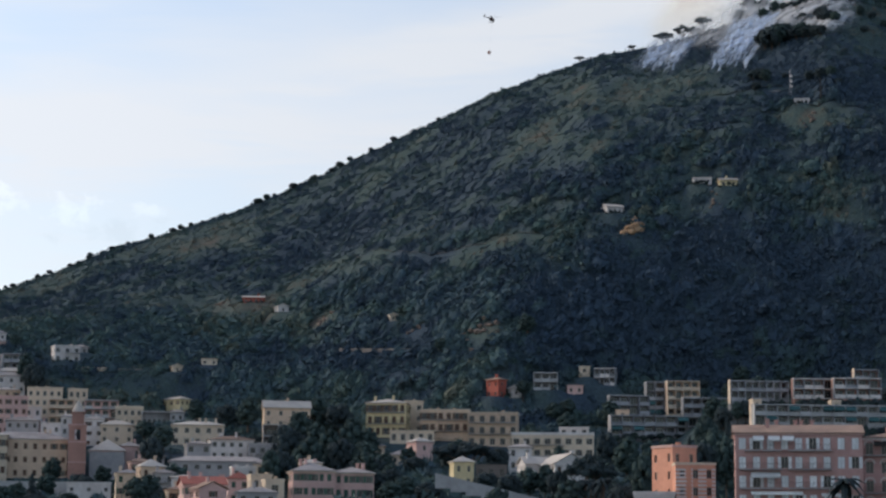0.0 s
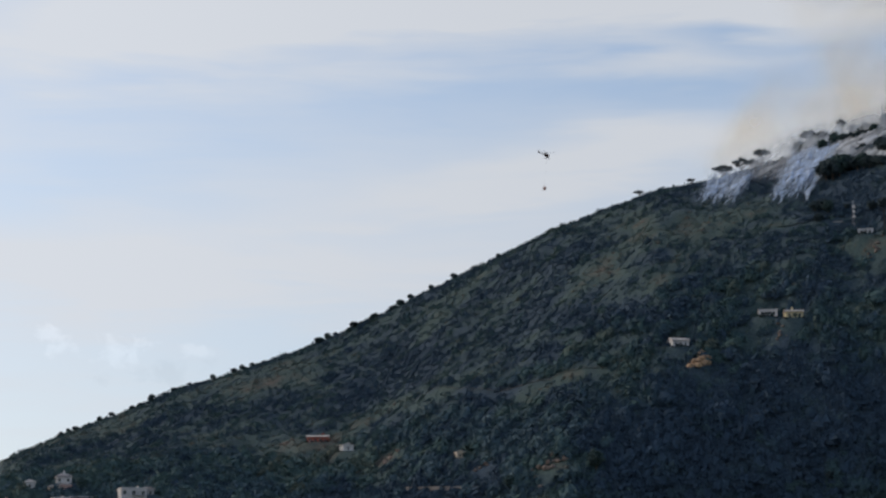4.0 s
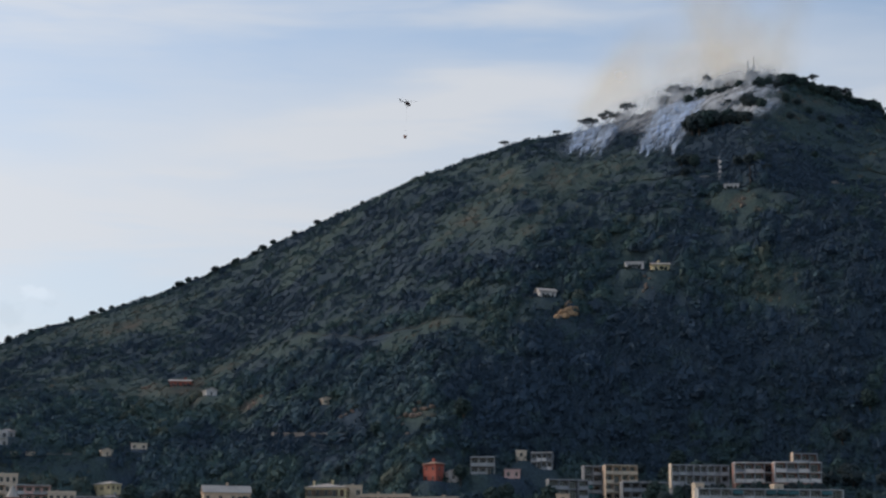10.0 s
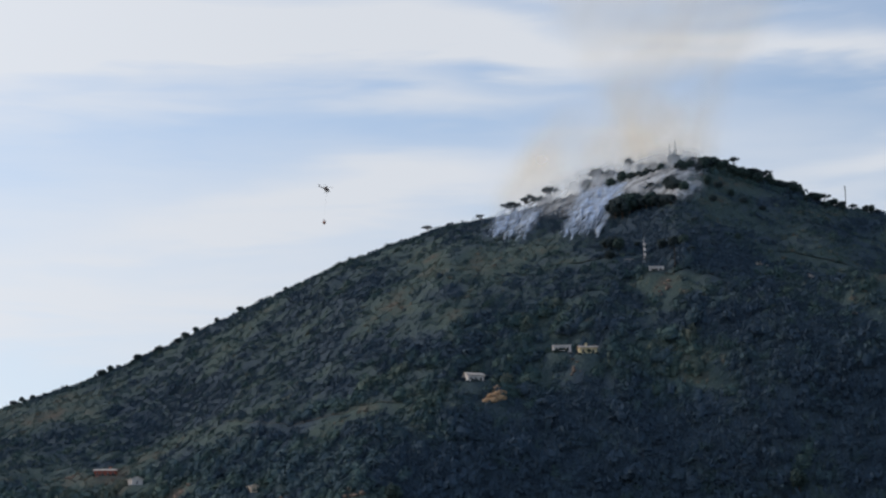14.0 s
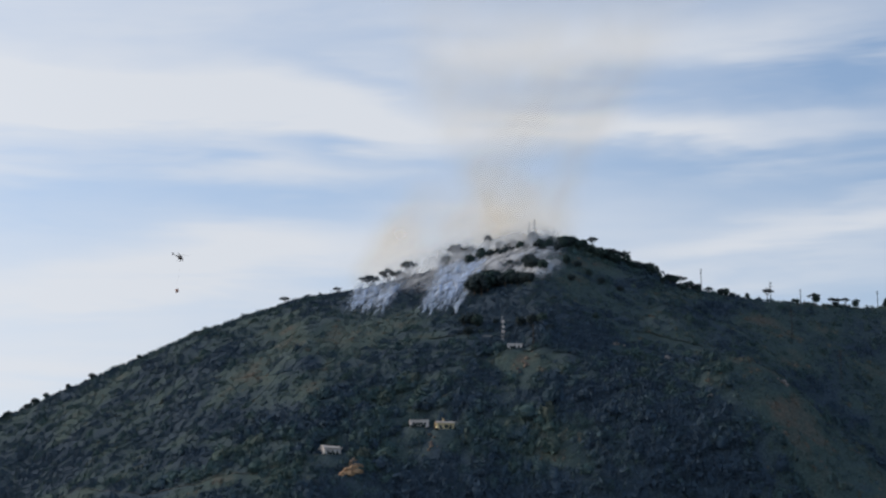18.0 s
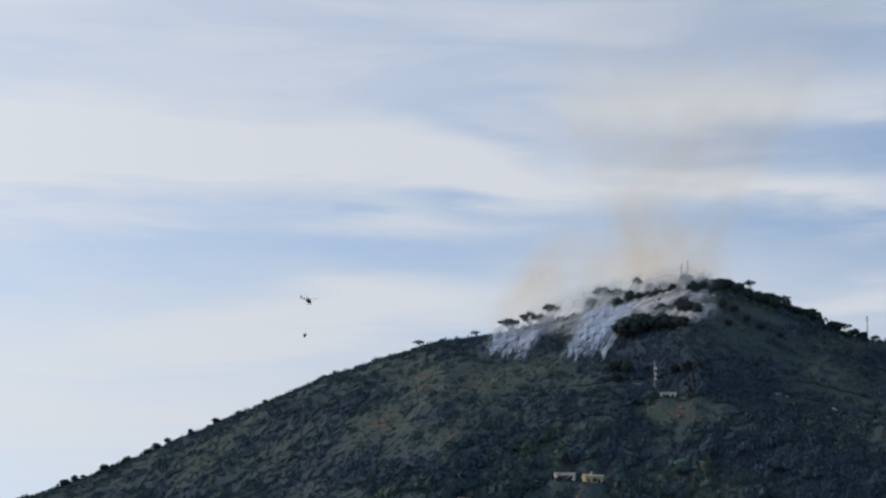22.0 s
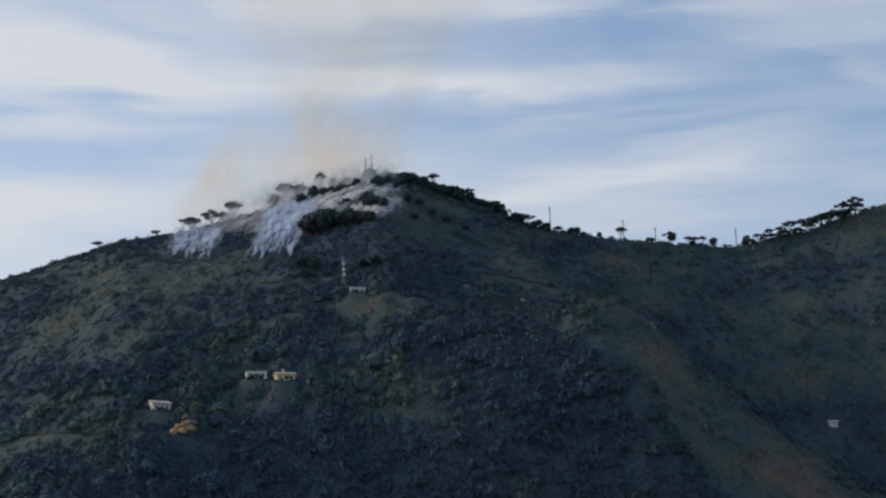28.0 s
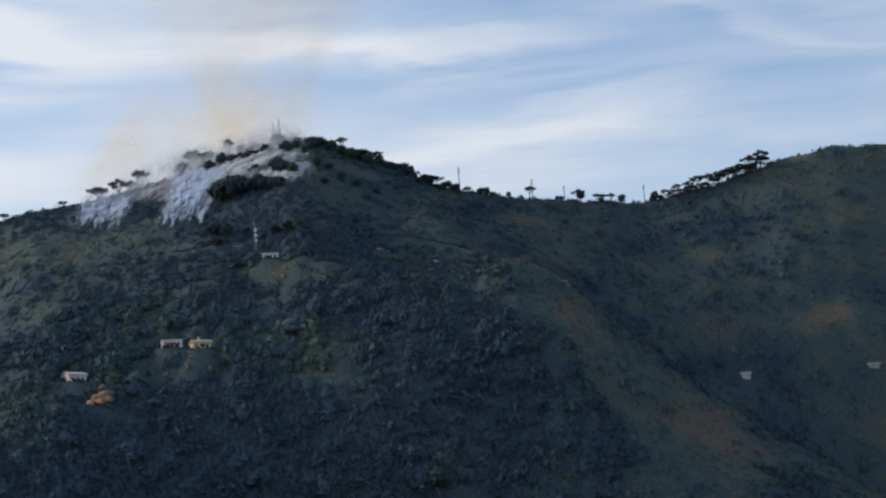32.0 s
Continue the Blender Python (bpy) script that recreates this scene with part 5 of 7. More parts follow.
house('white hut with a sloping roof among the scrub', -36.8, 761.1, 99.3, 2.6, 2.6, 18, CREAM, roof='gable_y', rise=0.7, tiles=PALE_ROOF, cols=1, side=0, win=(0.7, 1.0), head=0.6, shutters=None, chimneys=0, name='hut', category='hut', group='houses on the hillside')
house('white terraced house with a bright roof on the hillside', 38.5, 754.0, 136.3, 6.0, 5, 20, WHITE, roof='gable_x', rise=1.2, tiles=PALE_ROOF, cols=3, side=1, win=(0.8, 1.1), head=0.6, shutters=None, chimneys=0, group='houses on the hillside')
house('square white house with dark windows on the hillside', 68.6, 755.9, 146.8, 6.4, 5, 4, WHITE, roof='flat', rise=0.25, tiles=PALE_ROOF, cols=4, side=1, win=(0.9, 1.1), head=0.6, shutters=None, chimneys=0, group='houses on the hillside')
house('low yellow farmhouse with a long pale roof', 77.2, 749.0, 144.7, 6.0, 4, 8, YELLOW, roof='gable_x', rise=0.9, tiles=PALE_ROOF, cols=3, side=1, win=(0.8, 1.0), head=0.5, shutters=None, chimneys=1, name='farmhouse', category='farmhouse', group='houses on the hillside')
house('low white station building near the summit', 106.4, 775.7, 179.2, 5.4, 3.5, 0, WHITE, roof='flat', rise=0.2, tiles=PALE_ROOF, cols=3, side=1, win=(0.9, 0.9), head=0.5, shutters=None, chimneys=0, name='station_building', category='hut', group='houses on the hillside')
house('small white hut in the valley', 262.3, 747.4, 128.4, 2.8, 3, 10, WHITE, roof='gable_x', rise=0.8, tiles=PALE_ROOF, cols=0, side=0, win=(0.8, 1.0), head=0.5, shutters=None, chimneys=0, name='hut', category='hut', group='houses on the hillside')
house('small grey hut in the valley', 305.3, 739.5, 129.0, 3.6, 3, 10, GREYW, roof='gable_x', rise=0.7, tiles=PALE_ROOF, cols=0, side=0, win=(0.8, 1.0), head=0.5, shutters=None, chimneys=0, name='hut', category='hut', group='houses on the hillside')
long_wall('long pale stone retaining wall on the wooded slope', -54.5, 762.1, -26.2, 733.5, 87.5, 2.1, STONE, drop=3.0)
long_wall('pale retaining wall below the white villa', -145.2, 760.3, -133.7, 762.4, 80.3, 1.9, CREAM, drop=-0.4)
long_wall('grey roadside wall in the woods', -133.1, 762.5, -123.5, 763.1, 80.3, 0.9, STONE, drop=0.1)
long_wall('tall grey sea wall below the palazzo', -128.8, 560.4, -104.4, 565.4, 31.5, 7, CONCRETE, drop=0)
long_wall('sloping pale wall of the coast lane', -7.0, 454.9, 15.1, 454.8, 28.9, 1.6, CONCRETE, drop=5.2)
long_wall('pale boundary wall along the ridge path', 85.7, 805.4, 104.1, 792.2, 188.5, 0.5, STONE, drop=2.4)

# arched white window surrounds, shutters and awnings of the pink houses
for row in range(4):
    for col in range(9):
        u = 1.2 + col * (21.6 - 2.4) / 8
        zt = pink_h - 0.75 - row * 3.25
        closed = (row * 5 + col * 7) % 9 < 7
        for s in (-1, 1):
            a, b, y0, y1 = (0.02, 0.56, 0.06, 0.12) if closed else (0.64, 1.16, -0.07, -0.012)
            lo, hi = (u + a, u + b) if s > 0 else (u - b, u - a)
            part("shutter_panel", boxes((lo, hi, y0, y1, zt - 1.97, zt - 0.02)), SHUTTER, pink)
    for col in range(5):
        u = 1.2 + col * (13 - 2.4) / 4
        zt = wing_h - 0.8 - row * 3.25
        bm = bmesh.new()
        ring = []
        for k in range(13):
            a = math.pi * k / 12
            ring.append(((u + 0.98 * math.cos(a), zt - 0.35 + 0.98 * math.sin(a)), (u + 0.70 * math.cos(a), zt - 0.35 + 0.70 * math.sin(a))))
        for (o0, i0), (o1, i1) in zip(ring, ring[1:]):
            vs = [bm.verts.new((p[0], yy, p[1])) for yy in (-0.07, -0.01) for p in (o0, o1, i1, i0)]
            for f in ((0, 1, 2, 3), (0, 4, 5, 1), (3, 2, 6, 7), (0, 3, 7, 4), (1, 5, 6, 2)):
                bm.faces.new([vs[i] for i in f])
        bmesh.ops.recalc_face_normals(bm, faces=bm.faces)
        part("window_surround", bm, WHITE, wing, "arched white window surround")
for u0, u1, row in ((3.0, 4.9, 0), (5.6, 7.6, 0), (8.0, 10.0, 0)):
    awning("white canvas awning over a window", u0, u1, pink_h - 0.35 - row * 3.25, pink, AWNING, 1.2, 0.75)
awning("wide white canvas awning", 2.6, 7.6, pink_h - 6.6, pink, AWNING, 1.5, 0.8)
awning("long pale awning over the lower terrace", 2.6, 11.4, pink_h - 9.9, pink, AWNING, 1.0, 0.4)
awning("pale awning at the lowest balcony", 14.5, 18.5, pink_h - 10.2, pink, AWNING, 1.0, 0.4)
awning("dark awning on the wing", 2.0, 7.0, wing_h - 0.5, wing, IRON, 1.0, 0.6)
for k in range(9):
    z = striped_h - 0.7 - k * 0.72
    part("stripe", boxes((-0.006, 1.98, -0.03, -0.004, z - 0.36, z), (2.9, 3.25, -0.03, -0.004, z - 0.36, z), (4.15, 5.7, -0.03, -0.004, z - 0.36, z), (6.7, 7.406, -0.03, -0.004, z - 0.36, z)), WHITE, striped, "cream painted stripe")


def bell_tower():
    e = thing("bell_tower", -126.0, 655.6, 33.5, 10.9, "slender red brick bell tower of the church with a pale spire", "bell tower")
    FOOTPRINTS.append((-123, 658, 4))
    sh = Shell()
    w, h = 5.2, 19.5
    hole = [(1.7, 3.5, h - 4.6, h - 1.2)]
    for m in (Matrix.Identity(4), pose(0, w, 0, 0, 0, -90), pose(w, 0, 0, 0, 0, 90), pose(w, w, 0, 0, 0, 180)):
        facade(sh, m, w, h, hole, 0.6)
    piece("shaft", sh.mesh("shaft", BRICK), e, Matrix.Identity(4))
    for z in (h - 5.4, h - 0.2, 8.0):
        part("string_course", boxes((-0.25, w + 0.25, -0.25, -0.004, z, z + 0.35), (-0.25, -0.004, -0.004, w + 0.25, z, z + 0.35), (w + 0.004, w + 0.25, -0.004, w + 0.25, z, z + 0.35)), DUSTY, e)
    part("belfry", boxes((0.8, w - 0.8, 0.8, w - 0.8, h, h + 3.6), (0.5, w - 0.5, 0.5, w - 0.5, h + 3.604, h + 3.9)), BRICK, e)
    bm = bmesh.new()
    bmesh.ops.create_cone(bm, segments=8, radius1=2.0, radius2=0.12, depth=3.6, cap_ends=True, matrix=Matrix.Translation((w / 2, w / 2, h + 5.7)))
    sp = part("spire", bm, PALE_ROOF, e, "pale lead-covered spire")
    part("cross", boxes((w / 2 - 0.05, w / 2 + 0.05, w / 2 - 0.05, w / 2 + 0.05, h + 7.4, h + 9.0), (w / 2 - 0.4, w / 2 + 0.4, w / 2 - 0.05, w / 2 + 0.05, h + 8.3, h + 8.42)), IRON, e)
    bell = bmesh.new()
    bmesh.ops.create_cone(bell, segments=12, radius1=0.75, radius2=0.3, depth=1.1, cap_ends=True, matrix=Matrix.Translation((w / 2, w / 2, h - 2.6)))
    part("bell", bell, IRON, e)


bell_tower()


# ---- trees ----
def crown_mesh(name, mat, seed, blobs, kinds):
    """A crown of many ragged leaf clumps; blobs: x, y, z, size rows."""
    rng = np.random.RandomState(seed)
    cos, tris, base = [], [], 0
    for bx, by, bz, s in blobs:
        co, tri = kinds[rng.randint(len(kinds))]
        a = rng.uniform(0, 6.28)
        R = np.array([[math.cos(a), -math.sin(a), 0], [math.sin(a), math.cos(a), 0], [0, 0, 1]])
        cos.append(co @ R.T * s + (bx, by, bz))
        tris.append(tri + base)
        base += len(co)
    ob = raw_mesh(name, np.concatenate(cos), np.concatenate(tris), mat, True)
    return ob


TUFTS = clump_protos(6, 15, 0.85, 1, True, 14, 0.72)


def umbrella_pine(seed, high=1.0):
    """Stone pine about 8 m wide: leaning trunk, limbs that fan out and a flat ragged crown with gaps."""
    rng = np.random.RandomState(seed)
    e = thing("umbrella_pine", 0, 0, -400, 0, "dark umbrella pine with a bare trunk and flat crown", "tree", "pines along the ridge")
    H = 6.2 * high
    lean = rng.uniform(-0.7, 0.7, 2)
    bm = bmesh.new()
    mid = (lean[0] * 0.5, lean[1] * 0.5, H * 0.5)
    tube(bm, (0, 0, -1.5), mid, 0.32, 0.22, 7)
    blobs = []
    for k in range(8):
        a = k * 0.785 + rng.uniform(-0.3, 0.3)
        q = rng.uniform(1.6, 3.3)
        tip = (lean[0] + q * math.cos(a), lean[1] + q * math.sin(a), H * rng.uniform(0.86, 0.98))
        tube(bm, mid, tip, 0.13, 0.05, 5)
        for j in range(10):
            b, w = rng.uniform(0, 6.28), math.sqrt(rng.uniform(0, 1)) * 1.25
            blobs.append((tip[0] + w * math.cos(b), tip[1] + w * math.sin(b), tip[2] + rng.uniform(0.0, 0.9) * (1 - q / 6), rng.uniform(0.42, 0.74)))
    for k in range(16):
        a, q = rng.uniform(0, 6.28), math.sqrt(rng.uniform(0, 1)) * 1.7
        blobs.append((lean[0] + q * math.cos(a), lean[1] + q * math.sin(a), H + rng.uniform(0.2, 1.1), rng.uniform(0.4, 0.7)))
    part("trunk", bm, BARK, e)
    c = crown_mesh("crown", PINE, seed, blobs, TUFTS)
    c.parent = e
    return e


def broad_tree(seed, label, mat=WOOD, tall=1.0):
    rng = np.random.RandomState(seed)
    e = thing("broadleaf_tree", 0, 0, -400, 0, label, "tree", "trees of the town")
    bm = bmesh.new()
    tube(bm, (0, 0, -1.5), (0.1, 0, 3.0 * tall), 0.3, 0.2, 7)
    for k in range(5):
        a = k * 1.26
        tube(bm, (0.1, 0, 2.6 * tall), (1.5 * math.cos(a), 1.5 * math.sin(a), 4.8 * tall), 0.15, 0.05, 5)
    part("trunk", bm, BARK, e)
    blobs = []
    for k in range(90):
        d = rng.normal(size=3)
        d /= np.linalg.norm(d)
        q = rng.uniform(0.55, 1.0)
        blobs.append((d[0] * 2.5 * q, d[1] * 2.5 * q, (4.9 + d[2] * 2.3 * q) * tall, rng.uniform(0.6, 1.1)))
    c = crown_mesh("crown", mat, seed, blobs, TUFTS)
    c.parent = e
    return e


def cypress(seed):
    rng = np.random.RandomState(seed)
    e = thing("cypress", 0, 0, -400, 0, "slim dark green cypress", "tree", "trees of the town")
    bm = bmesh.new()
    tube(bm, (0, 0, -1), (0, 0, 7.0), 0.2, 0.05, 6)
    part("trunk", bm, BARK, e)
    blobs = []
    for k in range(30):
        z = 0.8 + 7.4 * k / 30
        q = 0.75 * math.sin(math.pi * min(1, (k + 4) / 33)) ** 0.7
        a = rng.uniform(0, 6.28)
        blobs.append((q * 0.5 * math.cos(a), q * 0.5 * math.sin(a), z, 0.35 + q * 0.6))
    c = crown_mesh("crown", PINE, seed, blobs, TUFTS)
    c.parent = e
    return e


def palm(seed):
    rng = np.random.RandomState(seed)
    e = thing("palm", 0, 0, -400, 0, "tall palm with a shaggy crown beside the houses", "palm", "palms by the waterfront")
    bm = bmesh.new()
    tube(bm, (0, 0, -2), (0.15, 0.1, 7.0), 0.28, 0.22, 8)
    part("trunk", bm, BARK, e)
    for k in range(16):
        a, lift = k * 2.4, rng.uniform(-0.3, 0.9)
        f = bmesh.new()
        prev = None
        for j in range(7):
            t = j / 6
            q = 2.3 * t
            z = 7.0 + lift * q * 0.9 - 0.42 * q * q * (0.7 + 0.3 * rng.uniform(0, 1))
            wid = 0.36 * math.sin(math.pi * (0.12 + 0.85 * t))
            p = Vector((0.15 + q * math.cos(a), 0.1 + q * math.sin(a), z))
            s = Vector((-math.sin(a), math.cos(a), 0)) * wid
            row = (f.verts.new(p + s - Vector((0, 0, wid * 0.5))), f.verts.new(p), f.verts.new(p - s - Vector((0, 0, wid * 0.5))))
            if prev:
                f.faces.new((prev[0], prev[1], row[1], row[0]))
                f.faces.new((prev[1], prev[2], row[2], row[1]))
            prev = row
        part("frond", f, PINE, e)
    return e


PINES = [umbrella_pine(1), umbrella_pine(2, 0.8), umbrella_pine(3, 1.15)]
BROAD = [broad_tree(5, "round-crowned dark green tree", LEAF), broad_tree(6, "dense dark holm oak", PINE, 0.85), broad_tree(7, "tall leafy green tree", LEAF, 1.25)]
CYPRESS, PALM = cypress(8), palm(9)


def plant(proto, x, y, size, z=None, wide=1.0, seed=0, label=None, group=None, name=None):
    rng = random.Random(seed + int(x * 13 + y * 7))
    if z is None:
        z = float(land(x, y)) - 0.1
    m = pose(x, y, z, 0, 0, rng.uniform(0, 360)) @ Matrix.Diagonal((size * wide, size * wide, size, 1))
    ob = copy_thing(proto, m)
    ob.name = name or ob.name
    return tagged(ob, label or "", "", group or "")


# heading, range less than the ridge's, size, kind, width
WEST_PINES = ((2.05, 0, 0.42, 1, 1.2), (3.45, 1, 0.42, 1, 1.0), (4.3, -3, 0.86, 1, 1.0), (4.77, -4, 0.92, 0, 0.8), (5.1, -5, 0.9, 1, 0.75), (5.34, -4, 0.94, 2, 0.75),
              (6.3, 1, 0.75, 1, 0.85), (6.6, 0, 0.95, 0, 0.8), (6.92, 1, 0.85, 1, 0.85), (7.46, 0, 0.85, 2, 0.45))
EAST_PINES = ((10.22, 0, 0.6, 2, 0.7), (10.75, 1, 0.6, 1, 1.1), (11.0, 2, 0.6, 0, 1.1), (11.38, -2, 0.62, 1, 0.85), (11.72, 0, 0.5, 0, 0.95), (12.2, 2, 0.42, 1, 1.1), (12.55, 0, 0.42, 0, 1.1), (13.3, -2, 0.44, 1, 0.8),
              (14.82, 0, 0.55, 1, 0.8), (16.05, 0, 0.46, 0, 1.0), (16.5, 0, 0.38, 1, 0.9), (16.68, -1, 0.42, 1, 0.9), (16.88, 1, 0.38, 2, 0.9), (17.15, 0, 0.36, 1, 0.9))
for head, back, size, kind, wide in WEST_PINES + EAST_PINES:
    rng_ = float(column(RIDGE, 1, head)) - back
    x, y, z = spot(head, rng_)
    plant(PINES[kind], x, y, size * 1.3, z - 0.2, wide * 1.05, 3)
gen = random.Random(31)
for k in range(29):
    head = 18.25 + k * 0.09 + gen.uniform(-0.03, 0.03)
    x, y, z = spot(head, float(column(RIDGE, 1, head)) - (k % 3) * 1.5)
    plant(PINES[k % 3], x, y, (0.52 + 0.009 * k) * gen.uniform(0.85, 1.2), z - 0.6, gen.uniform(0.8, 1.1), 7, "dark umbrella pine in a leaning row on the saddle")
# trees between the pines east of the summit
gen = random.Random(5)
for k in range(36):
    head = 9.35 + k * 0.105
    x, y, z = spot(head, float(column(RIDGE, 1, head)) - gen.uniform(0, 7))
    plant(BROAD[gen.randrange(3)], x, y, gen.uniform(0.5, 0.85) * (1 - 0.012 * k) * (0.85 if head < 9.9 else 1), z - 0.1, 1.25, k, "dense dark tree on the ridge east of the summit", "trees on the skyline", "ridge_tree")
for head, size in ((13.0, 0.4), (13.62, 0.42), (13.9, 0.28), (14.3, 0.22), (15.5, 0.2), (16.1, 0.42), (16.6, 0.3), (17.12, 0.36), (17.95, 0.36), (18.1, 0.3)):
    x, y, z = spot(head, float(column(RIDGE, 1, head)) - 1)
    plant(BROAD[int(head * 10) % 3], x, y, size * 1.3, z - 0.4, 1.15, 4, "small dark tree on the saddle", "trees on the skyline", "ridge_tree")
# the wooded crest under the smoke
for k in range(44):
    head = 6.2 + k * 0.075
    x, y, z = spot(head, float(column(RIDGE, 1, head)) - gen.uniform(-1, 9))
    plant(BROAD[gen.randrange(3)], x, y, gen.uniform(0.5, 0.75), z - 0.7, 1.2, k, "dark evergreen tree on the smoky crest", "trees on the skyline", "ridge_tree")
# the dense clump before the smoke, single trees in it and dark groves below the summit: heading, elevation, size
CLUMP = ((7.02, 13.72, 1.1, 1), (7.2, 13.74, 1.15, 1), (7.38, 13.8, 1.0, 0), (7.1, 13.86, 0.95, 1), (7.28, 13.9, 1.0, 1), (7.5, 13.9, 0.9, 0), (7.66, 13.93, 0.85, 1), (7.84, 13.95, 0.85, 1), (8.0, 13.98, 0.8, 0), (8.16, 14.0, 0.75, 1),
         (8.32, 14.02, 0.7, 1), (8.48, 14.04, 0.65, 1), (8.5, 14.4, 0.85, 1), (8.62, 14.38, 0.75, 1), (8.86, 14.34, 0.6, 0), (8.0, 14.5, 0.4, 1))
GROVES = ((6.72, 12.95, 0.75, 1), (6.9, 12.98, 0.8, 1), (7.05, 12.9, 0.75, 0), (6.8, 12.72, 0.6, 1), (8.2, 12.9, 0.7, 1), (8.5, 12.95, 0.75, 1), (8.75, 12.95, 0.7, 0), (8.95, 12.75, 0.6, 1), (7.55, 13.0, 0.45, 1),
          (9.5, 14.5, 0.55, 2), (9.8, 14.45, 0.5, 1), (9.6, 14.1, 0.5, 1), (10.1, 14.2, 0.5, 0), (10.4, 14.0, 0.5, 1), (10.9, 13.8, 0.45, 1), (9.1, 13.6, 0.4, 1), (10.2, 13.1, 0.4, 0))
for head, rise, size, kind in CLUMP + GROVES:
    x, y, z = sight(head, rise)
    plant(BROAD[kind], x, y, size * (1.35 if rise > 13.3 and head < 9 else 1.15), z - 1.2, 1.0, 5, "dark evergreen tree in the grove below the summit", "grove below the summit", "evergreen_tree")
# single shrubs and small trees that break the western skyline
for head, size, kind in ((-12.2, 0.4, 0), (-10.9, 0.45, 1), (-9.3, 0.42, 0), (-8.75, 0.5, 1), (-8.55, 0.4, 2), (-6.55, 0.55, 1), (-6.3, 0.5, 0), (-5.6, 0.6, 1), (-5.1, 0.4, 0), (-4.35, 0.5, 1), (-4.1, 0.45, 0), (-3.55, 0.4, 0),
                         (-2.95, 0.5, 1), (-1.75, 0.35, 0), (-0.3, 0.3, 1), (13.75, 0.45, 2), (14.3, 0.3, 0), (15.6, 0.34, 0), (17.9, 0.4, 1)):
    x, y, z = spot(head, float(column(RIDGE, 1, head)) - 1)
    plant(BROAD[kind], x, y, size * 1.0, z - 0.5, 1.25, 9, "small wind-bent tree on the skyline", "trees on the skyline", "ridge_tree")

for k in range(46):
    head = -13.6 + k * 0.3 + gen.uniform(-0.14, 0.14)
    x, y, z = spot(head, float(column(RIDGE, 1, head)) - gen.uniform(0, 3))
    plant(BROAD[gen.randrange(3)], x, y, gen.uniform(0.12, 0.44) * (1 - 0.4 * (head > -4)), z - 0.4, 1.4, k, "low rounded tree on the western crest", "trees on the skyline", "ridge_tree")
# bushes at the feet of the hillside houses: house corner, width
for hx, hy, wide in ((38.5, 754.0, 6.0), (68.6, 755.9, 6.4), (77.2, 749.0, 6.0), (-155.4, 766.4, 9.0), (-100.2, 848.1, 8.2), (106.4, 775.7, 5.4)):
    for k in range(5):
        x, y = hx + wide * (k + gen.uniform(-0.2, 0.2)) / 4.2, hy - 1.6 - gen.uniform(0, 0.8)
        plant(BROAD[k % 3], x, y, gen.uniform(0.11, 0.2), float(land(x, y)) - 0.5, 1.5, k, "low dark bush at the foot of a hillside house", "bushes by the hillside houses", "bush")
for head, r, size, wide in ((-5.2, 622, 1.5, 1.15), (-4.85, 618, 1.6, 1.2), (-4.5, 622, 1.55, 1.2), (-4.15, 617, 1.4, 1.1), (-4.7, 606, 1.3, 1.1)):
    x, y, z = spot(head, r)
    plant(BROAD[1], x, y, size, z - 0.3, wide, 8, "spreading dark evergreen tree before the ramp-roofed house", "trees of the town")

# ---- rocks ----
def rock_face(label, head, rise, count, spread, size, seed, mat=BROWNROCK, deep=0.7):
    """Bare rock: angular blocks bedded in the slope."""
    gen = random.Random(seed)
    x, y, z = sight(head, rise)
    e = thing("rock_outcrop", x, y, z, 0, label, "rock")
    FOOTPRINTS.append((x, y, spread * 1.25))
    for k in range(count):
        u, v = gen.gauss(0, spread), gen.gauss(0, spread * deep)
        bm = bmesh.new()
        bmesh.ops.create_icosphere(bm, subdivisions=1 if deep > 1 else 2, radius=1)
        off = Vector((gen.uniform(-9, 9), gen.uniform(-9, 9), gen.uniform(-9, 9)))
        s = size * gen.uniform(0.5, 1.2)
        for w in bm.verts:
            w.co = w.co * (1 + 0.45 * noise.noise(w.co * 1.3 + off) + 0.2 * noise.noise(w.co * 3.5 + off))
            w.co = Vector((w.co.x * s * 1.3, w.co.y * s, w.co.z * s * 0.8))
        ob = part("boulder", bm, mat, e)
        ob.location = (u, v, float(land(x + u, y + v)) - z + 0.15 * s)
        ob.rotation_euler = (0, 0, gen.uniform(0, 6))


rock_face("bright ochre rock face of a small quarry", 3.62, 9.2, 26, 1.25, 1.55, 1, ROCK, 1.8)
rock_face("brown broken rocks above the woods", -0.42, 6.5, 14, 2.8, 1.0, 2)
rock_face("pale brown rocks beside the track", -4.58, 6.8, 7, 2.0, 0.8, 3)
rock_face("pale rocks below the hillside houses", 5.8, 9.95, 9, 1.8, 0.6, 4)
rock_face("brown earth scar on the summit slope", 8.3, 12.0, 10, 2.6, 0.6, 5)
rock_face("grey rock slab on the spur", 15.0, 11.35, 5, 1.2, 0.8, 6, STONE)
rock_face("pale rock slab on the eastern slope", 10.7, 12.4, 6, 1.6, 0.7, 7, STONE)
rock_face("grey rock slab above the valley", 12.0, 12.0, 4, 0.9, 0.8, 8, STONE)
rock_face("small grey rock on the spur flank", 13.1, 11.05, 3, 0.7, 0.7, 11, STONE)
rock_face("brown rocks beside the red farmhouse", -7.3, 7.2, 7, 2.2, 0.7, 9)
rock_face("brown rocks below the long wall", -2.1, 6.6, 6, 2.2, 0.7, 10)


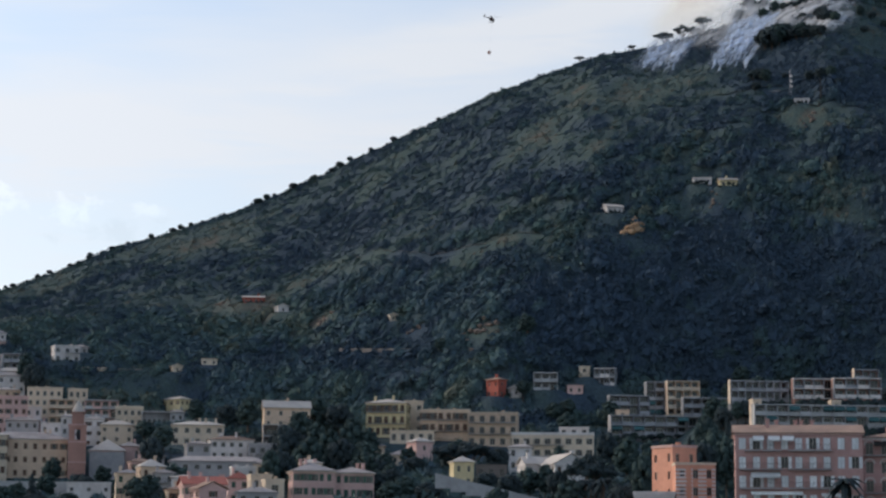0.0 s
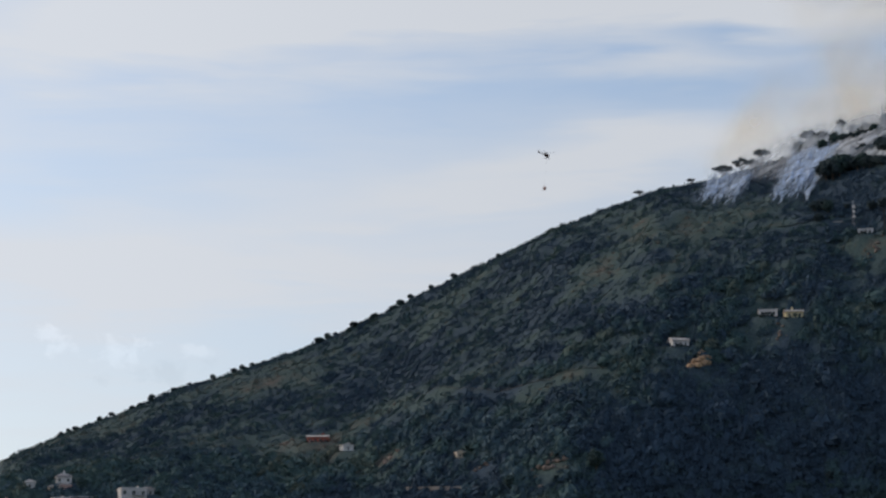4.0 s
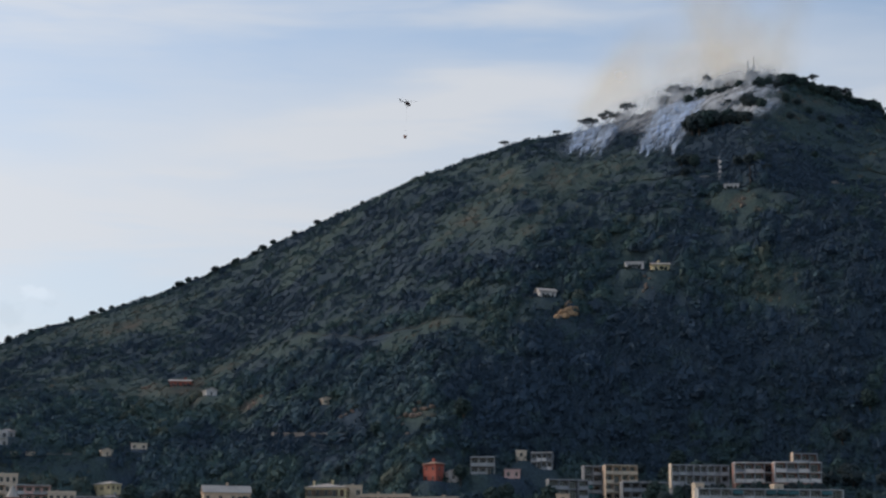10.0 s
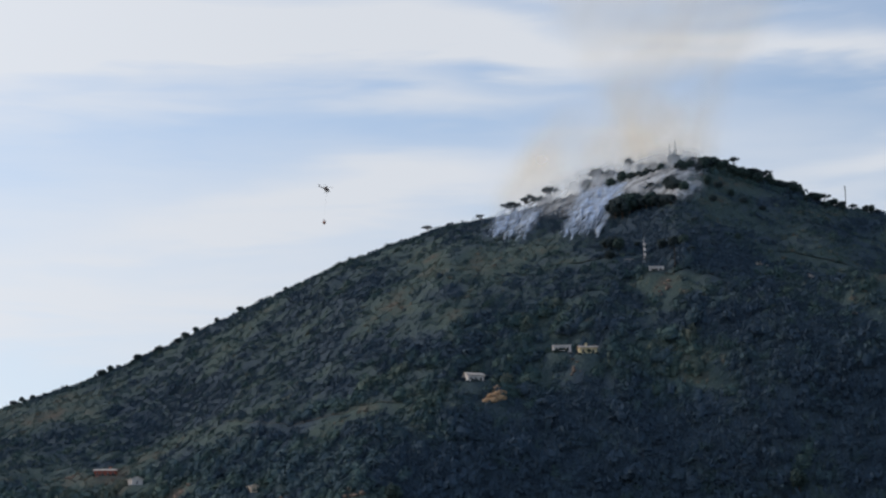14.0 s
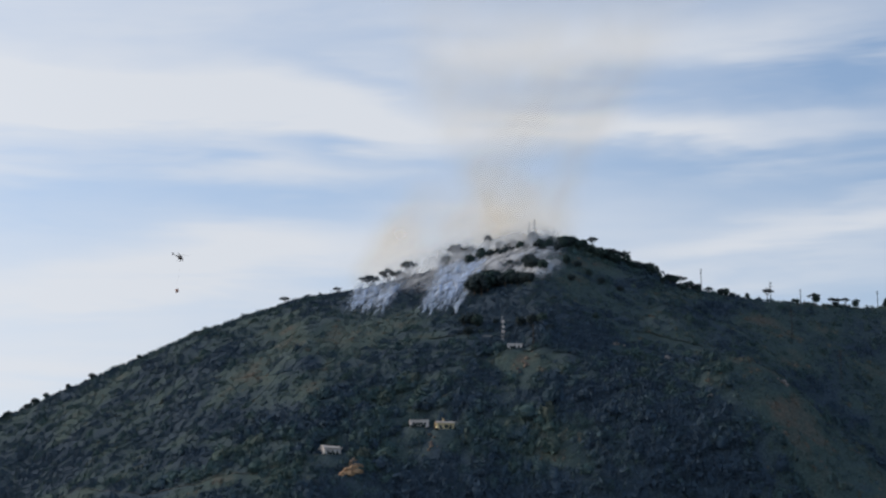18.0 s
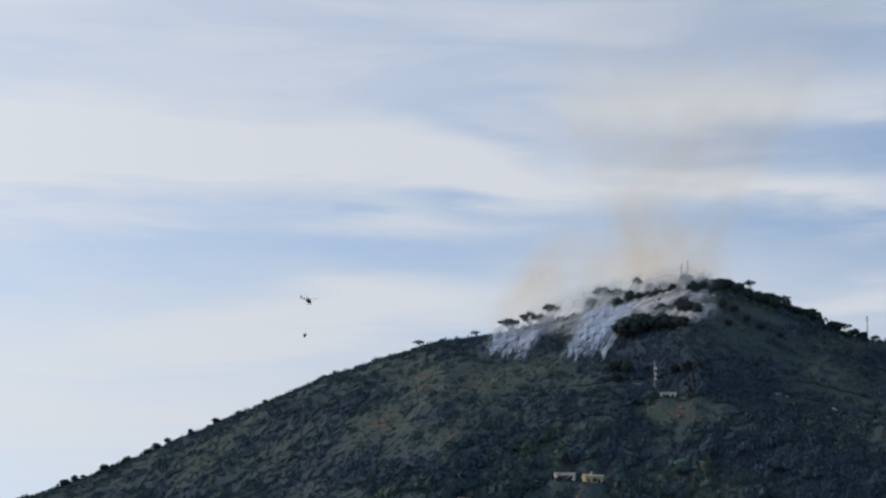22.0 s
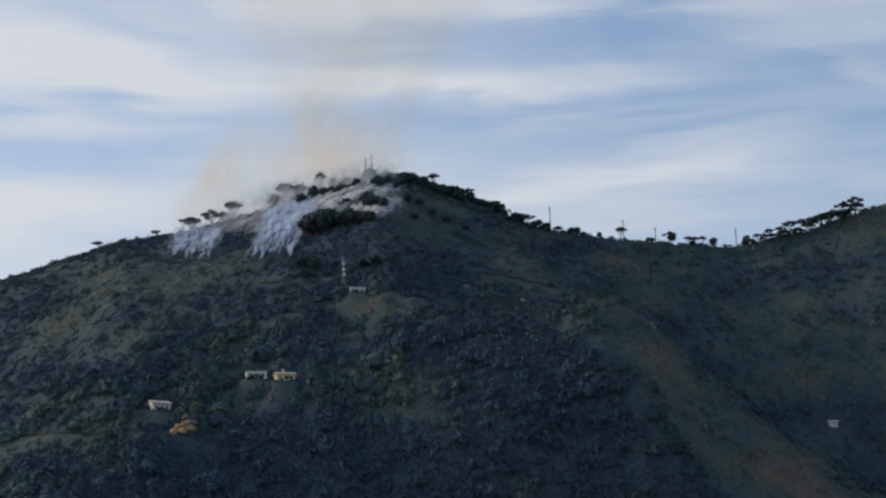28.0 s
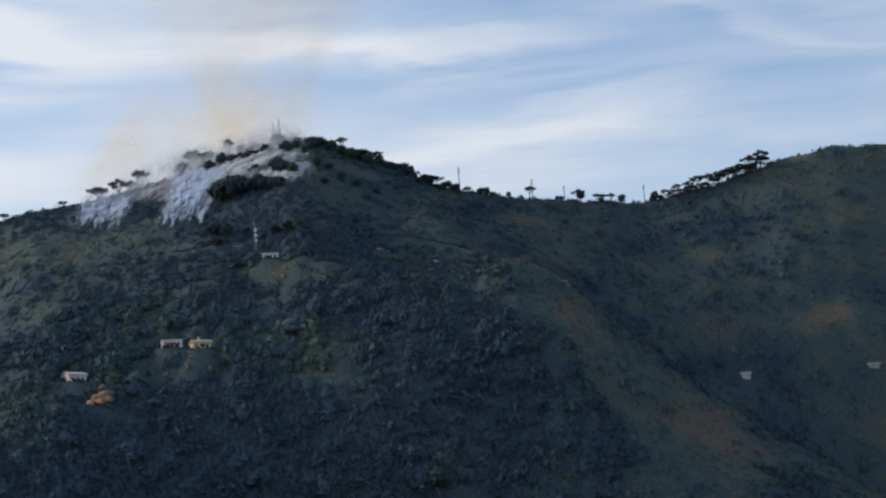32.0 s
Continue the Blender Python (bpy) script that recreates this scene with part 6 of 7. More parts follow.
def track(label, points, wide):
    """A narrow earth track along the slope; points: heading and elevation."""
    pts = [Vector(sight(*p)) for p in points]
    bm = bmesh.new()
    prev = None
    for a, b in zip(pts, pts[1:]):
        n = max(2, int((b - a).length / 2))
        for k in range(n + 1):
            p = a.lerp(b, k / n)
            row = []
            for s in (-1, 1):
                y = p.y + s * wide * 0.5
                row.append(bm.verts.new((p.x, y, float(land(p.x, p.y)) + 0.25 + 0.12 * s)))
            if prev:
                bm.faces.new((prev[0], row[0], row[1], prev[1]))
            prev = row
            FOOTPRINTS.append((p.x, p.y, 0.5))
    ob = part("track", bm, EARTH, None)
    return tagged(ob, label, "track", kind="structure")


track("pale earth track below the burning slope", ((5.7, 12.62), (6.4, 12.68), (7.5, 12.78)), 1.6)
track("pale earth track beside the hilltop station", ((8.2, 12.3), (8.9, 12.38), (9.5, 12.2)), 1.4)
track("thin earth track across the western slope", ((2.4, 12.62), (3.2, 12.58), (3.8, 12.5)), 1.2)
track("thin earth track on the eastern slope", ((11.2, 12.75), (12.2, 12.5), (13.0, 12.3)), 1.3)
track("earth track above the woods", ((-3.9, 8.35), (-2.2, 8.6), (-0.6, 8.8), (1.2, 9.1)), 1.1)


# ---- scrub and woods ----
protos = clump_protos(7, 4, 0.85, 1, leaves=80)
x, y, z, h, r, rng = sow(55000, -14.6, 25, 11, lambda x, y, h, r, rng: rng.uniform(0, 1, len(x)) > 0.3 * slope_tone(x, y))
d = slope_tone(x, y)
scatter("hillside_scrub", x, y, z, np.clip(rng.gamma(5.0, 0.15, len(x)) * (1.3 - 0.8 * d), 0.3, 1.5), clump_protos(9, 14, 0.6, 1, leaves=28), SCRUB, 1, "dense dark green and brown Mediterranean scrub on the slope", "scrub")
# taller bushes along the crest
rng = np.random.RandomState(19)
h = rng.uniform(-14.5, 24.5, 3600)
r = column(RIDGE, 1, h) - 9 * rng.uniform(0, 1, len(h)) ** 1.5 + 1.5
x, y = r * np.sin(np.radians(h)), r * np.cos(np.radians(h))
ok = fbm(x, y, 30, 71) + rng.normal(0, 0.7, len(h)) > -0.5
ok &= rng.uniform(0, 1, len(h)) > 0.75 * smooth(20.8, 21.6, h)
x, y, h = x[ok], y[ok], h[ok]
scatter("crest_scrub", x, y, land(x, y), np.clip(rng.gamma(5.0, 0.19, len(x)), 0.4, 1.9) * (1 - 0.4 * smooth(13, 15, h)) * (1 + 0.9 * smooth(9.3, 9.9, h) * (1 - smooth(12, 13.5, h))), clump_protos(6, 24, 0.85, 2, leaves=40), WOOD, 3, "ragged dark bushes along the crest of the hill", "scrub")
x, y, z, h, r, rng = sow(24000, -14.6, 25, 12, lambda x, y, h, r, rng: slope_tone(x, y) + rng.normal(0, 0.1, len(x)) < 0.3)
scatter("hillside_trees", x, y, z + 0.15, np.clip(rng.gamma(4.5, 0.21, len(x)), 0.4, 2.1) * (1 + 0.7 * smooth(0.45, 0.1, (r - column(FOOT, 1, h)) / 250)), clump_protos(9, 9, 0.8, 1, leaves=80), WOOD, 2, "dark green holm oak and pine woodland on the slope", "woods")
# broad round crowns on the lower slopes
rng = np.random.RandomState(37)
h = rng.uniform(-14.6, 9, 5200)
r = column(FOOT, 1, h) - 34 + 120 * rng.uniform(0, 1, len(h)) ** 1.3
x, y = r * np.sin(np.radians(h)), r * np.cos(np.radians(h))
size = np.clip(rng.gamma(9.0, 0.24, len(x)), 1.1, 3.4)
ok = fbm(x, y, 60, 91) + rng.normal(0, 0.5, len(x)) > -0.25
walls = [(a + (c - a) * k / 8, b + (d - b) * k / 8, 1.5) for a, b, c, d in ((-54.5, 762.1, -26.2, 733.5), (-145.2, 760.3, -133.7, 762.4), (-133.1, 762.5, -123.5, 763.1)) for k in range(9)]
for fx, fy, fr_ in FOOTPRINTS + walls:
    k = 1 - (fr_ * 0.6 + 6.0) / math.hypot(fx, fy)
    ok &= (x - fx * k) ** 2 + (y - fy * k) ** 2 > (fr_ + 3.5 + size) ** 2
crowns = clump_protos(9, 33, 0.95, 2, leaves=110, core=0.74)
# eastern crowns take the darker WOOD, which paints in the shade of the foot
for side, mat, label in ((ok & (h < 0.5), CANOPY, "round crowned holm oaks and chestnuts on the lower slope"), (ok & (h >= 0.5), WOOD, "holm oaks on the foot of the hill, coloured dark for its shade")):
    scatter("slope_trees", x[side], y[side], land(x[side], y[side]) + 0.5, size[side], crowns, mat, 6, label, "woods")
# green between the houses
rng = np.random.RandomState(77)
h, r = rng.uniform(-14.5, 12.5, 9800), 330 + 465 * rng.uniform(0, 1, 9800) ** 0.7
x, y = r * np.sin(np.radians(h)), r * np.cos(np.radians(h))
ok = (r < column(FOOT, 1, h) + 4) & (fbm(x, y, 45, 51) + 1.3 * smooth(-7, -3, h) + rng.normal(0, 0.5, len(x)) > 0.1)
for fx, fy, fr_ in FOOTPRINTS:
    k = 1 - (fr_ * 0.55 + 2.5) / math.hypot(fx, fy)
    ok &= (x - fx * k) ** 2 + (y - fy * k) ** 2 > (fr_ + 1.4) ** 2
x, y, h, r = x[ok], y[ok], h[ok], r[ok]
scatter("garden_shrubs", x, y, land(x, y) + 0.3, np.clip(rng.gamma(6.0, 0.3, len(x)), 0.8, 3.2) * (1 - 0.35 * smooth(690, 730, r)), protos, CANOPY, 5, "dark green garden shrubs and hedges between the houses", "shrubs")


def free_spot(x, y, need):
    return all(math.hypot(x - fx, y - fy) > fr_ * 0.9 + need for fx, fy, fr_ in FOOTPRINTS)


def clear_view(x, y, tall):
    """True where a tree does not stand close before a house."""
    for fx, fy, fr_ in FOOTPRINTS:
        k = 1 - (fr_ + 7) / math.hypot(fx, fy)
        if math.hypot(x - fx * k, y - fy * k) < fr_ * 0.8 + 2:
            return False
    return True


gen = random.Random(12)
n = 0
for k in range(1500):
    head, r = gen.uniform(-13.5, 12), gen.uniform(470, 735)
    x, y, z = spot(head, r)
    if r > float(column(FOOT, 1, head)) + 10 or not free_spot(x, y, 2.2) or not clear_view(x, y, 6):
        continue
    FOOTPRINTS.append((x, y, 1.6))
    kind = gen.random()
    if kind < 0.08:
        plant(CYPRESS, x, y, gen.uniform(0.7, 1.1), None, 1.0, k)
    else:
        plant(BROAD[gen.randrange(3)], x, y, gen.uniform(0.55, 1.05), None, 1.1, k)
    n += 1
    if n >= 170:
        break
def town_tree(proto, x, y, size, wide):
    plant(proto, x, y, size, None, wide, 2, None, "trees of the town")


# the trees that stand out in the town
town_tree(BROAD[0], 56.3, 681.3, 0.20, 2.20)
town_tree(BROAD[1], 58.9, 681.7, 0.22, 2.20)
town_tree(BROAD[2], 61.5, 682.1, 0.12, 2.20)
town_tree(BROAD[0], 38.1, 668.4, 0.27, 1.83)
town_tree(BROAD[1], 40.7, 668.8, 0.37, 1.37)
town_tree(BROAD[2], 43.2, 669.3, 0.28, 1.79)
town_tree(BROAD[0], 45.8, 669.7, 0.22, 2.20)
town_tree(BROAD[0], 37.6, 645.1, 0.36, 1.39)
town_tree(BROAD[1], 40.2, 645.6, 0.47, 1.07)
town_tree(BROAD[2], 42.7, 646.0, 0.35, 1.44)
town_tree(BROAD[0], 45.3, 646.4, 0.30, 1.65)
town_tree(BROAD[1], 47.8, 646.9, 0.40, 1.25)
town_tree(BROAD[2], 50.4, 647.3, 0.30, 1.66)
town_tree(BROAD[0], 53.0, 647.8, 0.24, 2.10)
town_tree(BROAD[1], 55.5, 648.2, 0.21, 2.20)
town_tree(BROAD[0], 71.5, 633.0, 0.97, 0.70)
town_tree(BROAD[1], 74.1, 633.4, 1.16, 0.70)
town_tree(BROAD[2], 76.7, 633.7, 0.80, 0.70)
town_tree(BROAD[0], 79.2, 634.0, 0.85, 0.70)
town_tree(BROAD[1], 81.8, 634.3, 1.01, 0.70)
town_tree(BROAD[2], 84.4, 634.6, 0.69, 0.72)
town_tree(BROAD[0], 88.9, 627.3, 1.26, 0.70)
town_tree(BROAD[1], 91.5, 627.5, 1.49, 0.70)
town_tree(BROAD[2], 94.1, 627.7, 1.02, 0.70)
town_tree(BROAD[0], 96.6, 628.0, 1.12, 0.70)
town_tree(BROAD[0], 99.5, 622.5, 1.48, 0.70)
town_tree(BROAD[1], 102.1, 622.6, 1.75, 0.70)
town_tree(BROAD[2], 104.7, 622.8, 1.20, 0.70)
town_tree(BROAD[0], 107.3, 623.0, 1.33, 0.70)
town_tree(BROAD[1], 109.9, 623.2, 1.57, 0.70)
town_tree(BROAD[0], 108.5, 643.8, 1.08, 0.70)
town_tree(BROAD[1], 111.1, 644.0, 1.31, 0.70)
town_tree(BROAD[0], 75.1, 602.3, 1.29, 0.70)
town_tree(BROAD[1], 77.7, 602.6, 1.55, 0.70)
town_tree(BROAD[2], 80.3, 602.8, 1.08, 0.70)
town_tree(BROAD[0], 82.8, 603.1, 1.21, 0.70)
town_tree(BROAD[1], 85.4, 603.4, 1.45, 0.70)
town_tree(BROAD[2], 88.0, 603.7, 1.01, 0.70)
town_tree(BROAD[0], 90.6, 603.9, 1.12, 0.70)
town_tree(BROAD[1], 93.2, 604.2, 1.35, 0.70)
town_tree(BROAD[2], 95.8, 604.5, 0.94, 0.70)
town_tree(BROAD[0], 98.4, 604.8, 1.03, 0.70)
town_tree(BROAD[1], 100.9, 605.0, 1.24, 0.70)
town_tree(BROAD[2], 103.5, 605.3, 0.86, 0.70)
town_tree(BROAD[0], 106.1, 605.6, 0.93, 0.70)
town_tree(BROAD[1], 108.7, 605.9, 1.12, 0.70)
town_tree(BROAD[2], 111.3, 606.1, 0.78, 0.70)
town_tree(BROAD[0], -159.4, 741.1, 1.96, 0.60)
town_tree(BROAD[1], -155.2, 735.8, 2.24, 0.60)
town_tree(BROAD[0], -173.1, 781.0, 0.88, 0.89)
town_tree(BROAD[1], -183.8, 768.3, 0.27, 3.00)
town_tree(BROAD[0], -189.1, 765.0, 0.24, 3.00)
town_tree(BROAD[0], -169.6, 720.3, 1.52, 0.60)
town_tree(PINES[1], -2.0, 560.0, 1.58, 1.46)
town_tree(BROAD[1], -7.5, 561.9, 1.39, 0.92)
town_tree(BROAD[1], 4.0, 562.0, 1.33, 0.80)
town_tree(BROAD[0], -36.7, 598.9, 2.00, 0.68)
town_tree(BROAD[2], -31.3, 599.2, 1.36, 0.83)
town_tree(BROAD[0], -32.7, 589.1, 1.29, 1.13)
town_tree(BROAD[1], -38.0, 588.8, 1.94, 0.69)
town_tree(BROAD[0], -24.6, 559.5, 0.90, 1.17)
town_tree(PINES[0], 25.3, 469.3, 1.60, 0.60)
town_tree(PINES[0], 23.2, 465.4, 1.52, 0.60)
town_tree(PINES[0], 27.3, 467.2, 1.46, 0.60)
town_tree(BROAD[0], 15.8, 479.7, 1.19, 0.67)
town_tree(BROAD[1], 18.5, 469.6, 1.34, 0.66)
town_tree(BROAD[0], 20.6, 439.5, 1.22, 0.95)
town_tree(BROAD[2], 12.1, 479.8, 0.90, 1.00)
town_tree(BROAD[1], 7.9, 469.9, 1.21, 0.88)
town_tree(BROAD[0], 19.3, 544.7, 1.25, 0.60)
town_tree(BROAD[1], 31.9, 559.1, 1.94, 0.60)
town_tree(BROAD[0], 35.2, 518.8, 1.64, 0.72)
town_tree(BROAD[2], 39.4, 498.4, 1.38, 0.68)
town_tree(BROAD[0], 43.2, 498.1, 1.75, 0.60)
town_tree(BROAD[0], 51.9, 477.2, 2.20, 0.60)
town_tree(BROAD[2], 53.8, 466.9, 1.72, 0.60)
town_tree(BROAD[1], 48.5, 467.5, 2.28, 0.60)
town_tree(BROAD[0], 64.9, 636.7, 1.12, 0.87)
town_tree(BROAD[1], 66.9, 626.4, 1.53, 0.62)
town_tree(BROAD[0], 59.8, 597.0, 1.96, 0.60)
town_tree(BROAD[0], -52.8, 619.8, 1.92, 0.78)
town_tree(BROAD[1], -54.9, 607.5, 2.56, 0.60)
town_tree(BROAD[2], -47.0, 613.2, 1.58, 0.82)
town_tree(BROAD[0], -42.0, 598.5, 2.01, 0.67)
town_tree(BROAD[0], -47.1, 588.1, 2.00, 0.78)
town_tree(BROAD[1], -51.5, 567.7, 2.10, 0.60)
town_tree(BROAD[0], -91.0, 618.3, 1.15, 1.02)
town_tree(BROAD[1], -91.8, 603.1, 2.02, 0.60)
town_tree(BROAD[0], -53.5, 557.4, 1.80, 0.60)
town_tree(BROAD[0], -51.4, 653.0, 1.65, 0.90)
town_tree(BROAD[1], -44.2, 648.5, 1.69, 0.87)
town_tree(BROAD[0], -72.1, 656.1, 1.60, 0.78)
town_tree(BROAD[1], -79.8, 665.2, 1.47, 0.86)
town_tree(BROAD[0], 12.6, 599.9, 1.82, 0.60)
town_tree(BROAD[1], 30.2, 428.9, 1.48, 0.66)
town_tree(BROAD[0], 35.6, 448.6, 1.75, 0.60)
town_tree(BROAD[0], 6.0, 440.0, 1.00, 1.00)
town_tree(BROAD[1], -8.9, 469.9, 0.94, 1.14)
town_tree(BROAD[0], -14.3, 479.8, 0.83, 1.30)
town_tree(BROAD[0], -17.3, 469.7, 0.79, 1.35)
town_tree(BROAD[1], -22.4, 489.5, 1.03, 1.08)
town_tree(BROAD[0], -68.6, 495.3, 0.72, 1.04)
town_tree(BROAD[0], -95.0, 511.2, 0.57, 1.72)
town_tree(BROAD[1], -98.2, 490.3, 0.68, 1.65)
for head, r, size in ((3.05, 440, 1.25), (3.3, 444, 1.15), (3.55, 438, 1.3), (2.85, 446, 1.1), (9.95, 372, 1.75)):
    x, y, z = spot(head, r)
    plant(PALM, x, y, size, z, 0.9, 4)


# ---- masts ----
def lattice_mast(label, x, y, z, h, w0, w1, steps, mat=STEEL, arms=(), dishes=0, bar=0.07):
    e = thing("radio_mast", x, y, z, 8, label, "mast", "masts on the hill")
    legs = bmesh.new()
    for sx in (-1, 1):
        for sy in (-1, 1):
            leg = bmesh.new()
            tube(leg, (sx * w0, sy * w0, -1), (sx * w1, sy * w1, h), bar, bar * 0.8, 5)
            part("leg", leg, mat, e)
    legs.free()
    br = bmesh.new()
    for k in range(steps):
        a, b = k / steps, (k + 1) / steps
        wa, wb = w0 + (w1 - w0) * a, w0 + (w1 - w0) * b
        for s in (-1, 1):
            tube(br, (-wa, s * wa, a * h), (wb, s * wb, b * h), bar * 0.6, bar * 0.6, 4)
            tube(br, (s * wa, -wa, a * h), (s * wb, wb, b * h), bar * 0.6, bar * 0.6, 4)
            tube(br, (-wb, s * wb, b * h), (wb, s * wb, b * h), bar * 0.6, bar * 0.6, 4)
    part("bracing", br, mat, e)
    for zz, half in arms:
        ar = bmesh.new()
        tube(ar, (-half, 0, zz), (half, 0, zz), 0.08, 0.08, 5)
        for s in (-1, 0, 1):
            tube(ar, (s * half * 0.9, 0, zz), (s * half * 0.9, 0, zz + 0.45), 0.06, 0.06, 5)
        part("crossarm", ar, mat, e)
    for k in range(dishes):
        d = bmesh.new()
        bmesh.ops.create_cone(d, segments=14, radius1=0.55, radius2=0.35, depth=0.3, cap_ends=True, matrix=Matrix.Translation((0.3, -0.5, h * (0.35 + 0.2 * k))) @ pose(0, 0, 0, 90, 0, 0))
        part("dish", d, WHITE, e, "white round dish antenna")
    return e


x, y, z = sight(7.7, 12.55)
lattice_mast("white lattice mast with dish antennas above the station", x, y, z, 9.5, 0.36, 0.18, 7, STEEL, (), 3, 0.035)
x, y, z = sight(8.5, 12.4)
lattice_mast("dark power pole with a wide crossarm", x, y, z, 8.0, 0.16, 0.12, 4, IRON, ((7.4, 1.5),), 0, 0.08)
for head, tall in ((8.53, 10.8), (8.68, 11.6)):
    x, y, z = spot(head, 862)
    lattice_mast("slim summit antenna mast in the smoke", x, y, z, tall, 0.2, 0.14, 10, STEEL, (), 1, 0.05)
for head, back, tall, half in ((13.1, 0, 9.0, 0.5), (14.92, -4, 10.5, 0.9), (17.7, 0, 6.5, 0.3), (15.7, 0, 5.5, 0.25), (8.0, 2, 7.0, 0.25)):
    x, y, z = spot(head, float(column(RIDGE, 1, head)) - back)
    lattice_mast("thin power pole on the ridge", x, y, z, tall, 0.1, 0.07, 3, IRON, ((tall * 0.8, half), (tall * 0.92, half * 0.7)), 0, 0.06)
for head, rise, tall in ((15.4, 12.4, 12), (16.6, 11.3, 12), (18.9, 9.3, 10), (20.6, 7.6, 10)):
    x, y, z = sight(head, rise)
    lattice_mast("thin grey power pylon on the valley slope", x, y, z, tall, 0.3, 0.14, 6, IRON, ((tall * 0.8, 1.2), (tall * 0.92, 0.8)), 0, 0.035)


# ---- smoke ----
def smoke_material(name, colour, gain, scale, detail, low, high, through_it=0.6):
    m = bpy.data.materials.new(name)
    m.use_nodes = True
    nt = m.node_tree
    nt.nodes.clear()
    N, L = nt.nodes.new, nt.links.new
    out, mix, clear, dif, tra, both = N("ShaderNodeOutputMaterial"), N("ShaderNodeMixShader"), N("ShaderNodeBsdfTransparent"), N("ShaderNodeBsdfDiffuse"), N("ShaderNodeBsdfTranslucent"), N("ShaderNodeMixShader")
    for n in (dif, tra):
        n.inputs["Color"].default_value = (*colour, 1)
    both.inputs[0].default_value = through_it
    L(dif.outputs[0], both.inputs[1])
    L(tra.outputs[0], both.inputs[2])
    att = N("ShaderNodeAttribute")
    att.attribute_name = "thickness"
    geo = N("ShaderNodeNewGeometry")
    mp = N("ShaderNodeMapping")
    mp.vector_type = "TEXTURE"
    mp.inputs["Rotation"].default_value = (0, radians(36), 0)
    mp.inputs["Scale"].default_value = (1.0, 1.0, 1.5)
    L(geo.outputs["Position"], mp.inputs["Vector"])
    no = N("ShaderNodeTexNoise")
    no.inputs["Scale"].default_value, no.inputs["Detail"].default_value, no.inputs["Roughness"].default_value = scale, detail, 0.55
    L(mp.outputs[0], no.inputs["Vector"])
    r = N("ShaderNodeMapRange")
    r.interpolation_type = "SMOOTHSTEP"
    r.inputs["From Min"].default_value, r.inputs["From Max"].default_value = low, high
    L(no.outputs["Fac"], r.inputs["Value"])
    mu = N("ShaderNodeMath")
    mu.operation = "MULTIPLY"
    L(att.outputs["Fac"], mu.inputs[0])
    L(r.outputs[0], mu.inputs[1])
    mg = N("ShaderNodeMath")
    mg.operation, mg.use_clamp = "MULTIPLY", True
    mg.inputs[1].default_value = gain
    L(mu.outputs[0], mg.inputs[0])
    L(mg.outputs[0], mix.inputs[0])
    L(clear.outputs[0], mix.inputs[1])
    L(both.outputs[0], mix.inputs[2])
    L(mix.outputs[0], out.inputs[0])
    return m


SMOKE = smoke_material("white_smoke", (0.71, 0.80, 0.94), 1.4, 0.2, 6.0, 0.26, 0.64)
VEIL = smoke_material("grey_smoke", (0.80, 0.81, 0.83), 1.25, 0.15, 5.0, 0.27, 0.66)
HAZE = smoke_material("tan_smoke", (1.0, 0.82, 0.55), 0.3, 0.03, 2.0, 0.15, 0.62, 1.0)


def smoke_sheet(label, h0, h1, e0, e1, gap, behind, seed, thickness, mat, n=150, cols=260, bulge=1.6):
    """A bank of smoke that lies close before the slope and stands over the ridge behind it, with bulging wisps; thickness: a function of heading and elevation in degrees."""
    E, H = np.meshgrid(np.linspace(e0, e1, n), np.linspace(h0, h1, cols), indexing="ij")
    ec, hc = np.linspace(e0, e1, 26), np.linspace(h0, h1, 40)
    EC, HC = np.meshgrid(ec, hc, indexing="ij")
    head, up = np.radians(HC), np.tan(np.radians(EC))
    reach = column(RIDGE, 1, HC) + behind
    hit = np.zeros(HC.shape, bool)
    for r in np.arange(720, 960, 3.0):
        met = ~hit & (land(r * np.sin(head), r * np.cos(head)) + 1.2 > 6 + r * up)
        reach = np.where(met, np.minimum(r - gap, reach), reach)
        hit |= met
    for _ in range(3):
        p = np.pad(reach, 1, mode="edge")
        reach = np.minimum(reach, (p[:-2, 1:-1] + p[2:, 1:-1] + p[1:-1, :-2] + p[1:-1, 2:]) / 4)
    reach = np.stack([np.interp(H[0], hc, row) for row in reach])
    reach = np.stack([np.interp(E[:, 0], ec, reach[:, k]) for k in range(cols)], 1)
    head, up = np.radians(H), np.tan(np.radians(E))
    thick = np.clip(thickness(H, E), 0, 1)
    X, Y, Z = reach * np.sin(head), reach * np.cos(head), 6 + reach * up
    Y = Y - bulge * thick * (1 + 0.35 * ripple(X - 0.7 * Z, 0.5 * Z, 7.0, seed))
    i = np.arange(n * cols).reshape(n, cols)
    quads = np.stack([i[:-1, :-1], i[:-1, 1:], i[1:, 1:], i[1:, :-1]], -1).reshape(-1, 4)
    quads = quads[thick.ravel()[quads].max(1) > 0.01]
    ob = raw_mesh("smoke", np.stack([X, Y, Z], -1).reshape(-1, 3), quads, mat)
    a = ob.data.attributes.new("thickness", "FLOAT", "POINT")
    a.data.foreach_set("value", thick.astype(np.float32).ravel())
    return tagged(ob, label, "smoke", kind="stuff")


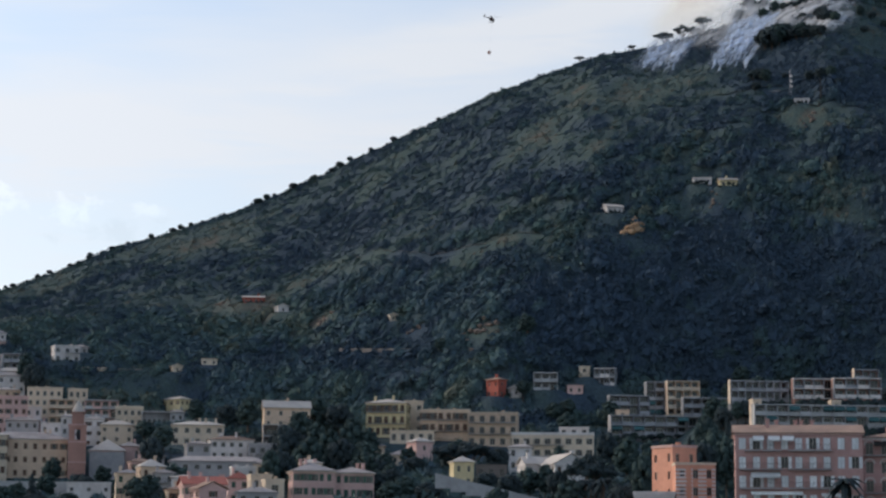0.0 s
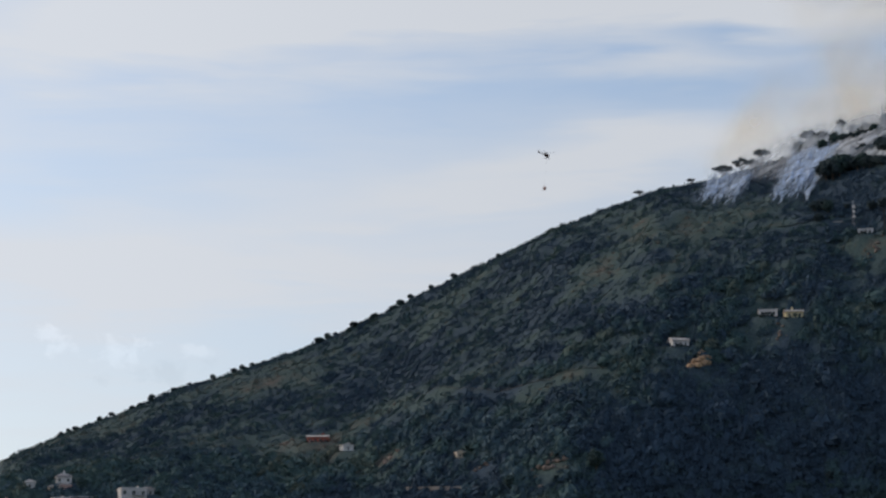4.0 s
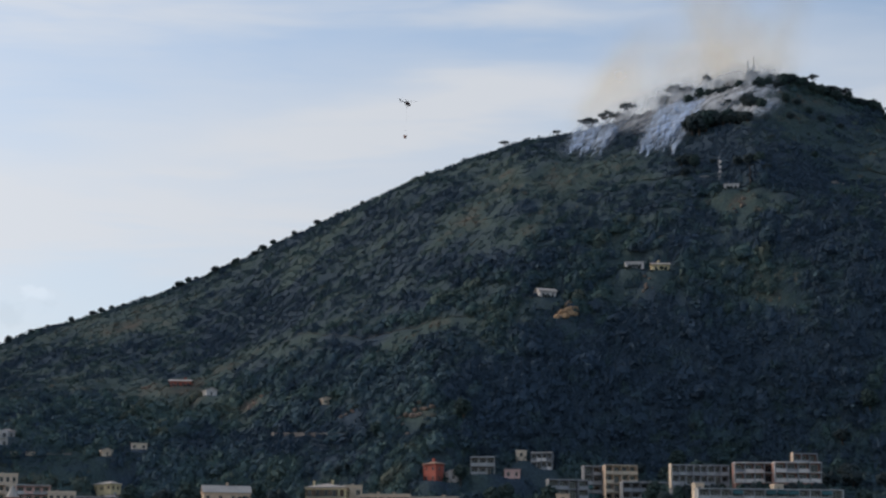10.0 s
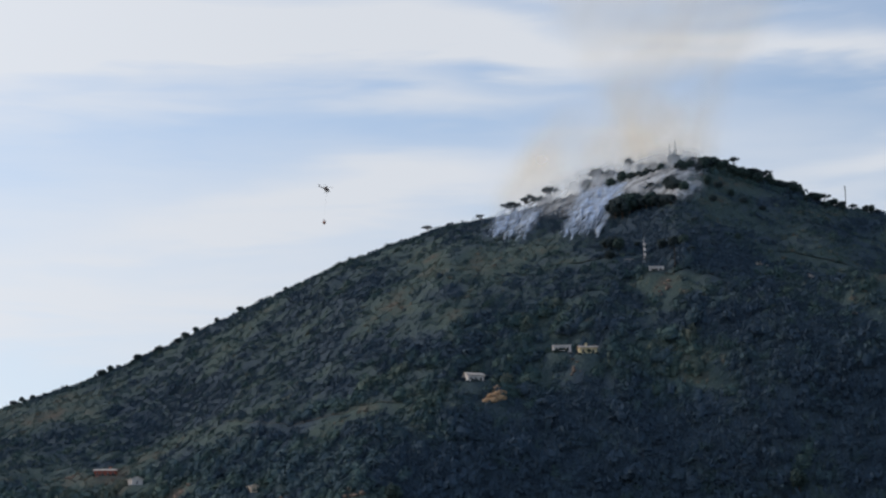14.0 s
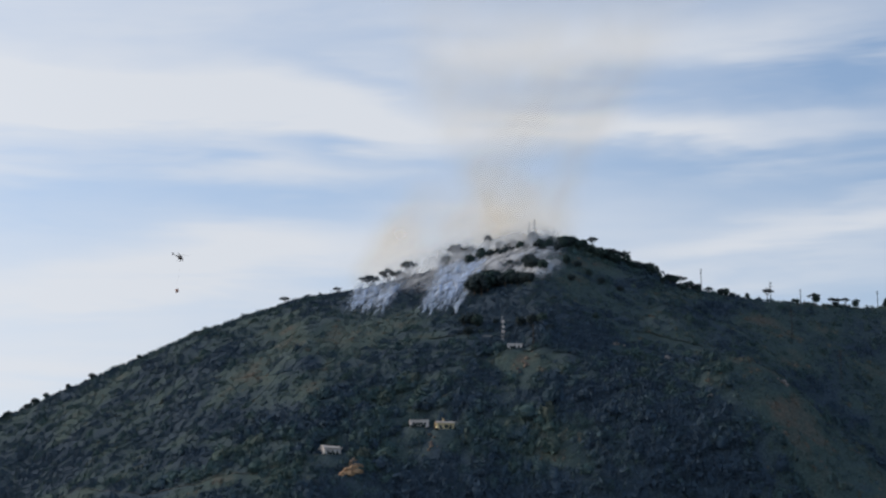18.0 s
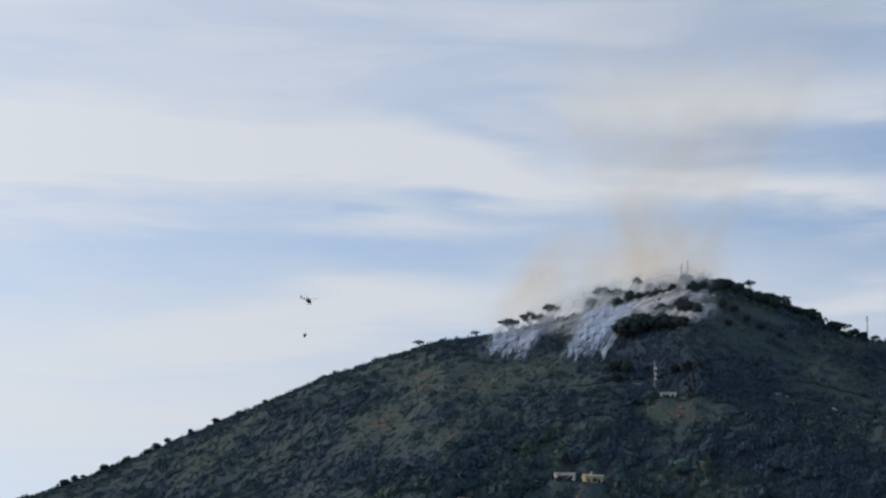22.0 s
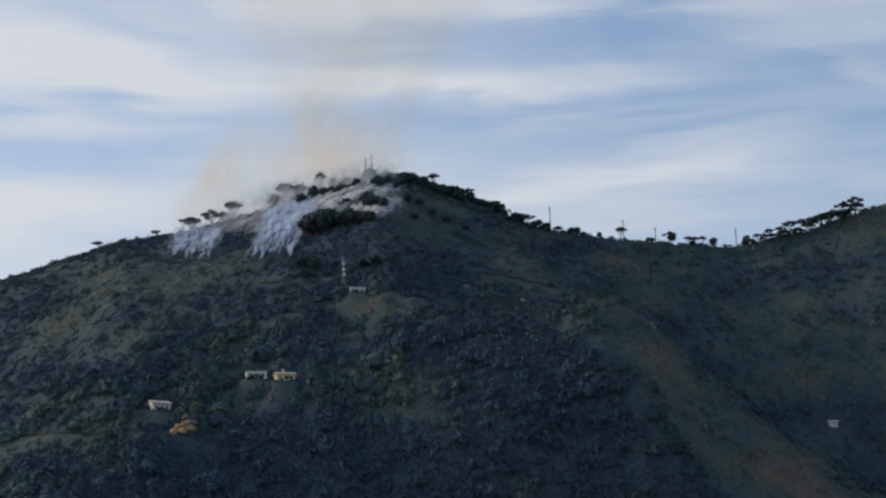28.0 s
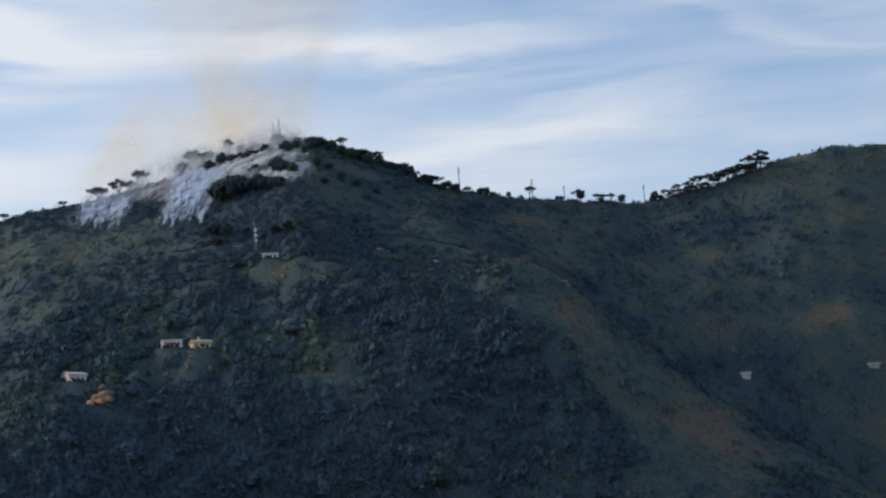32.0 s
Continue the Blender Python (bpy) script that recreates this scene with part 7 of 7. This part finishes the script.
def fingers(seed, foot, west, east, lean, fade, reach=0.75):
    """Wisps that start as separate narrow tails at the foot, lean with the wind and run together above."""
    def thickness(H, E):
        up = E - foot
        u = H - lean * up - 0.05 * ripple(H * 60, E * 60, 26, seed + 9)
        tails = ripple(u * 60, E * 7, 13, seed) * 0.65 + ripple(u * 60, E * 16, 6.5, seed + 1) * 0.45
        ragged = 0.10 * ripple(u * 60, E * 4, 9, seed + 2) + 0.06 * ripple(u * 60, E * 4, 4, seed + 3)
        body = smooth(west - 0.1, west + 0.18, u) * (1 - smooth(east - 0.2, east + 0.08, u)) * smooth(-0.02, 0.16, up + ragged)
        grip = np.clip(0.72 - 0.42 * up, 0.22, 0.72)
        return body * np.clip(1 - grip + grip * 1.5 * tails + 0.1, 0.0, 1.15) * (1 - smooth(fade, fade + reach, up))
    return thickness


def crest_veil(seed):
    """Thin smoke that rolls along the crest and ends in a hooked curl at the east."""
    def thickness(H, E):
        roll = ripple((H - 0.5 * E) * 60, E * 40, 34, seed) * 0.5 + ripple((H - 0.4 * E) * 60, E * 50, 14, seed + 1) * 0.4
        top = 14.25 + 0.5 * smooth(4.8, 6.5, H) + 0.42 * smooth(6.2, 8.6, H) - 0.1 * smooth(9.0, 9.5, H)
        low = 13.86 - 0.06 * smooth(5.4, 6.0, H) + 0.3 * smooth(6.6, 7.2, H) + 0.1 * smooth(7.5, 9.2, H)
        body = smooth(4.5, 5.3, H + 0.2 * roll) * (0.55 + 0.45 * smooth(5.8, 6.6, H)) * (1 - smooth(8.95, 9.5, H + 0.35 * (E - 14.8) ** 2 + 0.25 * roll))
        body = body * smooth(low - 0.1, low + 0.2, E) * (1 - smooth(top - 0.12, top + 0.5, E + 0.12 * roll))
        return body * np.clip(0.78 + 0.3 * smooth(8.0, 8.8, H) + 0.5 * roll, 0.1, 1)
    return thickness


def smoke_bank(name, label, rows, mat, gap, seed, behind=8.0, wobble=1.2, tear=0.45, wave=8.0, n=90, cols=90, level=False):
    """A billowing bank of smoke that lies before the slope and rises over the ridge. rows from bottom to top: heading from, heading to, elevation
    in degrees, thickness. Its face bulges and thins to nothing at the edges."""
    t, u = np.linspace(0, 1, n), np.linspace(0, 1, cols)
    R = np.array(rows, float)
    h0, h1, el, dd = (np.interp(t, np.linspace(0, 1, len(rows)), R[:, i]) for i in range(4))
    U, T = np.meshgrid(u, t)
    head = np.radians(h0[:, None] + (h1 - h0)[:, None] * U)
    up = np.tan(np.radians(el))[:, None] + 0 * U
    reach = column(RIDGE, 1, np.degrees(head)) + behind
    hit = np.zeros(U.shape, bool)
    if level:
        reach = reach * 0 + 925 + behind
    for r in np.arange(720, 720 if level else 960, 3.0):
        met = ~hit & (land(r * np.sin(head), r * np.cos(head)) + 1.5 > 6 + r * up)
        reach = np.where(met, np.minimum(r - gap, reach), reach)
        hit |= met
    for _ in range(10):
        p = np.pad(reach, 1, mode="edge")
        reach = np.minimum(reach, (p[:-2, 1:-1] + p[2:, 1:-1] + p[1:-1, :-2] + p[1:-1, 2:]) / 4)
    X, Y, Z = reach * np.sin(head), reach * np.cos(head), 6 + reach * up
    Y = Y - np.abs(fbm(X + 0.5 * Z, Z * 0.8, 13, seed)) * wobble
    edge = np.minimum(smooth(0, 0.2, U), 1 - smooth(0.8, 1, U)) * smooth(0, 0.12, T) * (1 - smooth(0.6, 1.0, T))
    wisps = ripple(X - 0.45 * Z, Z * 0.25, wave, seed + 4) * 0.65 + ripple(X - 0.45 * Z, Z * 0.5, wave * 0.55, seed + 6) * 0.35
    thick = np.clip(edge * dd[:, None] * np.clip(1 + tear * wisps * (1.7 - T), 0, 1.6), 0, 1)
    i = np.arange(n * cols).reshape(n, cols)
    quads = np.stack([i[:-1, :-1], i[:-1, 1:], i[1:, 1:], i[1:, :-1]], -1).reshape(-1, 4)
    quads = quads[thick.ravel()[quads].max(1) > 0.01]
    ob = raw_mesh(name, np.stack([X, Y, Z], -1).reshape(-1, 3), quads, mat)
    a = ob.data.attributes.new("thickness", "FLOAT", "POINT")
    a.data.foreach_set("value", thick.astype(np.float32).ravel())
    return tagged(ob, label, "smoke", kind="stuff")


smoke_sheet("blue-white smoke wisps leaning up from the burning scrub", 2.9, 6.6, 13.1, 14.9, 2.0, -2, 31, fingers(31, 13.34, 3.42, 4.7, 0.72, 0.42, 0.55), SMOKE)
smoke_sheet("thin blue smoke in front of the western wisps", 2.9, 6.6, 13.1, 14.9, 4.5, -4, 43, lambda H, E: 0.7 * fingers(43, 13.36, 3.5, 4.66, 0.66, 0.38, 0.5)(H, E), SMOKE)
smoke_sheet("blue-white smoke wisps leaning up beside the dark clump", 5.0, 8.2, 13.1, 15.4, 2.0, -2, 57, fingers(57, 13.31, 5.44, 6.62, 0.6, 1.1), SMOKE)
smoke_sheet("thin blue smoke in front of the eastern wisps", 5.0, 8.2, 13.1, 15.4, 4.5, -4, 63, lambda H, E: 0.75 * fingers(63, 13.33, 5.5, 6.5, 0.5, 1.0)(H, E), SMOKE)
smoke_sheet("grey smoke rolling along the wooded crest", 4.2, 9.8, 13.6, 15.7, 1.5, -6, 77, crest_veil(77), VEIL, bulge=0.5)
smoke_sheet("thin grey smoke behind the crest trees", 4.2, 9.8, 13.6, 15.8, 0.5, 3, 81, lambda H, E: 0.8 * crest_veil(81)(H, E - 0.08), VEIL, bulge=0.5)
for k, (west, east, gain) in enumerate(((3.1, 9.9, 1.0), (3.6, 8.6, 1.1))):
    smoke_bank("smoke", "thin warm haze above the burning ridge", ((west, east, 13.7, 0.8 * gain), (west + 0.1, east + 0.2, 14.6, gain), (west + 0.5, east + 0.4, 15.3, 0.85 * gain), (west + 1.2, east + 0.6, 16.2, 0.5 * gain), (west + 1.8, east + 0.9, 17.2, 0.25 * gain)), HAZE, 0, 17 + 9 * k, behind=25 + 12 * k, wobble=0, tear=0.35, wave=30, n=40, cols=40, level=True)
for k, (west, east) in enumerate(((7.3, 10.0), (7.7, 9.5))):
    smoke_bank("smoke", "tall thin brown smoke column over the summit", ((west, east, 14.6, 1.0), (west - 0.3, east + 0.1, 15.6, 0.95), (west - 1.2, east + 0.7, 17.2, 0.7), (west - 2.2, east + 2.4, 19.0, 0.48), (west - 3.0, east + 4.3, 21.0, 0.4), (west - 3.6, east + 6.0, 24.5, 0.3)), HAZE, 0, 53 + 7 * k, behind=65 + 12 * k, wobble=0, tear=0.3, wave=40, n=40, cols=40, level=True)


# ---- helicopter ----
def helicopter():
    az, rng_ = radians(-0.53), 1300.0
    e = thing("helicopter", rng_ * math.sin(az), rng_ * math.cos(az), 345.5, 228, "dark red firefighting helicopter carrying a water bucket on a line", "helicopter")
    e.rotation_euler[0] = radians(-6)
    bm = bmesh.new()
    prof = ((-1.9, 0.05, -0.15), (-1.6, 0.55, -0.1), (-0.8, 0.95, 0.0), (0.4, 1.05, 0.05), (1.6, 0.9, 0.2), (2.6, 0.5, 0.45), (3.2, 0.28, 0.6))
    rings = []
    for xx, r, zc in prof:
        rings.append([bm.verts.new((xx, r * 0.85 * math.cos(6.2832 * k / 12), zc + r * math.sin(6.2832 * k / 12))) for k in range(12)])
    for a, b in zip(rings, rings[1:]):
        for k in range(12):
            bm.faces.new((a[k], a[(k + 1) % 12], b[(k + 1) % 12], b[k]))
    bm.faces.new(rings[0])
    bm.faces.new(rings[-1][::-1])
    part("fuselage", bm, HULL, e)
    part("engine_cowling", boxes((-0.5, 1.6, -0.45, 0.45, 0.95, 1.45)), HULL, e)
    bm = tube(bmesh.new(), (3.0, 0, 0.6), (7.4, 0, 0.95), 0.27, 0.14, 8)
    part("tail_boom", bm, HULL, e)
    part("tail_fin", boxes((6.9, 7.7, -0.05, 0.05, 0.4, 2.1)), HULL, e)
    part("tailplane", boxes((5.9, 6.5, -1.1, 1.1, 0.85, 0.93)), HULL, e)
    for k in range(2):
        b = part("tail_rotor_blade", boxes((-0.09, 0.09, -0.02, 0.02, 0.05, 0.95)), IRON, e)
        b.matrix_local = pose(7.4, -0.2, 1.1, 0, 40 + 180 * k, 0)
    part("rotor_hub", tube(bmesh.new(), (0.4, 0, 1.4), (0.4, 0, 1.95), 0.16, 0.2, 8), IRON, e)
    for k in range(3):
        b = part("rotor_blade", boxes((0.2, 5.3, -0.17, 0.17, -0.02, 0.03)), IRON, e)
        b.matrix_local = pose(0.4, 0, 1.9, 0, -3, 20 + 120 * k)
    for s in (-1, 1):
        sk = bmesh.new()
        tube(sk, (-1.5, s * 1.05, -1.6), (2.0, s * 1.05, -1.6), 0.07, 0.07, 6)
        for xx in (-0.7, 1.2):
            tube(sk, (xx, s * 0.6, -0.7), (xx, s * 1.05, -1.6), 0.05, 0.05, 5)
        part("skid", sk, IRON, e)
    part("sling_line", tube(bmesh.new(), (0.3, 0, -0.9), (0.9, 0.5, -18.5), 0.012, 0.012, 5), IRON, e)
    bk = bmesh.new()
    bmesh.ops.create_cone(bk, segments=14, radius1=0.75, radius2=1.0, depth=1.7, cap_ends=False, matrix=Matrix.Translation((0.9, 0.5, -20.4)))
    bmesh.ops.create_cone(bk, segments=14, radius1=0.72, radius2=0.72, depth=0.1, cap_ends=True, matrix=Matrix.Translation((0.9, 0.5, -21.2)))
    for k in range(6):
        a = k * 1.047
        tube(bk, (0.9 + 0.98 * math.cos(a), 0.5 + 0.98 * math.sin(a), -19.6), (0.9, 0.5, -18.5), 0.03, 0.03, 4)
    part("water_bucket", bk, BUCKET, e, "orange-brown fabric water bucket")


helicopter()

for proto in (*PINES, *BROAD, CYPRESS, PALM):
    for o in (*proto.children_recursive, proto):
        bpy.data.objects.remove(o)
